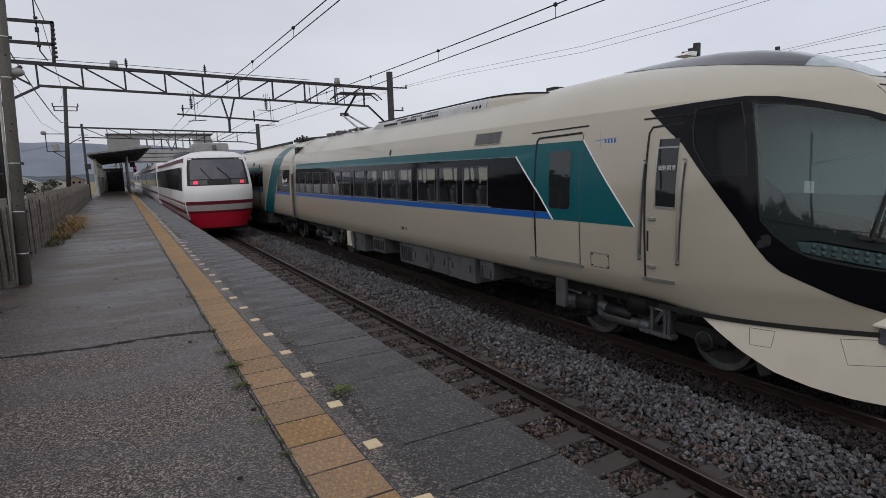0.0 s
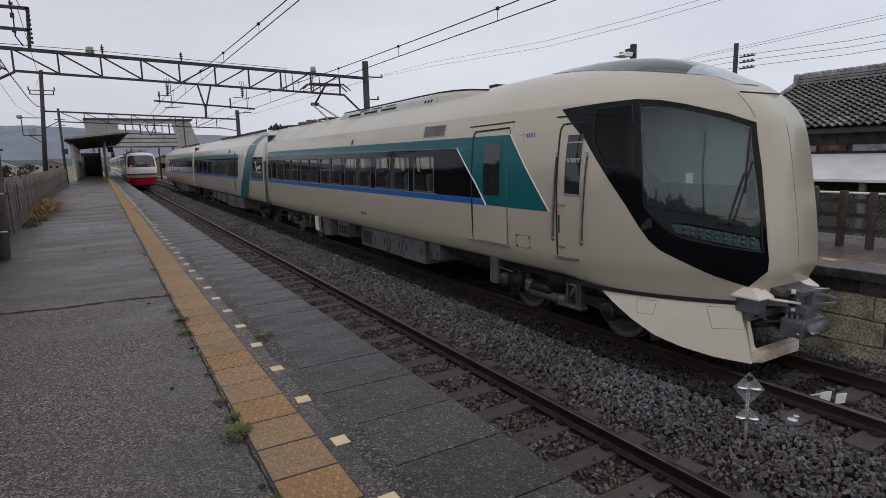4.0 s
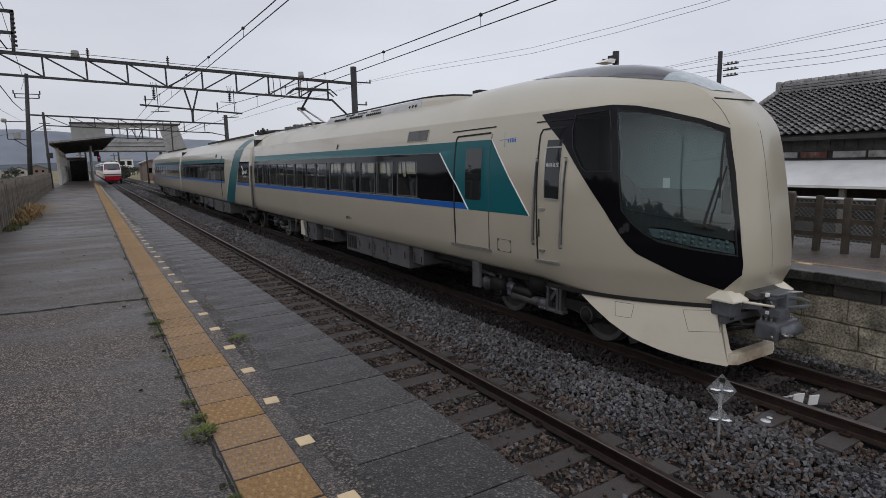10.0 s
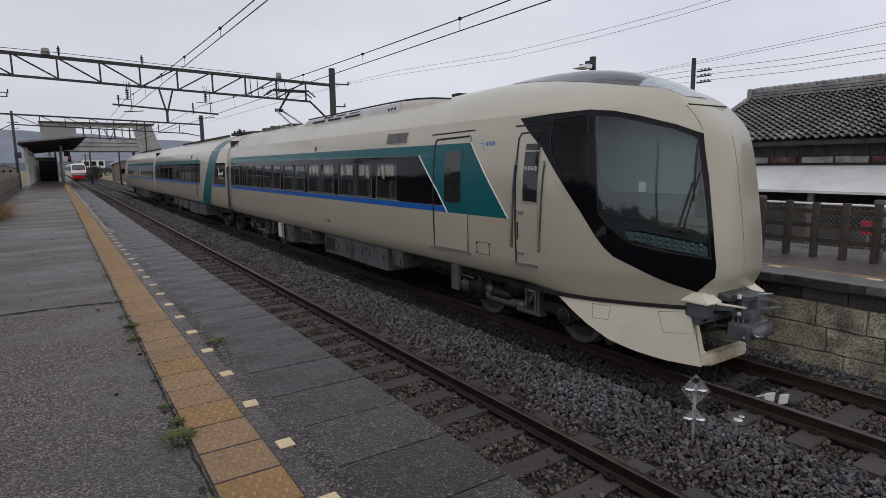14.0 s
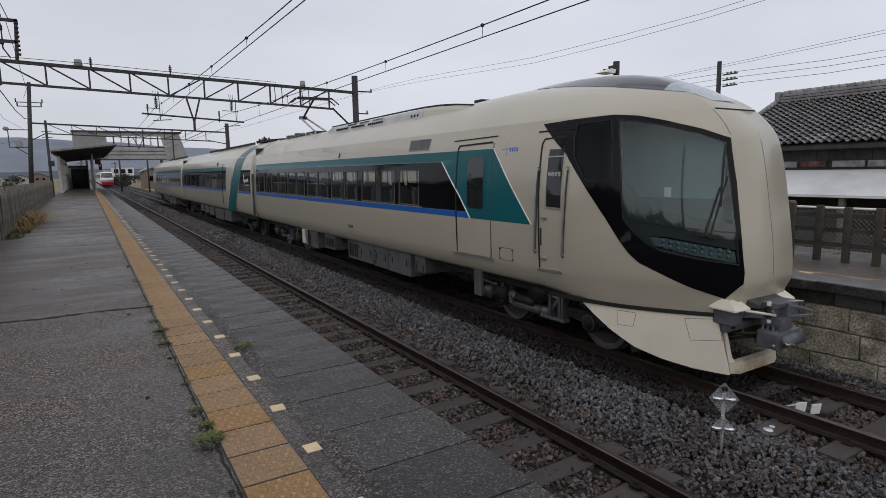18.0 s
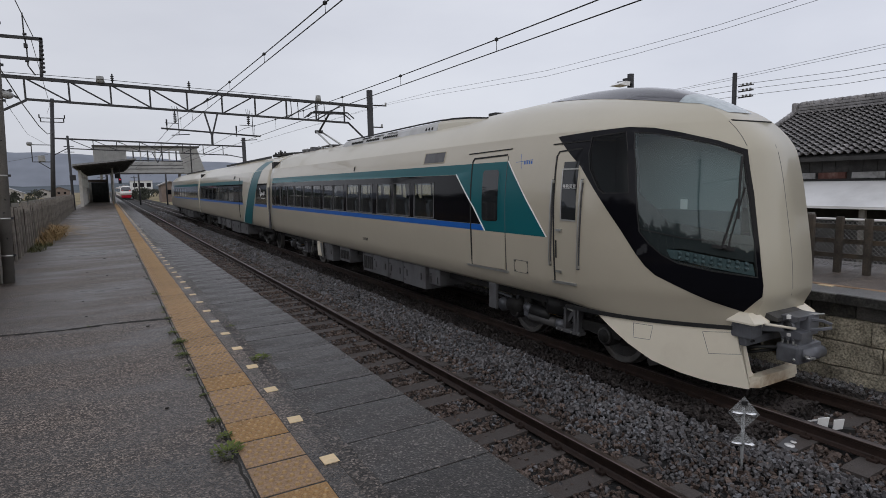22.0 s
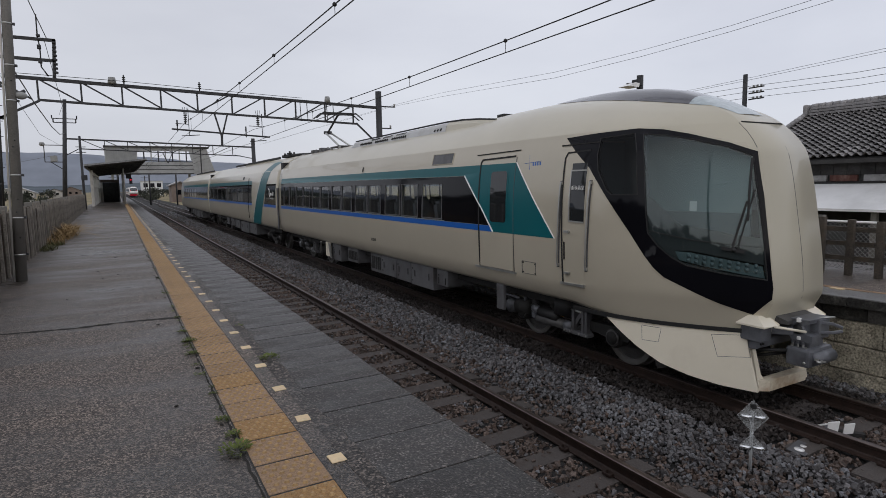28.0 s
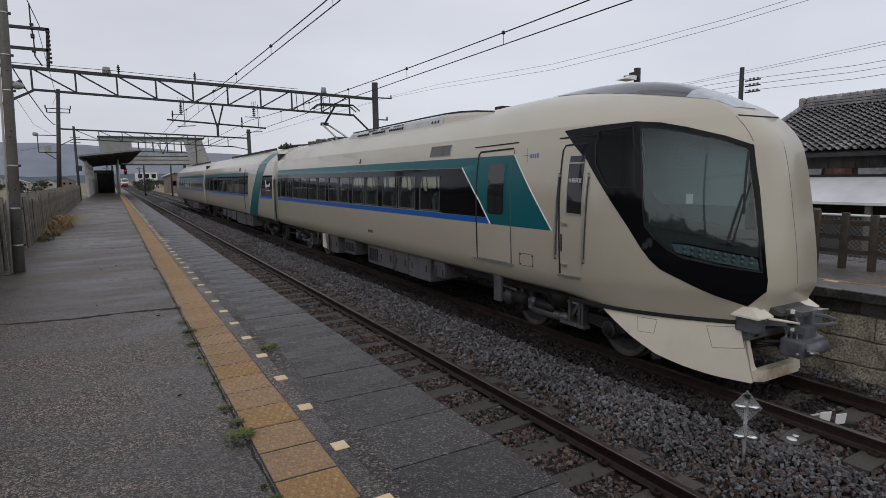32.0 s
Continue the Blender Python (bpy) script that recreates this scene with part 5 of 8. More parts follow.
    roof_patch("roof_glass", [(1.02, 0.43, 0.7), (1.3, 0.47, 0.9), (1.7, 0.49, 1.0), (2.2, 0.46, 1.0), (2.8, 0.38, 0.8), (3.4, 0.27, 0.5), (4.0, 0.12, 0.1)], 0.1, M["dome"], "smoked grey roof glass above the cab")
    roof_patch("roof_lamp_lens", [(0.45, 0.24, 0.05), (0.6, 0.32, 0.3), (0.75, 0.37, 0.5), (0.9, 0.41, 0.65), (1.02, 0.43, 0.7)], 0.1, M["lens"], "pale frosted lamp lens on the roof front")
    # ---- plough skirt and its hatches
    for sg in (-1, 1):
        outline = [(1.56, 0.85), (0.02, 0.875), (-0.03, 0.6), (-0.12, 0.14), (0.2, 0.185), (0.5, 0.258), (0.8, 0.36), (1.1, 0.53), (1.35, 0.7)]
        bm = flat_patch(outline, (), 0.1)
        for v in bm.verts:
            y, z = v.co.y, v.co.z
            v.co = Vector((FAR_C + sg * (half_width(y, 0.95) * (1.025 - 0.09 * (z - 0.2)) - 0.02), y, z))
        bmesh.ops.solidify(bm, geom=bm.faces[:], thickness=0.03)
        sk = part("plough_skirt", bm, M["skirt"], root, "pale cream plough skirt", smooth=False)
        if sg < 0:
            for poly in ([(1.05, 0.8), (0.82, 0.795), (0.84, 0.615), (1.03, 0.615), (1.05, 0.8)], [(0.31, 0.79), (0.0, 0.815), (-0.045, 0.555), (0.24, 0.53), (0.31, 0.79)]):
                bm, q = bmesh.new(), []
                for (a, b), (c, d) in zip(poly, poly[1:]):
                    for k in range(4):
                        y, z = a + (c - a) * k / 4, b + (d - b) * k / 4
                        q.append((FAR_C - half_width(y, 0.95) * (1.025 - 0.09 * (z - 0.2)) - 0.009, y, z))
                tube(bm, q + q[:1], 0.005, Vector((-1, -0.3, 0)))
                part("hatch_outline", bm, M["under_grey"], sk)
        bm = bmesh.new()
        tube(bm, [(FAR_C + sg * (half_width(y, 0.86) - 0.01), y, 0.865) for y in [2.1 - 2.1 * k / 16 for k in range(17)]], 0.05, Vector((sg, -0.3, 0)))
        part("skirt_joint", bm, M["rubber"], root)
    lip_w = half_width(-0.1, 0.95) * 0.965
    bm = bmesh.new()
    prism(bm, [(FAR_C - lip_w + 0.03, -0.1), (FAR_C - lip_w + 0.13, -0.17), (FAR_C + lip_w - 0.13, -0.17), (FAR_C + lip_w - 0.03, -0.1), (FAR_C + lip_w, -0.05), (FAR_C - lip_w, -0.05)], "z", 0.14, 0.275)
    part("skirt_lip", bm, M["skirt_lip"], root, "rust-stained cream lip of the skirt")
    for sg in (-1, 1):
        bm = bmesh.new()
        prism(bm, [(FAR_C + sg * (lip_w - 0.01), 0.22), (FAR_C + sg * (lip_w - 0.15), 0.26), (FAR_C + sg * (lip_w - 0.09), 0.33), (FAR_C + sg * (lip_w - 0.02), 0.87), (FAR_C + sg * (lip_w + 0.02), 0.87)], "y", -0.105, -0.05)
        for v in bm.verts:
            v.co.y += 0.12 * (v.co.z - 0.2) / 0.67
        part("skirt_cheek", bm, M["skirt"], root)
    # added dark plate, stands in for the shade behind the skirt
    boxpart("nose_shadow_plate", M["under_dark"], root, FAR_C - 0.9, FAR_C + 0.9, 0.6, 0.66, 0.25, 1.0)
    # coupler: head with its horn and pocket, link arms, electric head below
    cp = M["coupler"]
    coup = rodpart("coupler_shank", cp, root, (FAR_C, -0.3, 0.88), (FAR_C, 0.6, 0.88), 0.1, 14, label="grey automatic coupler")
    bm = bmesh.new()
    prism(bm, [(-0.52, 0.77), (-0.3, 0.77), (-0.26, 0.82), (-0.26, 0.98), (-0.32, 1.03), (-0.47, 1.03), (-0.47, 0.98), (-0.4, 0.95), (-0.4, 0.87), (-0.52, 0.85)], "x", FAR_C - 0.2, FAR_C - 0.02)
    part("coupler_head", bm, cp, coup)
    boxpart("head_plate", cp, coup, FAR_C - 0.02, FAR_C + 0.2, -0.5, -0.3, 0.79, 1.02, 0.015)
    boxpart("top_plate", cp, coup, FAR_C - 0.21, FAR_C + 0.21, -0.49, -0.28, 1.015, 1.035, 0.006)
    bm = bmesh.new()
    tube(bm, [(FAR_C + 0.02, -0.46, 0.98), (FAR_C + 0.1, -0.58, 0.975), (FAR_C + 0.15, -0.66, 0.94), (FAR_C + 0.14, -0.665, 0.9), (FAR_C + 0.08, -0.6, 0.88), (FAR_C + 0.02, -0.48, 0.86)], 0.035, Vector((0, 0, 1)))
    bmesh.ops.bevel(bm, geom=bm.edges[:], offset=0.006, segments=1, affect="EDGES")
    part("guide_horn", bm, cp, coup, "grey open hook of the coupler")
    rodpart("coupler_pocket", M["rubber"], coup, (FAR_C - 0.205, -0.36, 0.91), (FAR_C - 0.19, -0.36, 0.91), 0.055, 14)
    rodpart("pocket_ring", cp, coup, (FAR_C - 0.2, -0.36, 0.91), (FAR_C - 0.17, -0.36, 0.91), 0.072, 14)
    box_e = boxpart("electric_coupler", cp, coup, FAR_C - 0.24, FAR_C + 0.26, -0.52, -0.25, 0.48, 0.7, 0.035, "grey electric coupler box")
    rodpart("coupler_flap", cp, box_e, (FAR_C - 0.16, -0.52, 0.585), (FAR_C + 0.22, -0.52, 0.585), 0.075, 20)
    rodpart("flap_hinge", M["steel"], box_e, (FAR_C - 0.19, -0.585, 0.575), (FAR_C - 0.13, -0.6, 0.56), 0.014, 8)
    barpart("flap_link", M["steel"], box_e, (FAR_C - 0.2, -0.56, 0.6), (FAR_C - 0.08, -0.62, 0.565), 0.014, 0.022)
    rodpart("flap_pivot", M["steel"], box_e, (FAR_C - 0.25, -0.47, 0.54), (FAR_C - 0.235, -0.47, 0.54), 0.018, 8)
    for y in (-0.46, -0.3):
        rodpart("bolt", M["steel"], box_e, (FAR_C - 0.2, y, 0.7), (FAR_C - 0.2, y, 0.715), 0.014, 6)
        rodpart("bolt", M["steel"], box_e, (FAR_C + 0.2, y, 0.7), (FAR_C + 0.2, y, 0.715), 0.014, 6)
    boxpart("neck_plate", cp, coup, FAR_C - 0.14, FAR_C + 0.14, -0.47, -0.28, 0.69, 0.79, 0.012)
    for dx, dy in ((-0.18, -0.3), (-0.18, -0.36), (-0.18, -0.42), (0.18, -0.42)):
        rodpart("bolt", M["steel"], coup, (FAR_C + dx, dy, 0.7), (FAR_C + dx, dy, 0.775), 0.013, 6)
        rodpart("bolt_nut", cp, coup, (FAR_C + dx, dy, 0.74), (FAR_C + dx, dy, 0.765), 0.022, 6)
    boxpart("white_clip", M["white"], coup, FAR_C - 0.24, FAR_C - 0.2, -0.4, -0.36, 1.0, 1.05, 0.008, "small white painted clip")
    boxpart("white_clip", M["white"], coup, FAR_C - 0.22, FAR_C - 0.18, -0.4, -0.36, 0.79, 0.83, 0.008)
    rodpart("release_bar", M["skirt"], coup, (FAR_C - 0.55, -0.3, 0.97), (FAR_C - 0.22, -0.46, 0.9), 0.016, 8, label="white release bar")
    rodpart("release_lever", M["steel"], coup, (FAR_C + 0.06, -0.46, 1.03), (FAR_C + 0.22, -0.54, 1.03), 0.012, 8)
    rodpart("air_pipe", M["rubber"], coup, (FAR_C - 0.3, -0.02, 0.92), (FAR_C - 0.19, -0.28, 0.95), 0.03, 12)
    rodpart("hose", M["rubber"], coup, (FAR_C - 0.4, 0.05, 0.6), (FAR_C - 0.22, -0.26, 0.64), 0.022, 8)
    rodpart("hose", M["rubber"], coup, (FAR_C - 0.34, 0.1, 0.5), (FAR_C - 0.1, -0.2, 0.58), 0.02, 8)
    boxpart("coupler_carrier", cp, coup, FAR_C - 0.58, FAR_C + 0.58, -0.1, 0.06, 0.66, 0.76, 0.02)
    for dx in (-0.48, -0.44, 0.46):
        rodpart("bolt", M["under_dark"], coup, (FAR_C + dx, -0.115, 0.71), (FAR_C + dx, -0.1, 0.71), 0.014, 6)
    bm = bmesh.new()
    prism(bm, [(0.1, 0.96), (-0.3, 0.96), (-0.3, 1.0), (-0.1, 1.06), (0.1, 1.06)], "x", FAR_C - 0.3, FAR_C + 0.3)
    part("coupler_hood", bm, M["bogie"], coup)
    barpart("side_arm", cp, coup, (FAR_C - 0.4, 0.1, 0.84), (FAR_C - 0.18, -0.3, 0.88), 0.07, 0.09)
    barpart("side_arm", cp, coup, (FAR_C + 0.4, 0.1, 0.84), (FAR_C + 0.18, -0.3, 0.88), 0.07, 0.09)
    for sg in (-1, 1):
        x = FAR_C + (0.45 if sg > 0 else -0.525)
        bm = bmesh.new()
        prism(bm, [(x - 0.15, 0.95), (x + 0.15, 0.95), (x + 0.15, 0.97), (x + 0.09, 1.065), (x - 0.09, 1.065), (x - 0.15, 0.97)], "y", -0.25, 0.1)
        for v in bm.verts:
            if v.co.y < -0.24 and v.co.z > 1.0:
                v.co.y += 0.12
        part("buffer_cover", bm, M["skirt"], root, "cream wedge-shaped cover beside the coupler")
        boxpart("buffer_bracket", cp, root, x - 0.11, x + 0.11, -0.19, 0.3, 0.77, 0.95, 0.02)
    # ---- roof gear of the lead car
    def fairing(name, stations, material, label=""):
        bm, rings = bmesh.new(), []
        for y, top in stations:
            rings.append([bm.verts.new((FAR_C + x, y, z)) for x, z in ((-0.7, 3.66), (-0.63, top - 0.08), (-0.58, top - 0.02), (-0.5, top), (0.5, top), (0.58, top - 0.02), (0.63, top - 0.08), (0.7, 3.66))])
        for a, b in zip(rings, rings[1:]):
            for k in range(7):
                bm.faces.new((a[k], a[k + 1], b[k + 1], b[k]))
        bm.faces.new(rings[0]), bm.faces.new(rings[-1])
        return part(name, bm, material, root, label)

    fairing("fairing_front", [(4.6, 3.74), (5.2, 3.86), (5.8, 3.925), (6.4, 3.965), (6.94, 3.985)], M["cream"], "cream front of the roof fairing")
    ac = fairing("roof_fairing", [(6.96, 3.982), (12.6, 3.96), (12.9, 3.86)], M["silver"], "silver-grey air conditioner cover with slots")
    bm = bmesh.new()
    tube(bm, [(FAR_C - 0.54, y, z) for y, z in ((5.2, 3.86), (5.8, 3.93), (6.4, 3.975), (7.0, 3.995), (7.9, 3.998), (12.6, 3.975))], 0.03, Vector((0, 0, 1)))
    part("fairing_rim", bm, M["rubber"], ac, "dark rim along the fairing's top")
    slot = None
    for z0, z1, y_from, groups, step in ((3.93, 3.9, 9.0, 3, 0.82), (3.86, 3.82, 8.95, 3, 1.1)):
        for grp in range(groups):
            for k in range(8):
                y = y_from + grp * step + (0.075 if z0 > 3.9 else 0.11) * k
                if slot is None:
                    bm = bmesh.new()
                    bar(bm, (0, 0, 0), (-0.03, 0.02, -0.05), 0.012, 0.035)
                    slot = part("fairing_slot", bm, M["rubber"], ac)
                    slot.matrix_basis = pose(FAR_C - (0.595 if z0 > 3.9 else 0.645), y, z0)
                else:
                    again("fairing_slot", slot.data, ac, pose(FAR_C - (0.595 if z0 > 3.9 else 0.645), y, z0))
    for k in range(3):
        again("fairing_slot", slot.data, ac, pose(FAR_C - 0.645, 7.15 + 0.14 * k, 3.86))
    boxpart("roof_box", M["rubber"], root, FAR_C - 0.15, FAR_C + 0.1, 5.5, 5.75, 3.9, 4.02, 0.015, "small black aerial box")
    panto = boxpart("pantograph_base", M["under_grey"], root, FAR_C - 0.3, FAR_C + 0.3, 14.8, 15.8, 3.98, 4.02, 0.01, "raised grey single-arm pantograph")
    for x in (-0.28, 0.28):
        for y in (14.85, 15.75):
            rodpart("insulator", M["porcelain"], panto, (FAR_C + x, y, 3.85), (FAR_C + x, y, 3.99), 0.05, 10)
    for x in (-0.2, 0.2):
        rodpart("lower_arm", M["steel"], panto, (FAR_C + x, 15.2, 4.05), (FAR_C + x * 0.5, 16.9, 4.62), 0.032, 8)
    rodpart("upper_arm", M["gantry"], panto, (FAR_C, 16.9, 4.62), (FAR_C, 15.7, 5.14), 0.035, 8)
    rodpart("arm_joint", M["gantry"], panto, (FAR_C - 0.14, 16.9, 4.62), (FAR_C + 0.14, 16.9, 4.62), 0.06, 10)
    for y in (15.5, 15.85):
        rodpart("collector_bow", M["gantry"], panto, (FAR_C - 0.6, y, 5.17), (FAR_C + 0.6, y, 5.17), 0.028, 8)
    for x in (-0.6, 0.6):
        for y in (15.5, 15.85):
            rodpart("bow_horn", M["gantry"], panto, (FAR_C + x, y, 5.17), (FAR_C + x * 1.4, y, 4.98), 0.022, 8)
    for x in (-0.3, 0.3):
        rodpart("bow_frame", M["gantry"], panto, (FAR_C + x, 15.5, 5.15), (FAR_C + x, 15.85, 5.15), 0.018, 6)
        rodpart("bow_stay", M["gantry"], panto, (FAR_C, 15.7, 5.12), (FAR_C + x, 15.68, 5.15), 0.016, 6)
    for y, hgt in ((16.3, 0.1), (16.7, 0.18), (17.2, 0.1), (17.7, 0.14)):
        gear = boxpart("roof_equipment", M["under_grey"], root, FAR_C - 0.35, FAR_C + 0.05, y, y + 0.26, 3.86, 3.95 + hgt * 0.6, 0.02)
        rodpart("gear_insulator", M["porcelain"], gear, (FAR_C - 0.1, y + 0.36, 3.86), (FAR_C - 0.1, y + 0.36, 4.08), 0.035, 8)
    head = boxpart("cable_head", M["rubber"], root, FAR_C - 0.25, FAR_C + 0.3, 21.5, 22.9, 3.98, 4.1, 0.02, "black high-tension cable head on the roof end")
    for k in range(7):
        y = 21.45 + 0.21 * k
        rodpart("head_insulator", M["rubber"], head, (FAR_C - 0.24 + 0.12 * (k % 4), y, 4.04), (FAR_C - 0.24 + 0.12 * (k % 4), y + 0.05, 4.2 - 0.05 * (k % 3)), 0.045, 8)
    rodpart("head_cable", M["rubber"], head, (FAR_C - 0.2, 21.5, 4.06), (FAR_C - 0.2, 19.3, 3.98), 0.035, 8)
    rodpart("head_cable", M["rubber"], head, (FAR_C - 0.2, 19.3, 3.98), (FAR_C - 0.2, 18.0, 3.93), 0.035, 8)
    barpart("end_post", M["under_grey"], root, (FAR_C - 1.455, 18.99, 1.0), (FAR_C - 1.445, 18.97, 2.62), 0.06, 0.07, "pale grey upright at the car's end")
    # ---- trailing cars
    for n, (y0, y1) in enumerate(CARS[1:]):
        wins = [(y0 + 7.2 + 1.72 * k, y0 + 8.75 + 1.72 * k) for k in range(7 if n == 0 else 5)]
        if n == 0:
            wins = [(26.4 + 1.72 * k, 27.95 + 1.72 * k) for k in range(7)]
        plain_shell(root, y0, y1, wins)
        e0, e1 = y0 + 0.25, y1 - 0.25
        if n == 0:
            bands(root, [(24.2, 1.935), (e1, 1.935), (e1, 2.785), (24.2, 2.785)], [(24.2, 2.79), (e1, 2.79), (e1, 2.965), (24.2, 2.965)], [(24.2, 1.83), (e1, 1.83), (e1, 1.93), (24.2, 1.93)], wins, False)
            skin("teal_slash", M["teal"], root, [(24.15, 1.02), (22.55, 1.0), (21.3, 2.5), (20.7, 3.3), (22.0, 3.3), (22.7, 2.5)], 0.008, plain=True, label="broad teal slash across the side")
            skin("teal_slash", M["teal"], root, [(20.7, 3.3), (22.0, 3.3), (21.9, 3.78), (20.6, 3.78)], 0.008, plain=True)
            skin("window_band", M["black_gloss"], root, [(e0, 1.935), (21.55, 1.935), (21.1, 2.785), (e0, 2.785)], 0.004, plain=True)
            skin("blue_stripe", M["blue"], root, [(e0, 1.83), (21.7, 1.83), (21.62, 1.93), (e0, 1.93)], 0.006, plain=True)
            mark = seam("emblem", M["white"], root, [(20.62, 2.6), (20.5, 2.5), (20.52, 2.38), (20.4, 2.26)], 0.022, 0.009, plain=True)
            for k, (hi, lo) in enumerate(((2.43, 2.3), (2.4, 2.32), (2.42, 2.3), (2.46, 2.32))):
                seam("emblem_bar", M["white"], mark, [(20.3 - 0.16 * k, lo), (20.3 - 0.16 * k, hi)], 0.028, 0.009, plain=True)
            seam("emblem_bar", M["white"], mark, [(20.35, 2.18), (19.8, 2.18)], 0.015, 0.009, plain=True)
            seam("white_line", M["white"], root, [(24.2, 1.02), (22.75, 2.5), (22.05, 3.3)], 0.02, 0.008, plain=True)
            seam("door_gap", M["rubber"], root, [(25.0, 1.2), (25.0, 3.1)], 0.03, 0.004, plain=True)
            skin("destination_panel", M["rubber"], root, rect(26.2, 26.6, 3.05, 3.2), 0.006, plain=True)
        else:
            bands(root, [(e0, 1.935), (e1 - 2.5, 1.935), (e1 - 2.5, 2.785), (e0, 2.785)], [(e0, 2.79), (e1 - 2.5, 2.79), (e1 - 2.5, 2.965), (e0, 2.965)], [(e0, 1.83), (e1 - 2.5, 1.83), (e1 - 2.5, 1.93), (e0, 1.93)], wins, False)
        window_panes(root, wins)
        seats(root, y0 + 6.5, y1 - 1.0)
        boxpart("roof_fairing", M["cream"], root, FAR_C - 0.5, FAR_C + 0.5, y0 + 5, y0 + 11, 3.8, 4.0, 0.06)
        boxpart("roof_rail", M["rubber"], root, FAR_C - 0.5, FAR_C - 0.46, y0 + 3, y0 + 14, 3.9, 4.0)
    # gangway bellows between the cars
    for (a0, a1), (b0, b1) in zip(CARS, CARS[1:]):
        boxpart("gangway", M["rubber"], root, FAR_C - 1.2, FAR_C + 1.2, a1 - 0.05, b0 + 0.05, 0.9, 3.6)
        boxpart("gap_rail", M["steel"], root, FAR_C - 1.41, FAR_C - 1.38, a1 + 0.1, a1 + 0.14, 1.0, 2.7)
    for n, (y0, y1) in enumerate(CARS):
        bogie(root, 2.8 if n == 0 else y0 + 2.9, n == 0)
        bogie(root, y1 - 2.7, n == 0)
        boxpart("underframe", M["under_dark"], root, FAR_C - 1.0, FAR_C + 1.0, y0 + 1.2, y1 - 0.3, 0.72, 0.9)
    under_boxes(root, 0, [(5.96, 0.44, 0.57, 0.12, False), (6.57, 1.05, 0.41, 0.12, False), (7.65, 0.75, 0.42, 0.12, False), (8.43, 0.88, 0.43, 0.12, False), (9.36, 0.7, 0.42, 0.14, True), (10.95, 0.8, 0.5, 0.12, True), (12.36, 0.75, 0.4, 0.12, False)])
    boxpart("white_panel", M["skirt"], root, FAR_C - 1.27, FAR_C - 1.2, 13.35, 13.72, 0.46, 0.9, 0.01, "small white panel under the floor")
    # unseen far-side boxes, added to keep light out under the floor
    for a, b, zb in ((5.4, 6.9, 0.5), (7.1, 9.9, 0.45), (10.3, 12.2, 0.5)):
        boxpart("equipment_box", M["under_dark"], root, FAR_C + 0.1, FAR_C + 1.25, a, b, zb, 0.9, 0.015)
    boxpart("bracket_box", M["under_grey"], root, FAR_C - 1.3, FAR_C - 1.24, 3.93, 4.14, 0.48, 0.92, 0.012)
    barpart("step_bracket", M["steel"], root, (FAR_C - 1.3, 14.2, 0.5), (FAR_C - 1.35, 13.9, 0.9), 0.05, 0.03)
    barpart("step_bracket", M["steel"], root, (FAR_C - 1.3, 13.1, 0.45), (FAR_C - 1.35, 13.1, 0.9), 0.12, 0.03)
    for n in (1, 2):
        y0 = CARS[n][0]
        under_boxes(root, y0, [(5.2, 1.6, 0.4, 0.12, False), (7.0, 2.2, 0.35, 0.12, False), (9.6, 1.4, 0.45, 0.12, False), (11.4, 1.2, 0.5, 0.15, False), (13.0, 1.0, 0.5, 0.15, False)])
    return root


express()


# ---- the departing train ----
TAIL = [(0.45, 0.22, 1.12), (0.8, 0.1, 1.22), (1.1, 0.0, 1.3), (1.2, -0.03, 1.33), (1.45, -0.06, 1.36), (1.6, -0.1, 1.37), (1.95, -0.12, 1.38), (2.22, -0.06, 1.38), (2.28, -0.02, 1.38), (2.6, 0.08, 1.36), (3.0, 0.22, 1.32), (3.4, 0.4, 1.24), (3.55, 0.52, 1.12), (3.66, 0.7, 0.9), (3.72, 0.95, 0.5), (3.74, 1.2, 0.1)]


def tail_row(z, f, w, inset=0.0, k0=0.0, k1=1.0, n=18):
    """Points of the tail's outline at one height, round its two corners."""
    r = min(0.45, w * 0.6)
    pts = []
    for k in range(n + 1):
        a = math.pi * k / n
        x = -math.cos(a)
        bow = (1 - abs(x) ** 3.2)
        pts.append((x * w, f + 0.42 * (1 - bow) - inset, z))
    return pts


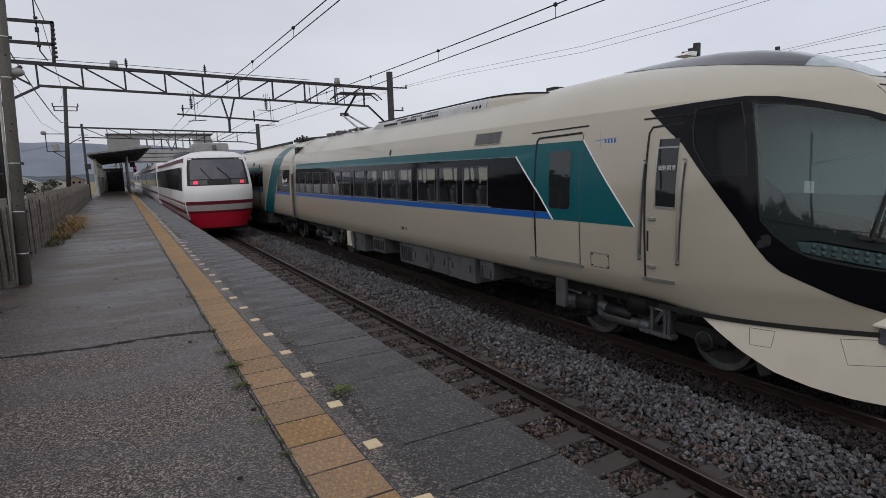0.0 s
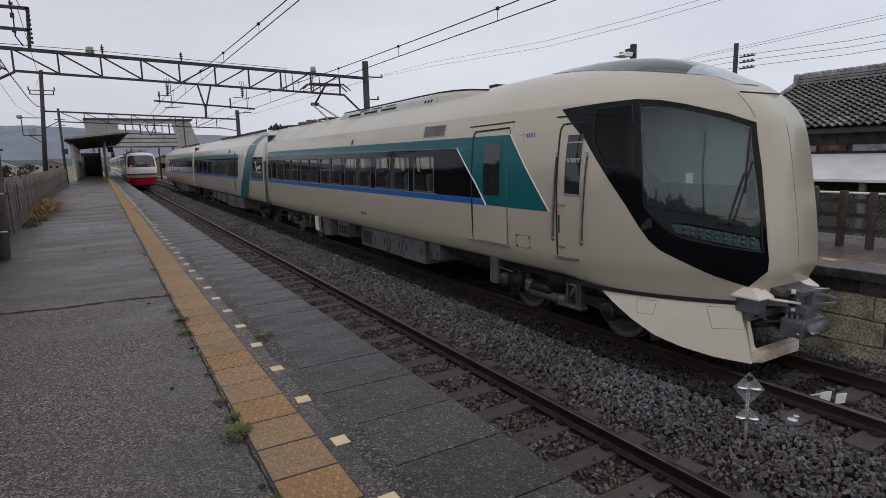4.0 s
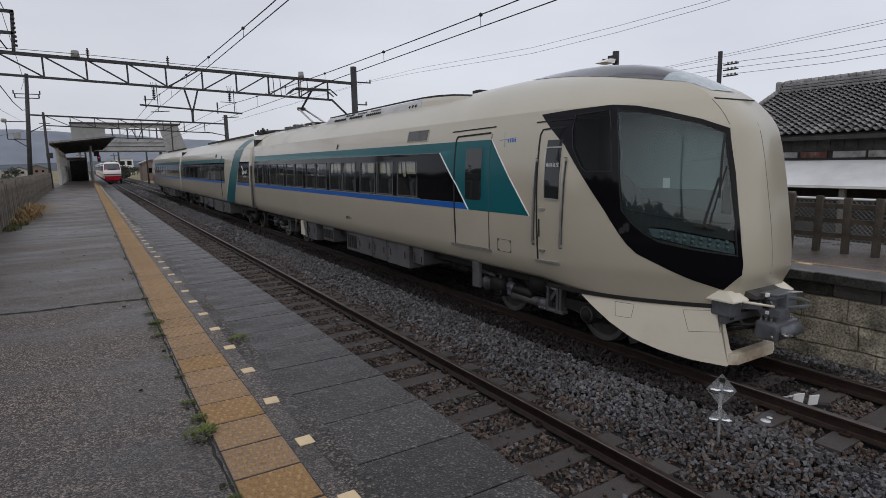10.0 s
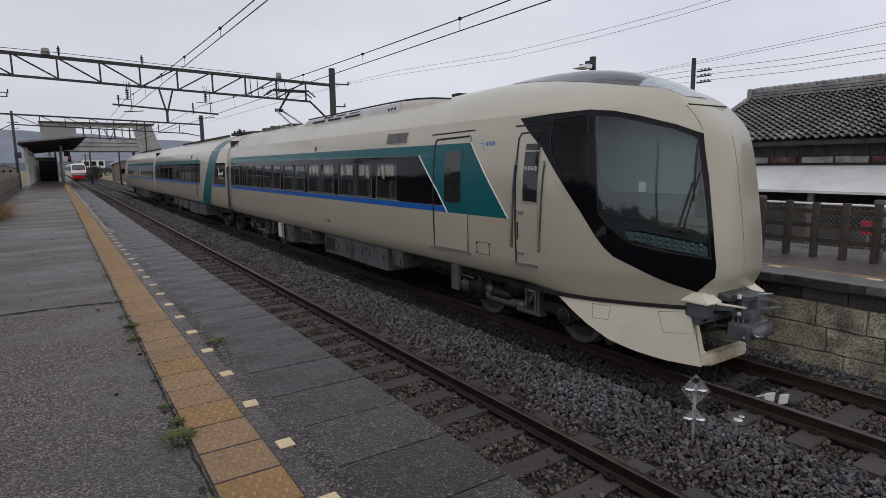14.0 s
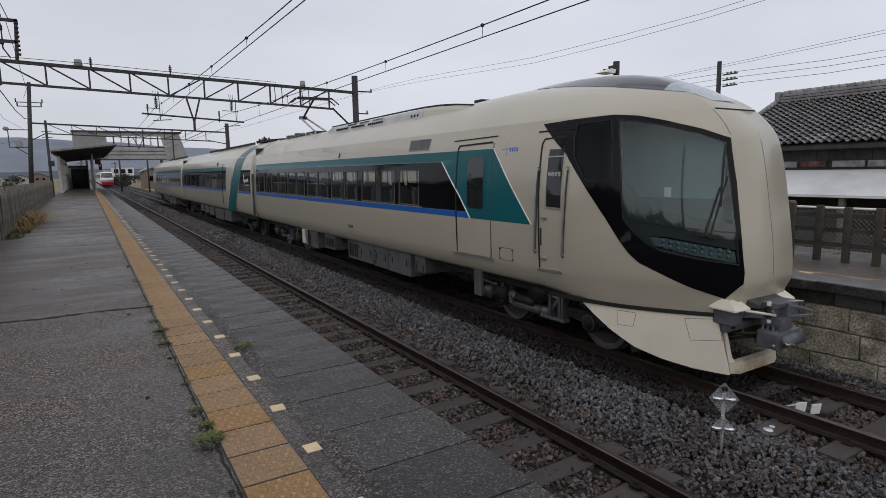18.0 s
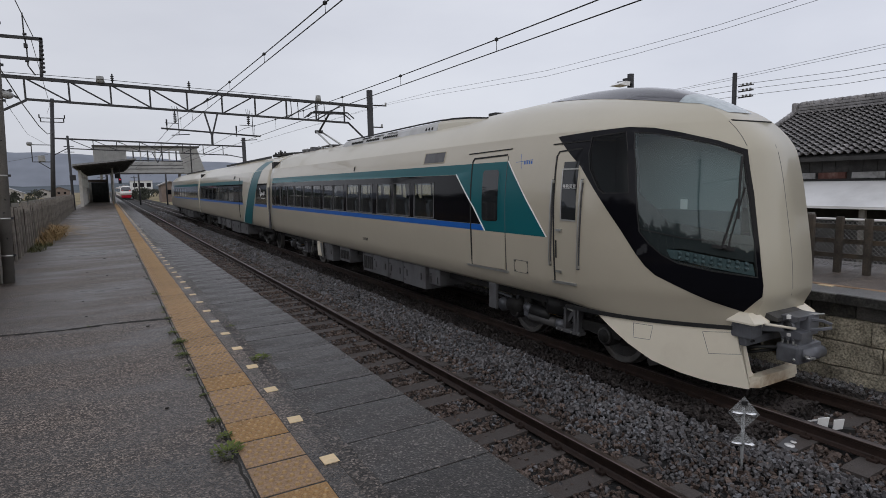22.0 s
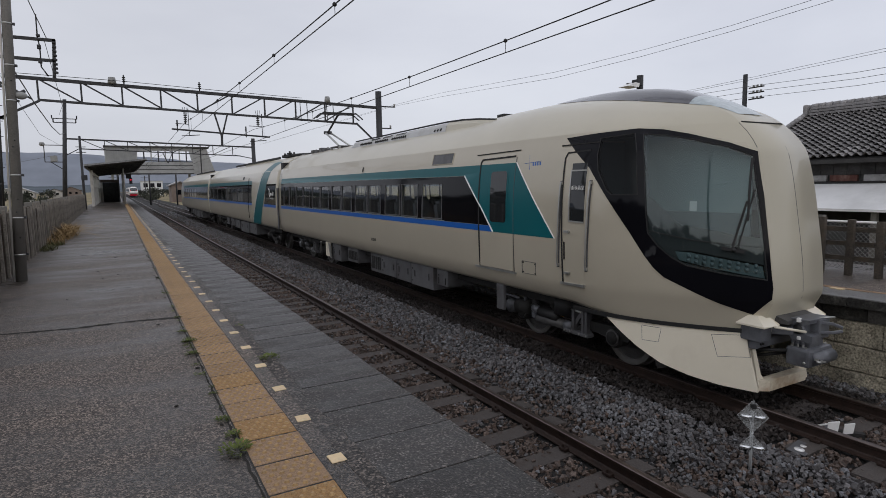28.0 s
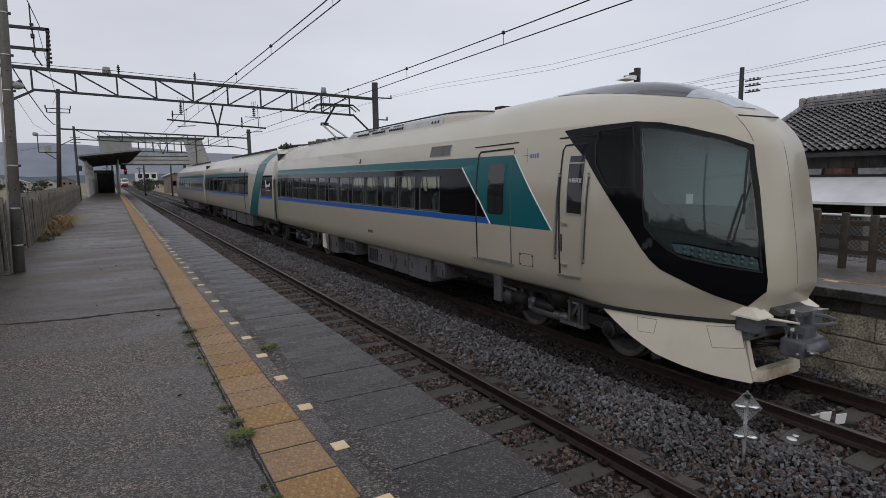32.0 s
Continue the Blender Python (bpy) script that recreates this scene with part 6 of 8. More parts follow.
def red_train():
    root = thing("limited_express_train", "white train with red bands and lit red tail lamps, leaving", "train")
    rows = [tail_row(z, f, w) for z, f, w in TAIL]
    n = len(rows[0])
    verts, faces, slots = [], [], []
    for row in rows:
        verts += row
        verts += [(row[-1][0], 19.6, row[-1][2]), (row[0][0], 19.6, row[0][2])]
    m = n + 2
    for j in range(len(rows) - 1):
        zm = (TAIL[j][0] + TAIL[j + 1][0]) / 2
        slot = 1 if zm < 1.1 else 2 if zm < 1.2 else 3 if zm < 1.45 else 2 if zm < 1.55 else 0
        for i in range(m):
            k = (i + 1) % m
            faces.append((j * m + i, j * m + k, (j + 1) * m + k, (j + 1) * m + i))
            s = slot
            if n - 1 <= i or i < 1:
                s = 2 if zm < 0.8 else 0
            slots.append(s)
    faces.append(tuple((len(rows) - 1) * m + i for i in range(m)))
    slots.append(0)
    mesh("car_body", verts, faces, [M["white"], M["red"], M["dark_red"], M["grey_band"]], root, smooth=True, slots=slots)

    def at(u, z, off):
        f, w = 0, 1
        for (z0, f0, w0), (z1, f1, w1) in zip(TAIL, TAIL[1:]):
            if z0 <= z <= z1:
                t = (z - z0) / (z1 - z0)
                f, w = f0 + (f1 - f0) * t, w0 + (w1 - w0) * t
        return (u * w, f + 0.42 * abs(u) ** 3.2 - off, z)

    def face_patch(name, material, u0, u1, z0, z1, off, parent=root, label=""):
        vs, fs = [], []
        nu, nz = 12, 6
        for b in range(nz + 1):
            for a in range(nu + 1):
                vs.append(at(u0 + (u1 - u0) * a / nu, z0 + (z1 - z0) * b / nz, off))
        for b in range(nz):
            for a in range(nu):
                k = b * (nu + 1) + a
                fs.append((k, k + 1, k + nu + 2, k + nu + 1))
        return mesh(name, vs, fs, material, parent, label, smooth=True)

    rim = face_patch("rear_window", M["rubber"], -0.9, 0.9, 2.26, 3.42, 0.012, label="wide rear window in a black surround")
    face_patch("window_glass", M["dome"], -0.82, 0.82, 2.52, 3.34, 0.02, rim)
    face_patch("lamp_panel", M["under_grey"], -0.82, -0.35, 2.3, 2.48, 0.02, rim)
    face_patch("lamp_panel", M["under_grey"], 0.35, 0.82, 2.3, 2.48, 0.02, rim)
    for u in (-0.68, 0.68):
        face_patch("tail_lamp", M["tail"], u - 0.06, u + 0.06, 2.33, 2.44, 0.03, rim, "glowing red tail lamp")
    for a, b in ((-0.25, -0.52), (0.35, -0.02)):
        p, q = at(a, 2.5, 0.05), at(b, 3.0, 0.05)
        rodpart("wiper", M["rubber"], rim, p, q, 0.018, 6)
    for z0, z1, key in ((1.25, 1.4, "grey_band"), (1.1, 1.2, "dark_red"), (1.46, 1.55, "dark_red")):
        boxpart("side_band", M[key], root, -1.386, 1.386, 0.7, 19.5, z0, z1)
    for z0, z1, key in ((0.62, 0.78, "dark_red"), (3.28, 3.42, "dark_red")):
        w = 1.386 if z0 < 1 else 1.3
        boxpart("side_band", M[key], root, -w, w, 0.9, 19.5, z0, z1)
    for sg in (-1, 1):
        boxpart("window_strip", M["black_gloss"], root, sg * 1.375, sg * 1.392, 1.0, 19.3, 2.05, 3.05, label="dark side windows")
        for k in range(9):
            boxpart("window_post", M["under_grey"], root, sg * 1.376, sg * 1.398, 2.0 + 1.9 * k, 2.05 + 1.9 * k, 2.05, 3.05)
    boxpart("roof_cowl", M["porcelain"], root, -0.75, 0.75, 1.6, 3.2, 3.7, 4.1, 0.12, "pale grey roof cowl")
    rodpart("roof_horn", M["under_grey"], root, (0.1, 1.35, 3.7), (0.1, 1.35, 4.0), 0.09, 10)
    boxpart("air_conditioner", M["under_grey"], root, -0.8, 0.8, 7, 12, 3.7, 3.95, 0.06)
    boxpart("underframe", M["under_dark"], root, -1.1, 1.1, 0.6, 19.4, 0.32, 0.7)
    for car in range(1, 5):
        y0 = 20.0 * car
        boxpart("car_body", M["white"], root, -1.38, 1.38, y0, y0 + 19.6, 0.6, 3.72, 0.18)
        for z0, z1, key in ((0.7, 0.85, "dark_red"), (1.46, 1.62, "dark_red"), (3.2, 3.34, "dark_red")):
            boxpart("side_band", M[key], root, -1.386, 1.386, y0 + 0.2, y0 + 19.4, z0, z1)
        for sg in (-1, 1):
            boxpart("window_strip", M["black_gloss"], root, sg * 1.375, sg * 1.392, y0 + 0.8, y0 + 18.8, 2.05, 3.05)
        boxpart("air_conditioner", M["under_grey"], root, -0.8, 0.8, y0 + 6, y0 + 13, 3.7, 3.98, 0.06)
        boxpart("underframe", M["under_dark"], root, -1.1, 1.1, y0 + 0.2, y0 + 19.4, 0.32, 0.7)
        boxpart("gangway", M["rubber"], root, -0.9, 0.9, y0 - 0.42, y0 + 0.02, 0.8, 3.5)
    for y in (2.6, 4.7, 15.4, 17.5, 22.6, 24.7, 35.4, 37.5):
        for sx in (-1, 1):
            rodpart("wheel", M["under_dark"], root, (sx * 0.53, y, 0.43), (sx * 0.6, y, 0.43), 0.43, 16)
    return root


RED = red_train()


# ---- platform fittings ----
def concrete_pole():
    root = thing("lighting_pole", "grey concrete pole with a white conduit, a lamp and steel bands", "pole")
    root.matrix_basis = pose(-7.75, 7.11, PLAT, 0, 1.9, 0)
    rodpart("shaft", M["concrete_pole"], root, (0, 0, -0.1), (0, 0, 7.2), 0.077, 18, 0.057)
    rodpart("conduit", M["shelter_wall"], root, (-0.094, -0.03, 0.0), (-0.073, -0.03, 7.0), 0.015, 8, label="pale plastic conduit")
    for z in (0.42, 1.0, 1.66, 2.8, 3.33, 3.95):
        r = 0.08 - 0.0027 * z
        rodpart("band", M["steel"], root, (0, 0, z), (0, 0, z + 0.022), r, 18)
        boxpart("band_clamp", M["gantry"], root, r - 0.01, r + 0.03, -0.02, 0.02, z - 0.005, z + 0.03)
    for z in (0.7, 1.3, 2.2, 3.1):
        rodpart("hole", M["rubber"], root, (0.02, -0.078 + 0.0027 * z, z), (0.02, -0.05, z), 0.011, 8)
    bm = bmesh.new()
    bmesh.ops.create_uvsphere(bm, u_segments=18, v_segments=10, radius=0.075, matrix=Matrix.Translation((0.12, 0.02, 2.9)) @ Matrix.Diagonal((1.15, 1, 0.8, 1)))
    lamp = part("lamp_globe", bm, M["porcelain"], root, "round grey lamp globe", smooth=True)
    rodpart("lamp_arm", M["gantry"], lamp, (0.05, 0.02, 2.9), (0.18, 0.02, 2.98), 0.025, 8)
    for z, s in ((1.1, 0.03), (2.1, 0.025)):
        rodpart("step_bolt", M["gantry"], root, (0, -0.09, z), (0, -0.14, z), 0.012, 6)


concrete_pole()


def picket_fence():
    root = tagged(new("picket_fence"), "weathered grey-brown board fence with pale battens along the platform's back", "fence", kind="structure")

    def line(y):
        return -8.02 - 0.0135 * (y - 6)

    bm = bmesh.new()
    prism(bm, [(-0.077, -0.1), (0.077, -0.1), (0.077, 1.08), (0.05, 1.1), (-0.05, 1.1), (-0.077, 1.08)], "x", -0.025, 0.025)
    first = part("picket", bm, M["fence_wood"], root)
    first.matrix_basis = pose(line(-2), -2, PLAT)
    y, k = -1.84, 1
    while y < 50.5 and k < 299:
        gap = 0.165 if y < 25 else 0.2
        y += gap
        again("picket", first.data, root, pose(line(y) + random.uniform(-0.012, 0.012), y, PLAT + random.uniform(-0.11, -0.01), random.uniform(-1.5, 1.5), random.uniform(-1.5, 1.5), random.uniform(-4, 4)))
        k += 1
    # the fence goes on behind the platform's near end
    bm = bmesh.new()
    for k in range(60):
        yk = -2.165 - 0.165 * k
        box(bm, line(yk) - 0.025, line(yk) + 0.025, yk - 0.077, yk + 0.077, PLAT - 0.1, PLAT + 1.07 + random.uniform(-0.03, 0.03))
    tagged(part("fence_planks", bm, M["fence_wood"], root), kind="stuff")
    bm = bmesh.new()
    box(bm, 0.03, 0.075, -0.028, 0.028, -0.05, 1.12, 0.006)
    batten = part("batten", bm, M["batten"], root)
    batten.matrix_basis = pose(line(-2), -2, PLAT)
    for k in range(1, 92):
        y = -2 + 0.57 * k
        again("batten", batten.data, root, pose(line(y) + random.uniform(-0.004, 0.01), y + random.uniform(-0.05, 0.05), PLAT + random.uniform(-0.05, 0.05), random.uniform(-1.5, 1.5)))
    for z in (0.3, 0.85):
        barpart("fence_rail", M["fence_wood"], root, (line(-12) - 0.05, -12, PLAT + z), (line(50.5) - 0.05, 50.5, PLAT + z), 0.06, 0.09)
    bm = bmesh.new()
    box(bm, -0.07, 0.07, -0.07, 0.07, -0.3, 1.16, 0.015)
    post = part("fence_post", bm, M["concrete_pole"], root)
    post.matrix_basis = pose(line(-1) - 0.12, -1, PLAT)
    for k in range(1, 26):
        again("fence_post", post.data, root, pose(line(-1 + 2 * k) - 0.12, -1 + 2 * k, PLAT))
    boxpart("fence_backing", M["fence_wood"], root, -8.75, -8.7, -12, 50.5, -0.4, PLAT + 0.55)


picket_fence()


def grass_tuft(name, label, material, at, count, length, spread, seed, lean=0.6, width=0.008):
    rng = random.Random(seed)
    verts, faces = [], []
    for _ in range(count):
        a, d = rng.uniform(0, 6.283), rng.uniform(0, 1) ** 0.7
        bx, by = d * spread[0] * math.cos(a), d * spread[1] * math.sin(a)
        ln = length * rng.uniform(0.45, 1.1)
        th, le = rng.uniform(0, 6.283), rng.uniform(0.5 * lean, lean)
        px, py, pz = bx, by, 0.0
        w = width * rng.uniform(0.6, 1.3)
        sx, sy = -math.sin(th) * w, math.cos(th) * w
        b = len(verts)
        segs = 3
        for k in range(segs + 1):
            t = k / segs
            q = (px + math.cos(th) * ln * le * t * t, py + math.sin(th) * ln * le * t * t, ln * t * (1 - 0.35 * le * t))
            ww = 1 - 0.85 * t
            verts += [(q[0] - sx * ww, q[1] - sy * ww, q[2]), (q[0] + sx * ww, q[1] + sy * ww, q[2])]
        for k in range(segs):
            faces.append((b + 2 * k, b + 2 * k + 1, b + 2 * k + 3, b + 2 * k + 2))
    ob = mesh(name, verts, faces, material)
    ob.matrix_basis = pose(*at)
    return tagged(ob, label, "plant")


def leaf_weed(name, label, at, count, size, seed):
    """A low weed of small toothed leaves."""
    rng = random.Random(seed)
    verts, faces = [], []
    for _ in range(count):
        th = rng.uniform(0, 6.283)
        r = size * rng.uniform(0.1, 1.0)
        up = rng.uniform(0.15, 0.6) * size
        ln, w = size * rng.uniform(0.25, 0.5), size * rng.uniform(0.07, 0.14)
        c, s = math.cos(th), math.sin(th)
        b = len(verts)
        for u, v, z in ((0, 0, 0), (0.45, 1, 0.12), (1, 0, -0.05), (0.45, -1, 0.12)):
            d = r + u * ln
            verts.append((c * d - s * v * w, s * d + c * v * w, up * (0.5 + 0.5 * u) + z * size * 0.4))
        faces.append((b, b + 1, b + 2, b + 3))
    ob = mesh(name, verts, faces, M["weed"])
    ob.matrix_basis = pose(*at)
    return tagged(ob, label, "plant")


for k, (y, s) in enumerate(((-0.9, 0.075), (-0.68, 0.045), (-0.42, 0.04), (0.1, 0.03), (1.2, 0.055), (1.65, 0.06), (2.1, 0.045), (2.84, 0.04), (4.6, 0.03), (-1.6, 0.03), (6.2, 0.03))):
    leaf_weed("weed", "small green weed in the joint beside the yellow tiles", (-5.87 + 0.02 * (k % 2), y, PLAT), int(60 + 500 * s), s, 20 + k)
rng_w = random.Random(31)
for k in range(16):
    leaf_weed("weed", "small green weed in the joint beside the yellow tiles", (-5.86 + rng_w.uniform(-0.03, 0.02), -1.7 + 0.33 * k + rng_w.uniform(-0.15, 0.15), PLAT), 34, rng_w.uniform(0.02, 0.045), 600 + k)
for k in range(26):
    leaf_weed("weed", "tiny green weed in the joint beside the yellow tiles", (-5.85 + rng_w.uniform(-0.03, 0.02), 3.2 + k * 0.9 + rng_w.uniform(-0.4, 0.4), PLAT), 26, rng_w.uniform(0.02, 0.05), 400 + k)
leaf_weed("weed", "small green weed beside a cream warning square", (-5.34, 0.72, PLAT), 70, 0.075, 50)
leaf_weed("weed", "small green weed in the slab joint", (-5.33, 2.05, PLAT), 30, 0.04, 51)
leaf_weed("weed", "small green weed in the asphalt crack", (-6.6, 2.92, PLAT), 24, 0.03, 52)
for k, (x, y, n, ln) in enumerate(((-7.9, 14.6, 70, 0.5), (-7.85, 16.2, 130, 0.75), (-7.8, 17.6, 170, 0.85), (-7.85, 19.4, 150, 0.7), (-7.95, 21.5, 110, 0.45))):
    grass_tuft("dry_grass_clump", "clump of brown bent dry grass by the fence", M["dry_grass"], (x, y, PLAT), n, ln, (0.28, 0.7), 70 + k, 2.6, 0.009)
    # a few long stalks lean out over the asphalt
    grass_tuft("dry_grass_stalks", "long straw stalks bent out from the fence", M["straw"], (x, y, PLAT), 16, ln * 1.15, (0.2, 0.6), 170 + k, 3.0, 0.011)
for k, (x, y) in enumerate(((-7.9, 14.2), (-7.95, 12.9))):
    grass_tuft("grass_clump", "low green grass at the foot of the fence", M["dull_grass"], (x, y, PLAT), 220, 0.13, (0.25, 0.7), 90 + k, 0.9, 0.008)


def crack_line(pts, w, seed):
    """A broken joint in the asphalt, filled with dark dirt."""
    rng = random.Random(seed)
    verts, faces = [], []
    path = []
    for (x0, y0), (x1, y1) in zip(pts, pts[1:]):
        n = max(2, int(math.hypot(x1 - x0, y1 - y0) / 0.05))
        for k in range(n):
            t = k / n
            path.append((x0 + (x1 - x0) * t + rng.uniform(-0.006, 0.006), y0 + (y1 - y0) * t + rng.uniform(-0.01, 0.01)))
    along_x = abs(pts[-1][0] - pts[0][0]) > abs(pts[-1][1] - pts[0][1])
    for x, y in path:
        ww = w * rng.uniform(0.35, 1.3)
        d = (0, ww) if along_x else (ww, 0)
        verts += [(x - d[0], y - d[1], PLAT + 0.002), (x + d[0], y + d[1], PLAT + 0.002)]
    for k in range(len(path) - 1):
        faces.append((2 * k, 2 * k + 1, 2 * k + 3, 2 * k + 2))
    ob = mesh("asphalt_crack", verts, faces, M["dirt"])
    return tagged(ob, "dark dirt-filled crack across the asphalt", "crack", kind="structure")


crack_line([(-8.6, 3.2), (-7.67, 3.05), (-6.78, 2.9), (-6.35, 2.93), (-5.84, 2.85)], 0.042, 1)
crack_line([(-8.6, 10.9), (-7.0, 10.75), (-5.84, 10.7)], 0.012, 2)
crack_line([(-8.6, 17.2), (-5.84, 17.0)], 0.014, 3)
crack_line([(-5.845, -6), (-5.845, 2), (-5.848, 12), (-5.85, 40)], 0.008, 4)
crack_line([(-8.6, -0.6), (-7.4, -0.7)], 0.006, 6)


def debris(seed):
    rng = random.Random(seed)
    for k in range(34):
        bm = bmesh.new()
        bmesh.ops.create_icosphere(bm, subdivisions=1, radius=1.0)
        s = rng.uniform(0.008, 0.02)
        for v in bm.verts:
            v.co = Vector((v.co.x * s * rng.uniform(0.8, 1.6), v.co.y * s, v.co.z * s * 0.35 + s * 0.3))
        side = rng.random() < 0.55
        x = (-5.88 if side else rng.uniform(-7.9, -5.9)) + rng.uniform(-0.03, 0.03)
        ob = part("dead_leaf", bm, M["dirt"])
        ob.matrix_basis = pose(x, rng.uniform(-2, 12), PLAT, 0, 0, rng.uniform(0, 360))
        tagged(ob, "dark dead leaf scrap lying on the asphalt", "leaf", "leaf scraps on the platform")


debris(8)


# ---- trackside markers ----
def diamond_marker():
    root = thing("stop_marker", "clear diamond-shaped stop marker on a short post in the ballast", "marker", (-1.24, -0.88, -0.16), rz=-48)
    rodpart("post", M["reflector"], root, (0, 0, -0.05), (0, 0, 0.62), 0.016, 8)
    bm = bmesh.new()
    prism(bm, [(0, 0.74), (0.135, 0.575), (0.0, 0.41), (-0.135, 0.575)], "y", -0.03, -0.022)
    up = part("plate", bm, M["clear"], root, "clear plastic diamond plate")
    bm = bmesh.new()
    prism(bm, [(0, 0.41), (0.115, 0.265), (-0.115, 0.265)], "y", -0.03, -0.022)
    low = part("plate", bm, M["clear"], root)
    for z, o in ((0.575, up), (0.275, low)):
        for s in (-1, 1):
            rodpart("reflector", M["mirror_film"], o, (s * 0.012, -0.045, z), (s * 0.1, -0.045, z), 0.021, 12, label="silver reflector roll")
    boxpart("clip", M["rubber"], root, -0.025, 0.025, -0.05, -0.02, 0.66, 0.7, 0.005)


diamond_marker()


def signal_plates():
    root = thing("balise_plate", "pair of white plates on a bracket between the rails", "marker", (0.3, -0.78, -0.17), rz=-52)
    for x, w in ((0.0, 0.1), (0.15, 0.09)):
        bm = bmesh.new()
        prism(bm, [(x, 0.02), (x + w, 0.05), (x + w + 0.015, 0.16), (x + 0.01, 0.135)], "y", -0.012, 0.012)
        part("plate", bm, M["white"], root)
    boxpart("bracket", M["under_dark"], root, -0.05, 0.36, 0.02, 0.09, -0.03, 0.04)
    barpart("stay", M["white"], root, (-0.1, 0.05, 0.06), (0.01, 0.0, 0.12), 0.012, 0.016)
    bm = bmesh.new()
    box(bm, -0.16, 0.16, -0.09, 0.09, 0, 0.012, 0.004)
    plate = part("painted_marker", bm, M["under_grey"])
    plate.matrix_basis = pose(-0.3, -0.84, -0.165, 4, 0, 10)
    tagged(plate, "grey plate with worn white paint by the rail", "marker")
    for k, (u, r) in enumerate(((-0.06, 0.05), (0.05, 0.03))):
        rodpart("paint_spot", M["white"], plate, (u, 0, 0.012), (u, 0, 0.016), r, 14)


signal_plates()


# ---- overhead line ----
def truss(root, y, xl, xr, zl_top, zr_top, depth, step, turn_x):
    def zt(x):
        return zl_top + (zr_top - zl_top) * (x - xl) / (xr - xl)

    barpart("top_chord", M["gantry"], root, (xl, y, zt(xl)), (xr, y, zt(xr)), 0.14, 0.16)
    barpart("bottom_chord", M["gantry"], root, (xl + step * 0.72, y, zt(xl) - depth), (xr - 1.5, y, zt(xr) - depth), 0.11, 0.11)
    x = xl + step * 0.72
    while x < xr - 1.4:
        barpart("upright", M["gantry"], root, (x, y, zt(x)), (x, y, zt(x) - depth), 0.08, 0.08)
        if x + step < xr - 1.4:
            if x < turn_x:
                barpart("diagonal", M["gantry"], root, (x, y, zt(x)), (x + step, y, zt(x) - depth), 0.07, 0.07)
            else:
                barpart("diagonal", M["gantry"], root, (x, y, zt(x) - depth), (x + step, y, zt(x)), 0.07, 0.07)
        x += step
    return zt


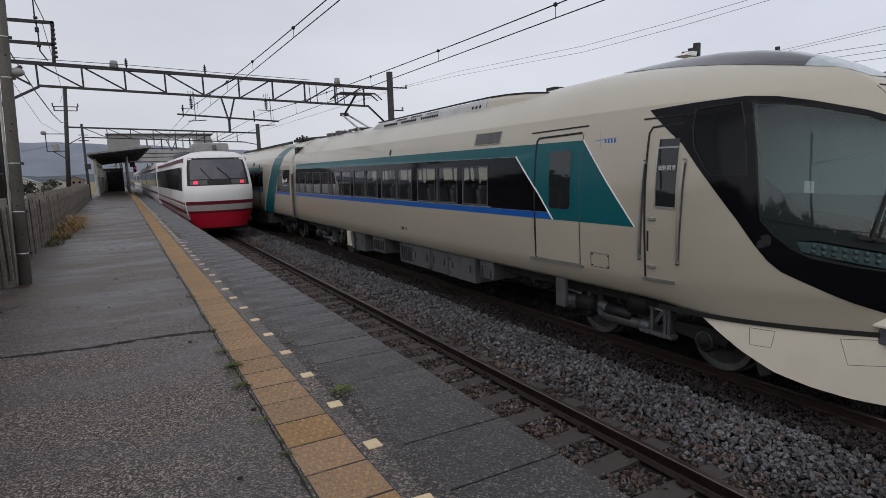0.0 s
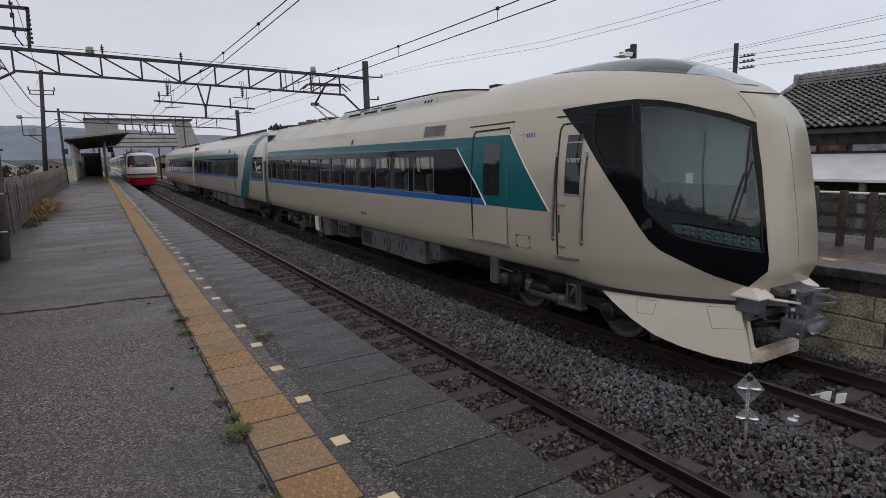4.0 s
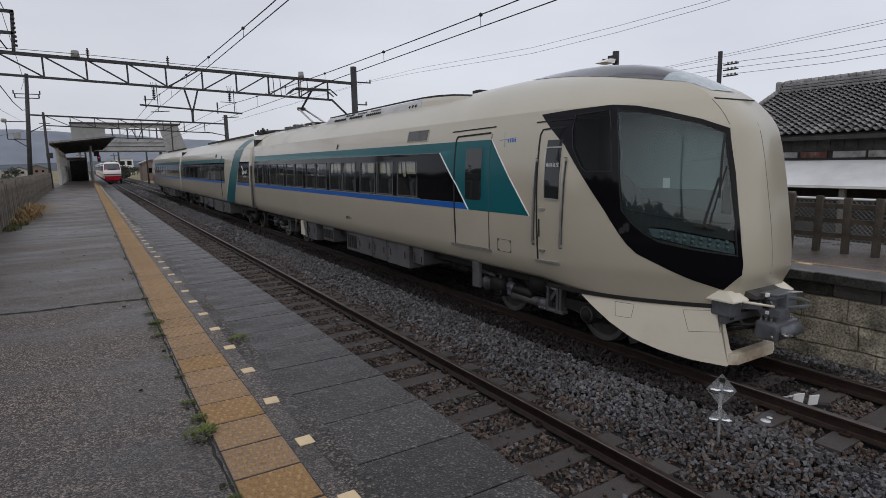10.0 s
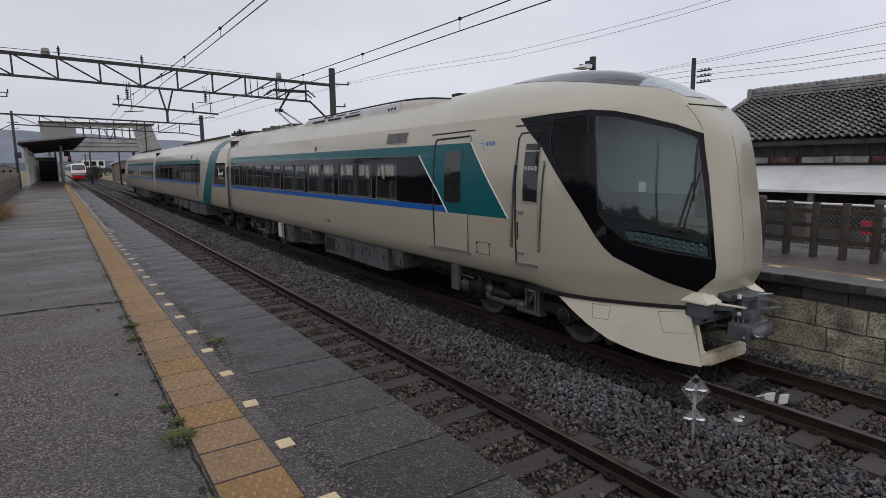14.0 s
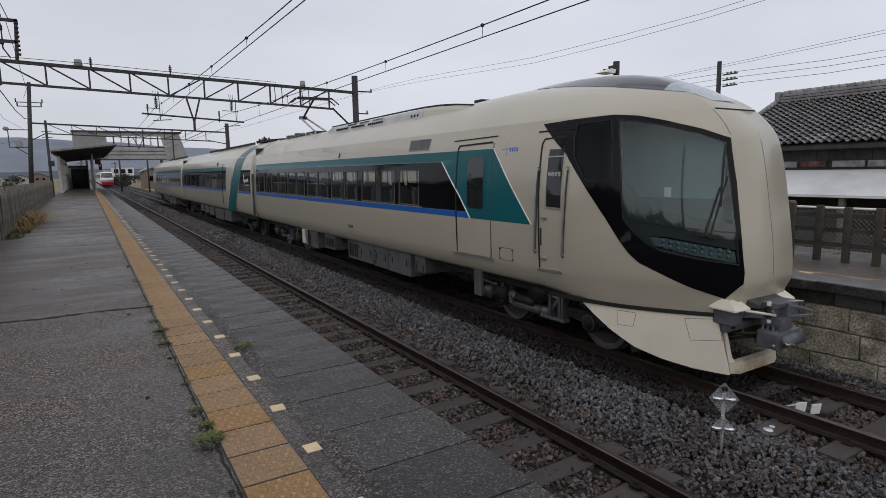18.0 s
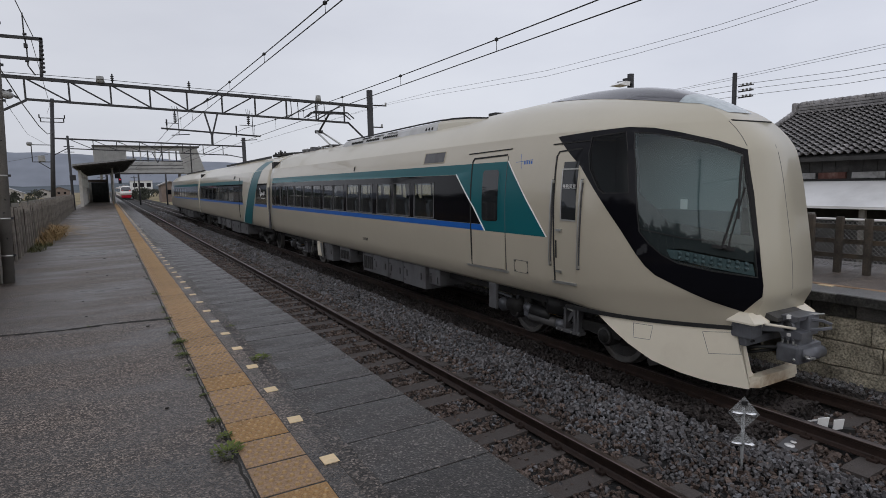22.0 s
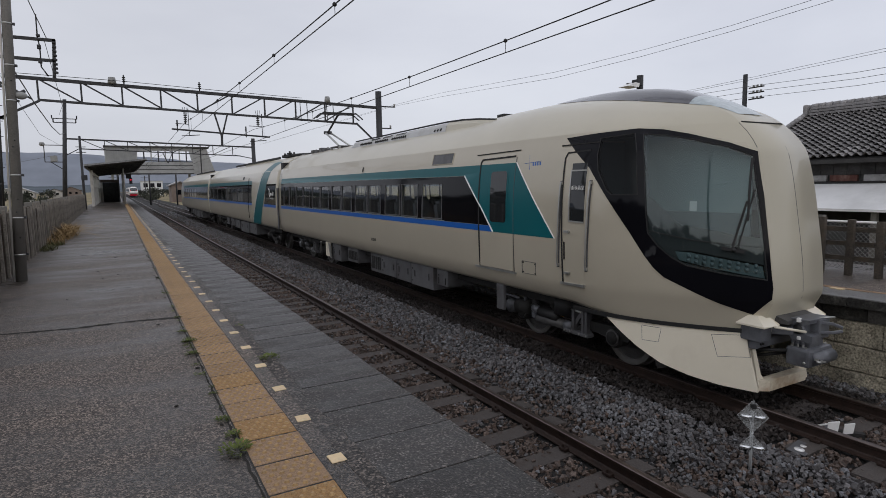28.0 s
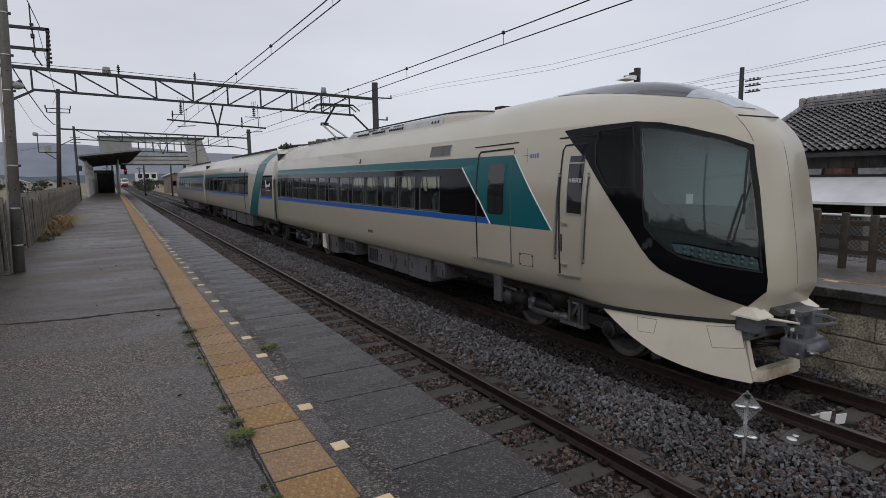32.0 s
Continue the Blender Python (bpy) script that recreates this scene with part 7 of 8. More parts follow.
def gantry_near(y):
    root = thing("overhead_gantry", "dark steel lattice gantry spanning the tracks", "gantry", group="overhead gantries")
    zt = truss(root, y, -10.6, 8.3, 8.06, 7.5, 1.04, 1.77, -2.3)
    rodpart("mast", M["gantry"], root, (8.32, y, -0.4), (8.32, y, 8.5), 0.2, 14, 0.19, "dark round steel mast")
    for z, w in ((7.6, 1.15), (6.25, 0.85)):
        barpart("cross_arm", M["gantry"], root, (8.2, y, z), (8.3 + w, y, z), 0.07, 0.07)
        rodpart("insulator", M["porcelain"], root, (8.25 + w, y, z), (8.25 + w, y, z + 0.2), 0.06, 8)
    barpart("knee_brace", M["gantry"], root, (6.8, y, zt(6.8) - 1.04), (8.25, y, 5.2), 0.09, 0.09)
    rodpart("mast", M["gantry"], root, (-11.47, y, -0.4), (-10.98, y, 10.05), 0.24, 14, 0.21, "dark mast with fittings")
    for z in (3.0, 4.2, 5.4, 6.6, 9.0):
        x = -11.45 + 0.047 * z
        rodpart("mast_band", M["under_grey"], root, (x, y, z), (x, y, z + 0.08), 0.255, 14)
    for k in range(22):
        z = 2.0 + 0.36 * k
        x = -11.45 + 0.047 * z
        rodpart("step_bolt", M["gantry"], root, (x, y, z), (x + (0.38 if k % 2 else -0.38), y - 0.05, z), 0.014, 6)
    for z in (7.55, 9.35):
        x = -11.45 + 0.047 * z
        boxpart("mast_collar", M["gantry"], root, x - 0.36, x + 0.36, y - 0.3, y + 0.3, z, z + 0.14, 0.02)
    rodpart("mast_cap", M["gantry"], root, (-10.98, y, 10.03), (-10.97, y, 10.18), 0.3, 14)
    rodpart("cable_riser", M["wire"], root, (-11.12, y - 0.26, 0), (-10.8, y - 0.22, 8.6), 0.04, 8)
    # work platform on the mast with its stay, rail and transformer
    boxpart("mast_platform", M["gantry"], root, -12.9, -11.0, y - 0.5, y + 0.3, 5.66, 5.78)
    barpart("platform_stay", M["gantry"], root, (-12.6, y, 5.68), (-11.3, y, 4.95), 0.12, 0.1)
    barpart("platform_arm", M["gantry"], root, (-11.2, y, 6.14), (-10.75, y, 6.12), 0.12, 0.16)
    barpart("platform_post", M["gantry"], root, (-11.62, y, 5.75), (-11.5, y, 7.62), 0.16, 0.12)
    barpart("side_bracket", M["gantry"], root, (-13.2, y, 7.7), (-11.1, y, 7.62), 0.14, 0.12)
    boxpart("transformer", M["under_grey"], root, -12.5, -11.8, y - 0.35, y + 0.1, 5.8, 6.45, 0.05, "grey transformer box")
    for x in (-12.35, -12.1, -11.9):
        rodpart("insulator", M["porcelain"], root, (x, y - 0.1, 6.45), (x, y - 0.1, 6.75), 0.045, 8)
    barpart("platform_rail", M["gantry"], root, (-12.9, y - 0.48, 6.7), (-11.6, y - 0.48, 6.66), 0.04, 0.04)
    for x in (-12.88, -12.2, -11.62):
        barpart("rail_post", M["gantry"], root, (x, y - 0.48, 5.78), (x, y - 0.48, 6.7), 0.04, 0.04)
    boxpart("flood_lamp", M["porcelain"], root, -11.8, -11.5, y - 0.3, y, 8.75, 9.15, 0.06, "grey flood lamp on the mast")
    barpart("lamp_arm", M["gantry"], root, (-11.6, y - 0.1, 8.8), (-11.0, y, 8.5), 0.06, 0.06)
    # feeder cable with its insulators down the bracket
    for a, b in (((-9.14, y, 11.0), (-9.15, y, 9.96)), ((-9.15, y, 9.96), (-9.09, y, 9.49)), ((-9.09, y, 9.49), (-9.1, y, 8.58)), ((-9.1, y, 8.58), (-8.85, y, 8.16))):
        rodpart("feeder_cable", M["wire"], root, a, b, 0.03, 8)
    for z in (9.98, 9.8, 9.5, 9.4, 8.75):
        rodpart("insulator", M["gantry"], root, (-9.12, y, z), (-9.12, y, z + 0.1), 0.085, 10)
    for k in range(8):
        rodpart("bracket_fitting", M["gantry"], root, (-8.52, y - 0.03, 8.3 + 0.2 * k), (-8.5, y - 0.03, 8.4 + 0.2 * k), 0.085, 8)
    barpart("knee_brace", M["gantry"], root, (-9.3, y, zt(-9.3) - 1.04), (-11.0, y, 6.05), 0.12, 0.1)
    barpart("knee_brace", M["gantry"], root, (-9.6, y, zt(-9.6) - 0.98), (-11.0, y, 7.9), 0.09, 0.09)
    for a, b in (((-11.0, y, 9.86), (-8.45, y, 9.86)), ((-11.0, y, 8.93), (-8.55, y, 8.9)), ((-8.5, y, 9.9), (-8.62, y, zt(-8.6)))):
        barpart("bracket_bar", M["gantry"], root, a, b, 0.12, 0.14)
    for x, hgt, r in ((-6.2, 0.32, 0.2), (5.0, 0.35, 0.18)):
        rodpart("transformer_can", M["porcelain"], root, (x, y, zt(x) + 0.05), (x, y, zt(x) + 0.05 + hgt), r, 12, r * 0.8, "grey canister on the gantry")
    for x in (-5.67, -2.1):
        rodpart("post_insulator", M["gantry"], root, (x, y, zt(x)), (x, y, zt(x) + 0.55), 0.035, 8)
        for k in range(3):
            rodpart("insulator_disc", M["gantry"], root, (x, y, zt(x) + 0.2 + 0.1 * k), (x, y, zt(x) + 0.24 + 0.1 * k), 0.08, 10)
    # hanger, registration pipe and arms
    for x in (-1.42, -0.75):
        barpart("hanger_leg", M["gantry"], root, (x, y, zt(x) - 1.06), (-1.1, y, 5.45), 0.08, 0.08)
    barpart("hanger_stem", M["gantry"], root, (-1.1, y, 5.5), (-1.11, y, 4.95), 0.12, 0.11)
    for x, xi in ((-2.75, -2.9), (1.1, 0.88)):
        rodpart("drop_rod", M["gantry"], root, (x, y, zt(x) - 0.9), (x, y, 5.5), 0.02, 6)
        stack = rodpart("strain_insulator", M["gantry"], root, (xi, y, 6.1), (xi, y, 6.75), 0.03, 8)
        for k in range(4):
            rodpart("insulator_disc", M["gantry"], stack, (xi, y, 6.2 + 0.11 * k), (xi, y, 6.25 + 0.11 * k), 0.085, 10)
        for dx in (-0.12, 0.0, 0.12):
            rodpart("horn", M["gantry"], stack, (xi + dx * 0.5, y, 6.6), (xi + dx, y, 7.0), 0.012, 5)
        rodpart("strain_arm", M["gantry"], root, (xi - 0.5, y, 6.12), (x, y, 6.1), 0.018, 6)
    rodpart("registration_pipe", M["gantry"], root, (-3.6, y, 5.83), (1.5, y, 5.52), 0.045, 10)
    for x, z in ((-2.92, 5.8), (0.6, 5.58)):
        barpart("drop_arm", M["gantry"], root, (x - 0.4, y, z + 0.5), (x - 0.4, y, z - 0.1), 0.05, 0.05)
        rodpart("steady_arm", M["gantry"], root, (x + 0.7, y, z - 0.25), (x - 0.2, y, z - 0.32), 0.022, 8)
        rodpart("insulator", M["gantry"], root, (x - 0.4, y, z + 0.2), (x - 0.4, y, z + 0.5), 0.04, 10)
    for x in (3.3, 3.7, 4.9, 5.3):
        barpart("feeder_drop", M["gantry"], root, (x, y - 0.1, zt(x) + 0.05), (x + 0.05, y - 0.1, zt(x) - 1.15), 0.035, 0.035)


gantry_near(30.07)


def gantry_far():
    root = thing("overhead_gantry", "dark steel lattice gantry beyond the platform shelter", "gantry", group="overhead gantries")
    y = 69.0
    zt = truss(root, y, -11.0, 8.4, 8.15, 7.55, 1.05, 2.2, -1.0)
    rodpart("mast", M["gantry"], root, (8.4, y, -0.4), (8.4, y, 8.6), 0.25, 12, 0.22)
    rodpart("mast", M["gantry"], root, (-11.4, y, -0.4), (-10.52, y, 12.2), 0.24, 12, 0.17)
    for z, w in ((10.2, 1.1), (9.8, 1.0)):
        barpart("cross_arm", M["gantry"], root, (-10.68 - w, y, z), (-10.68 + w, y, z), 0.08, 0.08)
        for s in (-1, 1):
            rodpart("insulator", M["gantry"], root, (-10.68 + s * w, y, z), (-10.68 + s * w, y, z + 0.35), 0.06, 8)
    for a, b in (((-10.9, y, 7.45), (-12.9, y, 7.45)), ((-11.0, y, 5.7), (-12.7, y, 5.7)), ((-12.7, y, 5.7), (-12.7, y, 7.45)), ((-12.2, y, 5.7), (-11.1, y, 4.9)), ((-11.0, y, 6.3), (-9.6, y, 7.1))):
        barpart("bracket_bar", M["gantry"], root, a, b, 0.08, 0.08)
    boxpart("switch_box", M["porcelain"], root, -12.2, -11.6, y - 0.2, y + 0.2, 5.74, 6.35, 0.04)
    rodpart("loudspeaker", M["porcelain"], root, (-12.95, y - 0.1, 7.55), (-12.7, y - 0.3, 7.5), 0.2, 12)
    for x in (-1.6, -0.6):
        barpart("hanger_leg", M["gantry"], root, (x, y, zt(x) - 1.05), (-1.1, y, 5.6), 0.08, 0.08)
    rodpart("registration_pipe", M["gantry"], root, (-3.6, y, 5.9), (1.5, y, 5.75), 0.05, 8)
    barpart("stay", M["gantry"], root, (2.4, y, zt(2.4)), (2.4, y, 4.4), 0.12, 0.12)
    barpart("stay", M["gantry"], root, (8.3, y, 6.2), (6.2, y, 6.6), 0.09, 0.09)


gantry_far()


def slim_pole():
    root = thing("signal_pole", "slim dark steel pole behind the fence by the shelter", "pole", (-8.55, 47.5, PLAT))
    rodpart("shaft", M["gantry"], root, (0, 0, -1.5), (0, 0, 5.5), 0.1, 10, 0.085)
    for z in (4.3, 4.7):
        barpart("cross_arm", M["gantry"], root, (-0.3, 0, z), (0.35, 0, z), 0.05, 0.05)
    boxpart("speaker_box", M["gantry"], root, -0.1, 0.3, -0.15, 0.1, 2.2, 2.6, 0.03)


slim_pole()


def wire(pts, r=0.012, name="cable", label="thin dark overhead cable", group=""):
    bm = bmesh.new()
    for a, b in zip(pts, pts[1:]):
        rod(bm, a, b, r, 5)
    ob = part(name, bm, M["wire"])
    return tagged(ob, label, "cable", group)


def catenary(cx, zc, zm, sag_y):
    root = thing("catenary", "contact wire hung by droppers from a messenger wire", "overhead wire", group="overhead wires")

    def z_m(y):
        span = ((y - sag_y) / 26.0) ** 2
        return zm + 0.5 * min(span, 1.2)

    ys = [-30 + 2 * k for k in range(31)] + [30.07]
    for name, fn, r in (("messenger_wire", z_m, 0.012), ("contact_wire", lambda y: zc, 0.011)):
        bm = bmesh.new()
        pts = [(cx, y, fn(y)) for y in ys] + [(cx, 50, fn(50) - (0.4 if name[0] == "m" else 0)), (cx + 0.1, 69, zc + (0.5 if name[0] == "m" else 0)), (cx + 0.5, 140, zc + (0.3 if name[0] == "m" else 0))]
        for a, b in zip(pts, pts[1:]):
            rod(bm, a, b, r, 5)
        part(name, bm, M["wire"], root)
    for k in range(11):
        y = -16.1 + 4.35 * k
        rodpart("dropper", M["wire"], root, (cx, y, zc), (cx, y, z_m(y)), 0.006, 5)
        bm = bmesh.new()
        bmesh.ops.create_icosphere(bm, subdivisions=1, radius=0.045, matrix=Matrix.Translation((cx, y, z_m(y))))
        part("clamp", bm, M["wire"], root)


catenary(NEAR_C, 5.52, 5.69, 4.0)
catenary(FAR_C, 5.23, 5.46, 5.0)
for dx in (0.0, 0.35):
    wire([(9.2, -30, 8.6 - dx * 0.5), (9.2, 6.7, 6.99 - dx * 0.46), (9.2, 9.9, 6.97 - dx * 0.57), (9.2, 14.3, 7.02 - dx * 0.63), (9.2, 23.5, 7.54 - dx * 0.57), (9.2, 30, 7.68 - dx * 0.2), (9.2, 69, 7.9)], 0.006, group="feeder cables")
for z in (7.27, 7.0, 6.7):
    wire([(22.1, -60, z + 1.1), (22.1, 9.5, z - 0.08), (22.1, 14.6, z + 0.08), (22.4, 60, z + 0.3)], 0.010, group="street cables")
for dx in (0, 0.6):
    wire([(22.1, -50, 10.4), (22.1, 6.18, 8.07 - dx * 0.22), (22.1, 14.62, 7.77 - dx * 0.18), (22.1, 17.7, 7.68 - dx * 0.15), (22.4, 60, 8.2)], 0.008, group="street cables")
wire([(-10.29, 30.07, 8.56), (-10.2, 38, 7.75), (-10.2, 47, 7.35), (-10.4, 57, 7.6), (-10.7, 69, 8.7)], 0.03, group="line cables")
wire([(-8.9, 30.07, 9.9), (-9.6, 50, 9.2), (-11.1, 69, 10.6)], 0.015, group="line cables")
wire([(-10.9, 30.07, 8.4), (-11.2, 50, 7.0), (-11.2, 69, 7.4)], 0.012, group="line cables")
wire([(-10.3, -10, 9.9), (-10.2, 10, 9.6), (-10.2, 30.07, 10.0)], 0.015, group="line cables")
wire([(-8.9, -10, 10.4), (-8.8, 12, 9.8), (-8.8, 30.07, 9.95)], 0.02, group="line cables")
wire([(-10.4, 29.9, 8.2), (-5.7, 29.9, 8.12), (-2.1, 29.9, 7.98), (3.4, 29.9, 7.8)], 0.014, group="line cables")
wire([(-11.3, 69, 6.5), (-25, 110, 6.2), (-60, 220, 7)], 0.015, group="line cables")


# ---- shelter on the platform ----
def shelter():
    root = thing("platform_shelter", "open waiting shelter with pale walls and a dark sloping roof", "shelter", (0, 0, PLAT))
    bm = bmesh.new()
    prism(bm, [(-8.5, 3.3), (-8.5, 3.48), (-4.05, 3.98), (-4.05, 3.86)], "y", 50, 80)
    part("roof", bm, M["shelter_roof"], root, "dark sheet roof")
    boxpart("fascia", M["grey_sheet"], root, -8.54, -8.5, 49.9, 80, 3.24, 3.5)
    bm = bmesh.new()
    prism(bm, [(-8.5, 3.36), (-8.5, 3.5), (-4.03, 4.0), (-4.03, 3.88)], "y", 49.9, 49.98)
    part("fascia", bm, M["grey_sheet"], root)
    for k in range(8):
        barpart("roof_beam", M["dark_wood"], root, (-8.3, 51 + 4.0 * k, 3.24), (-4.3, 51 + 4.0 * k, 3.72), 0.1, 0.14)
    boxpart("side_wall", M["shelter_wall"], root, -8.36, -8.26, 57.2, 80, 0.0, 1.75, label="pale sheet side wall")
    boxpart("wall_head", M["shelter_wall"], root, -8.36, -8.26, 57.2, 80, 2.75, 3.0)
    for k in range(6):
        win = boxpart("window", M["glass"], root, -8.33, -8.3, 57.4 + 3.8 * k, 60.9 + 3.8 * k, 1.76, 2.74)
        win.visible_shadow = False
        boxpart("window_frame", M["grey_sheet"], win, -8.35, -8.27, 57.2 + 3.8 * k, 57.4 + 3.8 * k, 1.76, 2.74)
    boxpart("corner_post", M["shelter_wall"], root, -8.42, -8.18, 56.9, 57.2, 0.0, 3.3, 0.02)
    for y in (60, 64, 68, 72, 76, 79.5):
        boxpart("wall_post", M["shelter_wall"], root, -8.38, -8.24, y, y + 0.14, 0.0, 3.3)
    # dark panel set between jamb and lintel for the doorway's shade
    boxpart("back_wall", M["dark_wood"], root, -7.9, -6.2, 79, 79.1, 0.0, 2.4, label="dark panel in place of the shaded doorway")
    boxpart("lintel", M["brown_wall"], root, -8.2, -6.2, 79.0, 79.12, 2.41, 2.75)
    boxpart("jamb", M["shelter_wall"], root, -8.2, -7.91, 78.9, 79.1, 0.0, 2.4)
    boxpart("bench_wall", M["dark_wood"], root, -6.2, -6.1, 74, 79, 0.0, 3.2)
    for y in (62.0, 76.0):
        rodpart("post", M["shelter_wall"], root, (-5.73, y, 0.0), (-5.73, y, 3.72), 0.09, 12, label="pale round post")
    boxpart("hanging_sign", M["rubber"], root, -5.5, -5.0, 64, 64.15, 2.6, 3.1, 0.02)
    lamp = thing("signal_lamp", "lit red signal lamp under the shelter roof", "signal", (-5.1, 62.6, PLAT + 2.35))
    boxpart("housing", M["rubber"], lamp, -0.14, 0.14, 0.0, 0.2, -0.3, 0.3, 0.02)
    rodpart("red_lens", M["signal_red"], lamp, (0, -0.03, 0.1), (0, 0.0, 0.1), 0.075, 12, label="glowing red lens")
    rodpart("hanger", M["gantry"], lamp, (0, 0.1, 0.3), (0, 0.1, 1.4), 0.03, 8)


shelter()


# ---- footbridge ----
def footbridge():
    root = thing("footbridge", "covered pale grey footbridge with windows over the tracks", "bridge")
    y0, y1 = 84.0, 86.6
    boxpart("deck", M["bridge"], root, -7.0, 4.6, y0, y1, 4.75, 5.35, label="pale steel deck girder")
    boxpart("wall_panel", M["bridge"], root, -3.8, 3.2, y0, y0 + 0.1, 5.35, 6.4)
    boxpart("wall_panel", M["bridge"], root, -3.8, 3.2, y1 - 0.1, y1, 5.35, 6.2)
    for z in (5.36, 5.85, 4.78):
        boxpart("girder_line", M["gantry"], root, -7.0, 3.2, y0 - 0.03, y0 - 0.005, z, z + 0.09)
    boxpart("header", M["bridge"], root, -3.8, 3.2, y0, y0 + 0.1, 7.85, 8.3)
    for k in range(9):
        x = -3.8 + 7.0 * k / 8
        boxpart("window_post", M["gantry"] if k % 2 else M["bridge"], root, x - 0.08, x + 0.08, y0 - 0.02, y0 + 0.1, 6.4, 7.85)
    boxpart("roof", M["shelter_roof"], root, -7.6, 5.3, y0 - 0.3, y1 + 0.3, 8.3, 8.5)
    bm = bmesh.new()
    prism(bm, [(-7.5, 4.9), (-3.8, 4.9), (-3.8, 8.3), (-7.5, 8.3)], "y", y0 - 0.06, y0 + 0.1)
    left = part("clad_panel", bm, M["bridge"], root, "corrugated pale cladding")
    for k in range(14):
        boxpart("rib", M["bridge"], left, -7.4 + 0.27 * k, -7.32 + 0.27 * k, y0 - 0.2, y0 - 0.05, 4.95, 8.25)
    bm = bmesh.new()
    prism(bm, [(2.6, 8.2), (5.0, 8.2), (6.2, 4.2), (3.7, 3.4)], "y", y0 - 0.06, y0 + 0.1)
    right = part("clad_panel", bm, M["bridge"], root, "corrugated cladding of the stair")
    for k in range(9):
        t = k / 8
        barpart("rib", M["bridge"], right, (2.7 + 2.2 * t, y0 - 0.08, 8.1), (3.85 + 2.2 * t, y0 - 0.08, 3.6 + 0.6 * t), 0.07, 0.06)
    for k in range(14):
        boxpart("stair_step", M["bridge"], root, 4.0 + 0.3 * k, 4.35 + 0.3 * k, y0 + 0.2, y1 - 0.2, 4.6 - 0.28 * k, 4.75 - 0.28 * k)
    for x in (-6.8, 2.7):
        barpart("column", M["bridge"], root, (x, y0 + 1.3, -0.3), (x, y0 + 1.3, 4.8), 0.3, 0.3)


footbridge()


# ---- far platform: fence, lamp, the old storehouse behind ----
def plank_fence():
    root = tagged(new("timber_fence"), "dark weathered timber fence with wire mesh behind the far platform", "fence", kind="structure")
    bm = bmesh.new()
    box(bm, -0.045, 0.045, -0.05, 0.05, -0.15, 0.945, 0.012)
    post = part("fence_post", bm, M["fence_dark"], root)
    post.matrix_basis = pose(4.1, -8.13, PLAT2)
    for k in range(1, 67):
        again("fence_post", post.data, root, pose(4.1 + random.uniform(-0.02, 0.02), -8.13 + 0.43 * k + random.uniform(-0.015, 0.015), PLAT2 + random.uniform(-0.04, 0.03), random.uniform(-2, 2), random.uniform(-1, 2)))
    for z in (0.28, 0.52, 0.76):
        barpart("fence_rail", M["fence_dark"], root, (4.17, -8.2, PLAT2 + z), (4.17, 20.5, PLAT2 + z), 0.04, 0.075)
    rodpart("pipe_rail", M["white"], root, (4.5, -8, PLAT2 + 0.86), (4.5, 20, PLAT2 + 0.86), 0.02, 8, label="white pipe rail")
    # wire mesh
    bm = bmesh.new()
    for k in range(150):
        y = -3 + 0.075 * k
        for s in (-1, 1):
            a, b = (4.52, y, PLAT2 + 0.05), (4.52, y + s * 0.78, PLAT2 + 0.83)
            bar(bm, a, b, 0.006, 0.006)
    tagged(part("wire_mesh", bm, M["porcelain"], root), "diamond wire mesh", kind="stuff")
    for k in range(10):
        boxpart("mesh_post", M["concrete_pole"], root, 4.6, 4.72, -6 + 1.9 * k, -5.86 + 1.9 * k, PLAT2 - 0.2, PLAT2 + 0.95)


plank_fence()


def red_board():
    root = thing("sign_board", "small plain red board on a post beyond the mesh fence", "sign", (9.0, 1.49, -0.38))
    rodpart("post", M["concrete_pole"], root, (0.06, 0, 0), (0.06, 0, 1.6), 0.03, 8)
    boxpart("board", M["red"], root, -0.01, 0.02, -0.13, 0.13, 1.3, 1.62, 0.008, "faded red board")


red_board()


def lamp_post():
    root = thing("platform_lamp", "dark lamp post with a pale hooded lamp on the far platform", "lamp post", (4.4, 5.64, PLAT2 - 0.06))
    rodpart("shaft", M["gantry"], root, (0, 0, -0.1), (0, 0, 4.1), 0.075, 10)
    rodpart("arm", M["gantry"], root, (0, 0, 3.92), (-0.3, 0.12, 3.9), 0.03, 8)
    boxpart("driver_box", M["gantry"], root, -0.16, -0.04, -0.1, 0.1, 3.86, 4.0, 0.01)
    bm = bmesh.new()
    prism(bm, [(-0.5, 3.82), (-0.16, 3.81), (-0.14, 3.9), (-0.28, 3.91)], "y", -0.12, 0.18)
    part("hood", bm, M["white"], root, "pale lamp hood")


lamp_post()


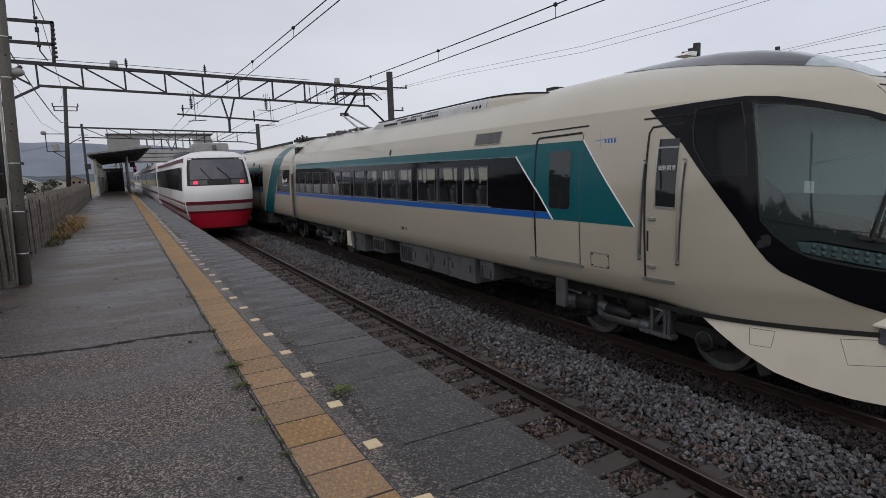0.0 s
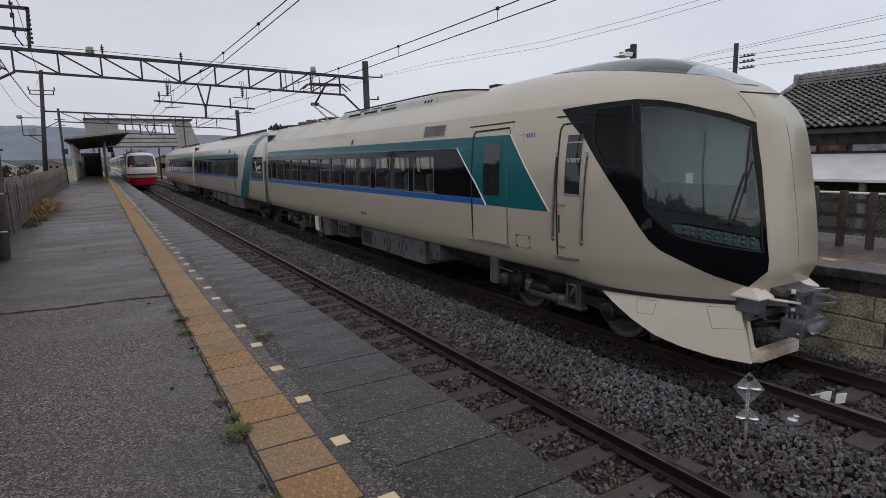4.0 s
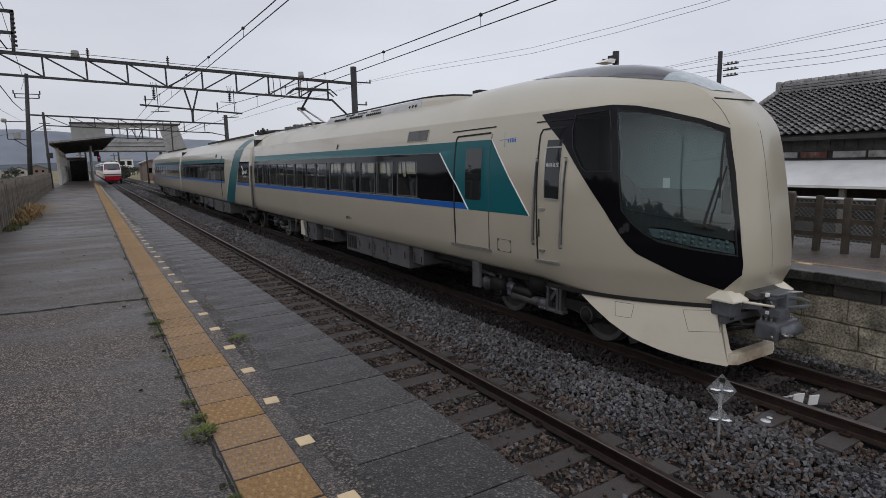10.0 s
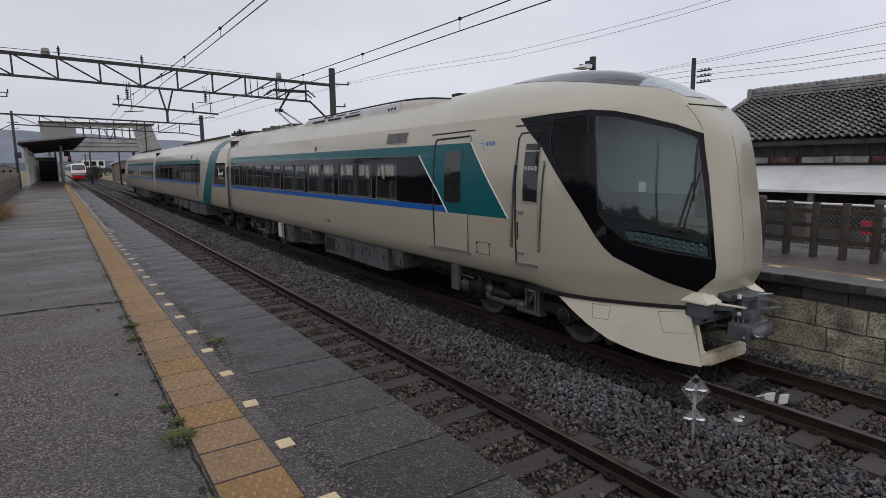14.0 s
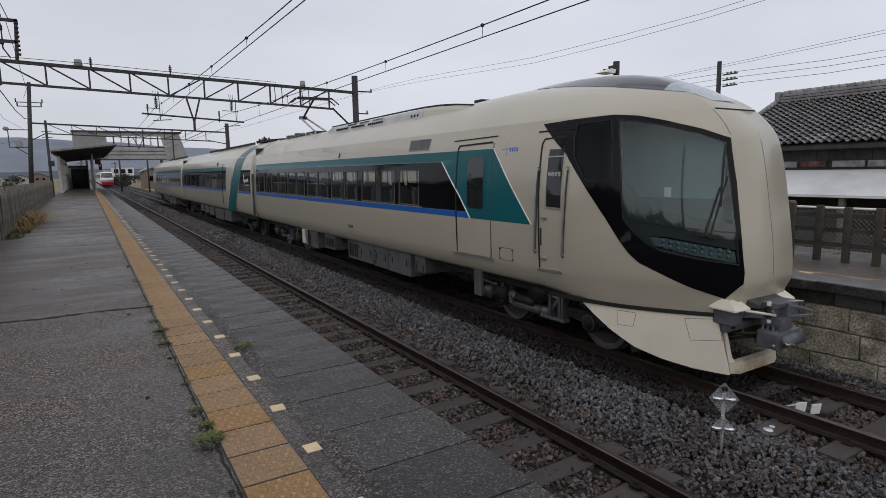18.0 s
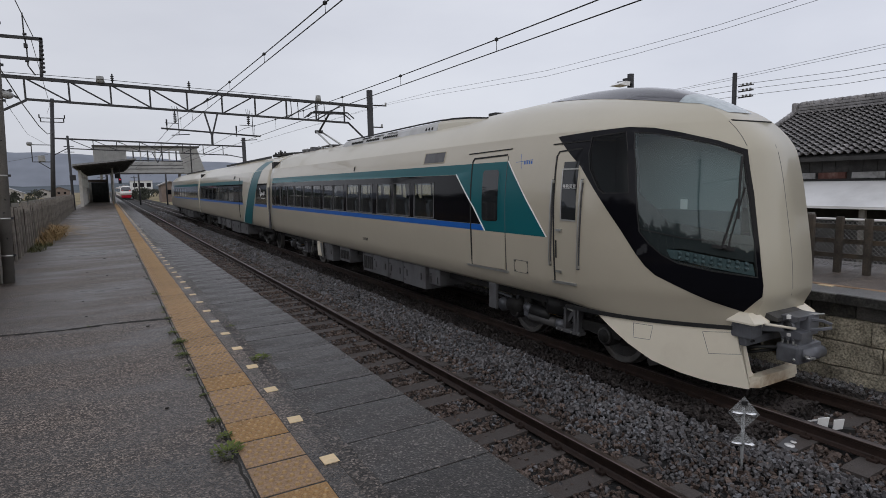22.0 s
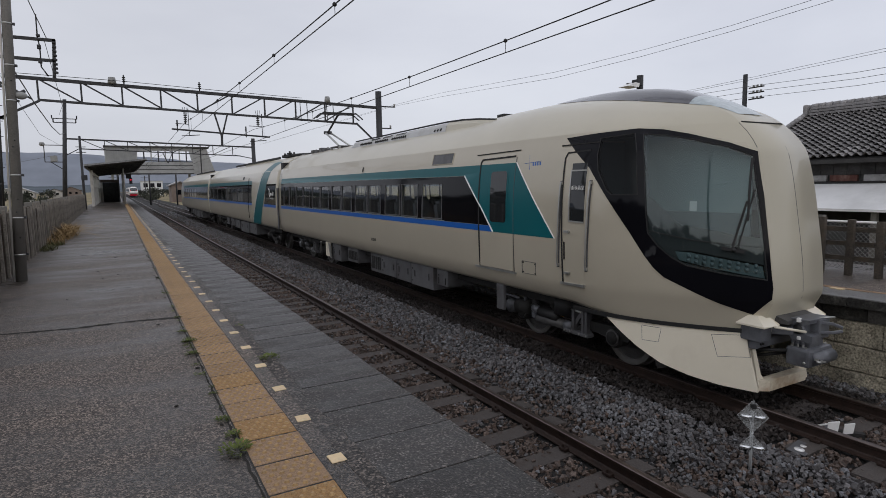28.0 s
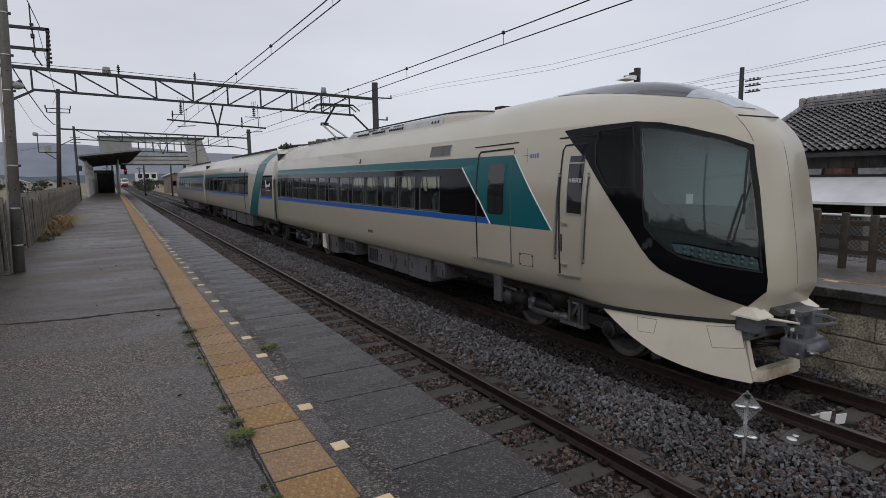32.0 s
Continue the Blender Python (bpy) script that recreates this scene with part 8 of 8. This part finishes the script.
def storehouse():
    root = thing("storehouse", "old storehouse with grey pantile roof, charred boards and white canopy", "house")
    xr, zr, xe, ze = 19.2, 5.27, 14.9, 3.32
    yl, y0 = 9.95, -16.0
    boxpart("wall", M["dark_wood"], root, 15.4, 23.0, y0, yl - 0.6, -0.38, 3.3)
    bm = bmesh.new()
    prism(bm, [(xe, ze - 0.08), (xr, zr - 0.08), (23.5, ze - 0.08), (23.5, ze - 0.2), (xr, zr - 0.25), (xe, ze - 0.2)], "y", y0, yl)
    part("roof_deck", bm, M["dark_wood"], root)
    bm = bmesh.new()
    prism(bm, [(15.4, 3.2), (xr, zr - 0.25), (23.0, 3.2)], "y", yl - 0.75, yl - 0.6)
    part("gable_wall", bm, M["plaster"], root)
    # pantiles, one by one, in courses up the slope
    slope = math.atan2(zr - ze, xr - xe)
    run = math.hypot(zr - ze, xr - xe)
    bm = bmesh.new()
    n = 6
    prof = [(-0.135 + 0.27 * k / n, 0.058 * math.sin(2 * math.pi * k / n)) for k in range(n + 1)]
    lo = [bm.verts.new((0.0, u, v + 0.095)) for u, v in prof]
    hi = [bm.verts.new((0.30, u, v * 0.9)) for u, v in prof]
    sk = [bm.verts.new((0.012, u, v + 0.07)) for u, v in prof]
    un = [bm.verts.new((0.28, u, v * 0.9 - 0.02)) for u, v in prof]
    for k in range(n):
        bm.faces.new((lo[k], lo[k + 1], hi[k + 1], hi[k]))
        bm.faces.new((sk[k], sk[k + 1], lo[k + 1], lo[k]))
        bm.faces.new((sk[k + 1], sk[k], un[k], un[k + 1]))
    tile = part("roof_tile", bm, M["roof_tile"], root)
    base = Matrix.Translation((xe, 0, ze)) @ Matrix.Rotation(-slope, 4, "Y")
    courses = int(run / 0.255)
    count = 0
    rest_v, rest_f = [], []
    tv = [v.co.copy() for v in tile.data.vertices]
    tf = [tuple(p.vertices) for p in tile.data.polygons]
    for c in range(courses):
        cols = int((yl - y0) / 0.265)
        for k in range(cols):
            y = yl - 0.2 - 0.265 * k
            m = base @ Matrix.Translation((c * 0.255, y, random.uniform(-0.004, 0.006)))
            if count < 300 and 5.5 < y and c > 2:
                if count == 0:
                    tile.matrix_basis = m
                else:
                    again("roof_tile", tile.data, root, m)
                count += 1
            else:
                b = len(rest_v)
                rest_v += [tuple(m @ v) for v in tv]
                rest_f += [tuple(b + i for i in f) for f in tf]
    tagged(mesh("roof_tiles", rest_v, rest_f, M["roof_tile"], root), "grey pantiles", kind="stuff")
    # ridge of stacked tiles and the verge roll
    for k, (w, z) in enumerate(((0.28, 0.0), (0.24, 0.12), (0.2, 0.24))):
        boxpart("ridge_course", M["roof_tile"], root, xr - w, xr + w, y0, yl - 0.1 - 0.05 * k, zr + z - 0.05, zr + z + 0.05, 0.02)
    for k in range(90):
        y = yl - 0.2 - 0.27 * k
        rodpart("ridge_tile", M["roof_tile"], root, (xr, y, zr + 0.32), (xr, y - 0.25, zr + 0.34), 0.12, 8)
    boxpart("ridge_end", M["roof_tile"], root, xr - 0.3, xr + 0.3, yl - 0.15, yl + 0.05, zr - 0.1, zr + 0.42, 0.08)
    for k in range(16):
        t0, t1 = k / 16, (k + 0.96) / 16
        rodpart("verge_tile", M["roof_tile"], root, (xe + (xr - xe) * t0, yl - 0.05, ze + (zr - ze) * t0 + 0.08), (xe + (xr - xe) * t1, yl - 0.05, ze + (zr - ze) * t1 + 0.12), 0.11, 8)
    # upper wall of charred boards, patched metal band below
    for k in range(60):
        y = yl - 1.0 - 0.42 * k
        boxpart("wall_board", M["dark_wood"], root, 15.34, 15.4, y - 0.405, y, 2.74, 3.3)
    for k in range(24):
        y = yl - 0.9 - 1.05 * k
        key = "rust_sheet" if k % 3 == 2 else "grey_sheet"
        boxpart("patch_sheet", M[key], root, 15.3, 15.4, y - random.uniform(0.8, 1.04), y, 2.52, 2.73)
    # black strip put in for the shade below the patched band
    boxpart("painted_shade_strip", M["rubber"], root, 15.26, 15.4, y0, yl - 0.7, 2.44, 2.5)
    # white sheet canopy, posts and a deep open bay
    bm = bmesh.new()
    prism(bm, [(15.3, 2.44), (13.6, 1.66), (13.6, 1.58), (15.3, 2.36)], "y", y0, yl + 1.5)
    part("canopy", bm, M["plaster"], root, "plain white sheet canopy")
    for k in range(10):
        boxpart("canopy_post", M["concrete_pole"], root, 13.7, 13.85, yl - 2.6 * k, yl - 2.6 * k + 0.16, -0.38, 1.6)
    boxpart("low_wall", M["dark_wood"], root, 13.9, 14.0, y0, yl, -0.38, 0.5)


storehouse()


def street_pole():
    root = thing("utility_pole", "dark utility pole with cross arms behind the storehouse", "pole", (22.1, 14.7, -0.38))
    rodpart("shaft", M["gantry"], root, (0, 0, 0), (0, 0, 8.35), 0.13, 12, 0.11)
    for z in (7.65, 7.38, 7.08):
        barpart("cross_arm", M["gantry"], root, (0.1, -0.15, z), (0.1, -0.95, z), 0.06, 0.06)
        for k in range(3):
            rodpart("insulator", M["porcelain"], root, (0.1, -0.4 - 0.2 * k, z), (0.1, -0.4 - 0.2 * k, z + 0.12), 0.05, 8)


street_pole()


def road_pole():
    root = thing("utility_pole", "tall slim utility pole with cross arms behind the platform", "pole", (-20, -10.9, -0.38))
    rodpart("shaft", M["gantry"], root, (0, 0, 0), (0, 0, 14.6), 0.17, 12, 0.11)
    for z, w in ((13.9, 0.8), (13.1, 0.9)):
        barpart("cross_arm", M["gantry"], root, (-0.1, -w, z), (-0.1, w, z), 0.09, 0.09)
        for y in (-w, -0.4 * w, 0.4 * w, w):
            rodpart("insulator", M["porcelain"], root, (-0.1, y, z), (-0.1, y, z + 0.22), 0.06, 8)
    barpart("stay", M["gantry"], root, (0, 0, 9.4), (3.2, -7.0, 10.6), 0.1, 0.1)
    rodpart("can", M["porcelain"], root, (0.25, 0, 10.4), (0.25, 0, 11.2), 0.2, 12)


road_pole()
for dz in (14.1, 13.3):
    wire([(-20.1, -60, dz + 0.2), (-20.1, -34, dz - 1.0), (-20.1, -10.9, dz - 0.2), (-20.3, 16, dz - 1.1)], 0.014, group="line cables")


# ---- distance ----
def hills():
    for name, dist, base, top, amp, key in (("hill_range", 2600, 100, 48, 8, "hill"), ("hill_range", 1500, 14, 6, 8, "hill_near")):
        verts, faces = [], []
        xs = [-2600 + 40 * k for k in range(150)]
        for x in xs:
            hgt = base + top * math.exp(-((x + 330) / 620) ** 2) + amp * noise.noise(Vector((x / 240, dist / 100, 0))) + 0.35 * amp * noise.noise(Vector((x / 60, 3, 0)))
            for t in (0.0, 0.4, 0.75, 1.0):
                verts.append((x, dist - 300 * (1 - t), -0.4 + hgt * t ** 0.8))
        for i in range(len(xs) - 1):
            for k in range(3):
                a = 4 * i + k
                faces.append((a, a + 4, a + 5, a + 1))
        tagged(mesh(name, verts, faces, M[key], smooth=True), "low wooded hills with distance haze tinted into their colour", "hills", kind="structure")
    # a nearer wooded knoll
    verts, faces, n = [], [], 28
    for j in range(n):
        for i in range(n):
            u, v = -1 + 2 * i / (n - 1), -1 + 2 * j / (n - 1)
            r = math.hypot(u, v)
            hgt = 26 * max(0.0, 1 - r * r) * (1 + 0.25 * noise.noise(Vector((u * 4, v * 4, 2)))) + (1.6 * noise.noise(Vector((u * 14, v * 14, 5))) if r < 0.97 else 0)
            verts.append((-165 + 75 * u, 640 + 60 * v, -0.6 + max(0.0, hgt)))
    for j in range(n - 1):
        for i in range(n - 1):
            a = j * n + i
            faces.append((a, a + 1, a + n + 1, a + n))
    tagged(mesh("wooded_knoll", verts, faces, M["knoll"]), "dark wooded knoll beyond the fields", "hills", kind="structure")
    verts = [(-160, 230, -0.35), (-42, 215, -0.35), (-60, 520, -0.35), (-230, 520, -0.35)]
    tagged(mesh("grass_field", verts, [(0, 1, 2, 3)], M["meadow"]), "strip of green meadow beyond the fence", "field", kind="structure")


hills()


def small_house(x, y, w, d, hgt, wall, roof, label):
    root = thing("house", label, "house", (x, y, -0.38), group="houses in the distance")
    boxpart("wall", M[wall], root, -w / 2, w / 2, -d / 2, d / 2, 0, hgt)
    bm = bmesh.new()
    prism(bm, [(-w / 2 - 0.5, hgt - 0.1), (0, hgt + w * 0.22), (w / 2 + 0.5, hgt - 0.1), (w / 2 + 0.5, hgt + 0.1), (0, hgt + w * 0.22 + 0.25), (-w / 2 - 0.5, hgt + 0.1)], "y", -d / 2 - 0.4, d / 2 + 0.4)
    bm2 = bmesh.new()
    prism(bm2, [(-w / 2, hgt), (w / 2, hgt), (0, hgt + w * 0.22)], "y", -d / 2, d / 2)
    part("gable", bm2, M[wall], root)
    part("roof", bm, M[roof], root)
    for k in range(max(1, int(w / 3))):
        u = -w / 2 + 1.0 + 3.0 * k
        boxpart("window", M["black_gloss"], root, u, u + 1.2, -d / 2 - 0.05, -d / 2 + 0.02, hgt * 0.45, hgt * 0.45 + 1.1)


small_house(6.6, 150, 3.8, 8, 3.9, "brown_wall", "roof_tile", "plain brown gabled shed beside the track")
small_house(-47, 330, 13, 8, 2.6, "house_wall", "roof_tile", "low pale house with a dark tiled roof behind the field")
small_house(-33, 335, 7, 7, 2.6, "house_wall", "shelter_roof", "small pale shed with a dark roof behind the field")
small_house(-62, 345, 10, 7, 3.0, "brown_wall", "roof_tile", "brown house with a dark roof behind the field")
small_house(-82, 380, 12, 9, 3.4, "house_wall", "roof_tile", "low pale house with a dark tiled roof")
small_house(-60, 395, 9, 8, 3.0, "house_wall", "roof_tile", "small pale house with a dark roof")
small_house(-118, 420, 14, 9, 3.6, "house_wall", "roof_tile", "low pale house with a dark tiled roof")
small_house(-30, 400, 10, 8, 3.2, "brown_wall", "shelter_roof", "small brown house with a dark roof")
small_house(-112, 330, 9, 8, 4.6, "plaster", "roof_tile", "white house standing among trees")
small_house(-95, 500, 12, 9, 5.4, "house_wall", "shelter_roof", "two-storey pale house with a dark roof")


def white_block():
    root = thing("apartment_block", "long white two-storey building far down the line", "building", (9.3, 330, -0.38))
    boxpart("wall", M["plaster"], root, -5, 5, 0, 9, 0, 7.3)
    boxpart("roof", M["bridge"], root, -5.3, 5.3, -0.3, 9.3, 7.3, 7.6)
    for k in range(3):
        boxpart("window", M["black_gloss"], root, -3.9 + 3.1 * k, -1.9 + 3.1 * k, -0.06, 0.02, 4.3, 6.4)


white_block()


def bush(x, y, r, hgt, seed, n=420, label="dark leafy tree beside the field"):
    """A crown of many small leaf clumps over a short forked trunk."""
    rng = random.Random(seed)
    root = thing("tree", label, "tree", (x, y, -0.38), group="trees in the distance")
    bm = bmesh.new()
    rod(bm, (0, 0, 0), (0, 0, hgt * 0.5), r * 0.09, 7, r * 0.05)
    for k in range(5):
        a = rng.uniform(0, 6.283)
        rod(bm, (0, 0, hgt * 0.35), (math.cos(a) * r * 0.6, math.sin(a) * r * 0.6, hgt * rng.uniform(0.6, 0.85)), r * 0.04, 5, r * 0.015)
    part("trunk", bm, M["dark_wood"], root)
    verts, faces = [], []
    lobes = [(rng.uniform(-0.5, 0.5) * r, rng.uniform(-0.5, 0.5) * r, hgt * rng.uniform(0.4, 0.8), r * rng.uniform(0.4, 0.65)) for _ in range(6)]
    for _ in range(n):
        lx, ly, lz, lr = lobes[rng.randrange(6)]
        v = Vector((rng.gauss(0, 1), rng.gauss(0, 1), rng.gauss(0, 1))).normalized() * lr * rng.uniform(0.5, 1.1)
        c = Vector((lx, ly, lz)) + v
        s = r * rng.uniform(0.06, 0.14)
        rot = Euler((rng.uniform(0, 6.3), rng.uniform(0, 6.3), rng.uniform(0, 6.3))).to_matrix()
        b = len(verts)
        for p in ((-1, -0.6, 0), (1, -0.5, 0.2), (0.8, 0.7, 0), (-0.7, 0.6, 0.3)):
            q = rot @ (Vector(p) * s) + c
            verts.append((q.x, q.y, max(q.z, 0.05)))
        faces.append((b, b + 1, b + 2, b + 3))
    mesh("crown", verts, faces, M["foliage"], root)


rngb = random.Random(12)
for k in range(44):
    yb = rngb.uniform(230, 430)
    bush(-0.12 * yb - rngb.uniform(-6, 55), yb, rngb.uniform(1.4, 3.0), rngb.uniform(1.6, 3.6), 200 + k, 240)
for k, (x, y, r, hgt) in enumerate(((1.2, 165, 1.3, 1.6), (2.4, 175, 1.6, 2.0), (0.4, 190, 1.6, 2.0), (8.5, 105, 2.0, 2.4), (3.6, 190, 2.6, 3.6), (13, 120, 2.6, 4.0), (-16, 95, 1.5, 2.2), (-22, 130, 2.0, 3.0), (10, 160, 3, 4.5))):
    bush(x, y, r, hgt, 300 + k, 300, "grey-green leafy bush beside the line")
for k in range(22):
    near = k > 15
    yb = rngb.uniform(0, 16) if near else -62 + 4.2 * k
    bush(rngb.uniform(-42, -34) if near else rngb.uniform(-56, -46), yb, rngb.uniform(3.8, 5.2), rngb.uniform(5.6, 7.2) if near else rngb.uniform(5.0, 6.6), 700 + k, 700, "dark broad-leaved tree in the grove behind the platform")
for k in range(12):
    yt = 34 + 6.5 * k
    bush(-15.5 - 0.33 * yt + rngb.uniform(-4, 0), yt, rngb.uniform(3.0, 4.2), rngb.uniform(5.5, 8.0), 900 + k, 500, "dark broad-leaved tree in the grove beyond the fields")
for k in range(9):
    bush(2.5 + 1.5 * k, 285 + 4 * (k % 3), 1.7, 3.4 + 0.4 * (k % 2), 800 + k, 200, "grey-green leafy bush beside the line")
for k, (x, y) in enumerate(((-1.0, 118), (3.1, 112), (-6.2, 150), (1.5, 205), (-7.5, 200))):
    root = thing("line_pole", "distant dark overhead line pole", "pole", (x, y, -0.38), group="distant line poles")
    rodpart("shaft", M["gantry"], root, (0, 0, 0), (0, 0, 7.5), 0.14, 8)
    barpart("cross_arm", M["gantry"], root, (-1.0, 0, 6.9), (1.0, 0, 6.9), 0.1, 0.1)


def parked_car(x, y, rz, key, label):
    root = thing("parked_car", label, "car", (x, y, -0.38), rz=rz, group="cars in the distance")
    bm = bmesh.new()
    prism(bm, [(-1.9, 0.3), (1.9, 0.3), (1.95, 0.8), (1.2, 0.95), (0.7, 1.45), (-1.1, 1.48), (-1.85, 0.95)], "x", -0.78, 0.78)
    part("body", bm, M[key], root)
    boxpart("window", M["black_gloss"], root, -0.8, 0.8, -1.05, 0.62, 1.0, 1.38)
    for sx in (-1, 1):
        for yy in (-1.2, 1.2):
            rodpart("wheel", M["rubber"], root, (sx * 0.6, yy, 0.31), (sx * 0.8, yy, 0.31), 0.31, 12)


parked_car(-40, 190, 80, "white", "small white parked car by the field")
parked_car(-27, 176, 80, "white", "small white parked van by the field")
parked_car(6.2, 112, 70, "porcelain", "silver parked car beside the shed")
parked_car(-55, 205, 95, "under_grey", "grey parked car by the field")


def motions():
    walk(RED, [(t, pose(x, y, 0)) for t, x, y in LEAVING])


LEAVING = [(0, -2.8, 23.3), (0.5, -2.8, 28.6), (1, -2.8, 33.8), (2, -2.8, 43.6), (3, -2.75, 52.6), (4, -2.7, 62), (5.5, -2.6, 76), (7, -2.5, 90), (10, -2.35, 115), (12, -2.3, 131), (14, -2.25, 143), (17, -2.2, 155), (19, -2.1, 164), (21, -1.8, 176), (23, -1.4, 191), (25, -1.1, 210), (28, -1.1, 243), (30, -1.1, 272), (32, -1.1, 302)]
motions()
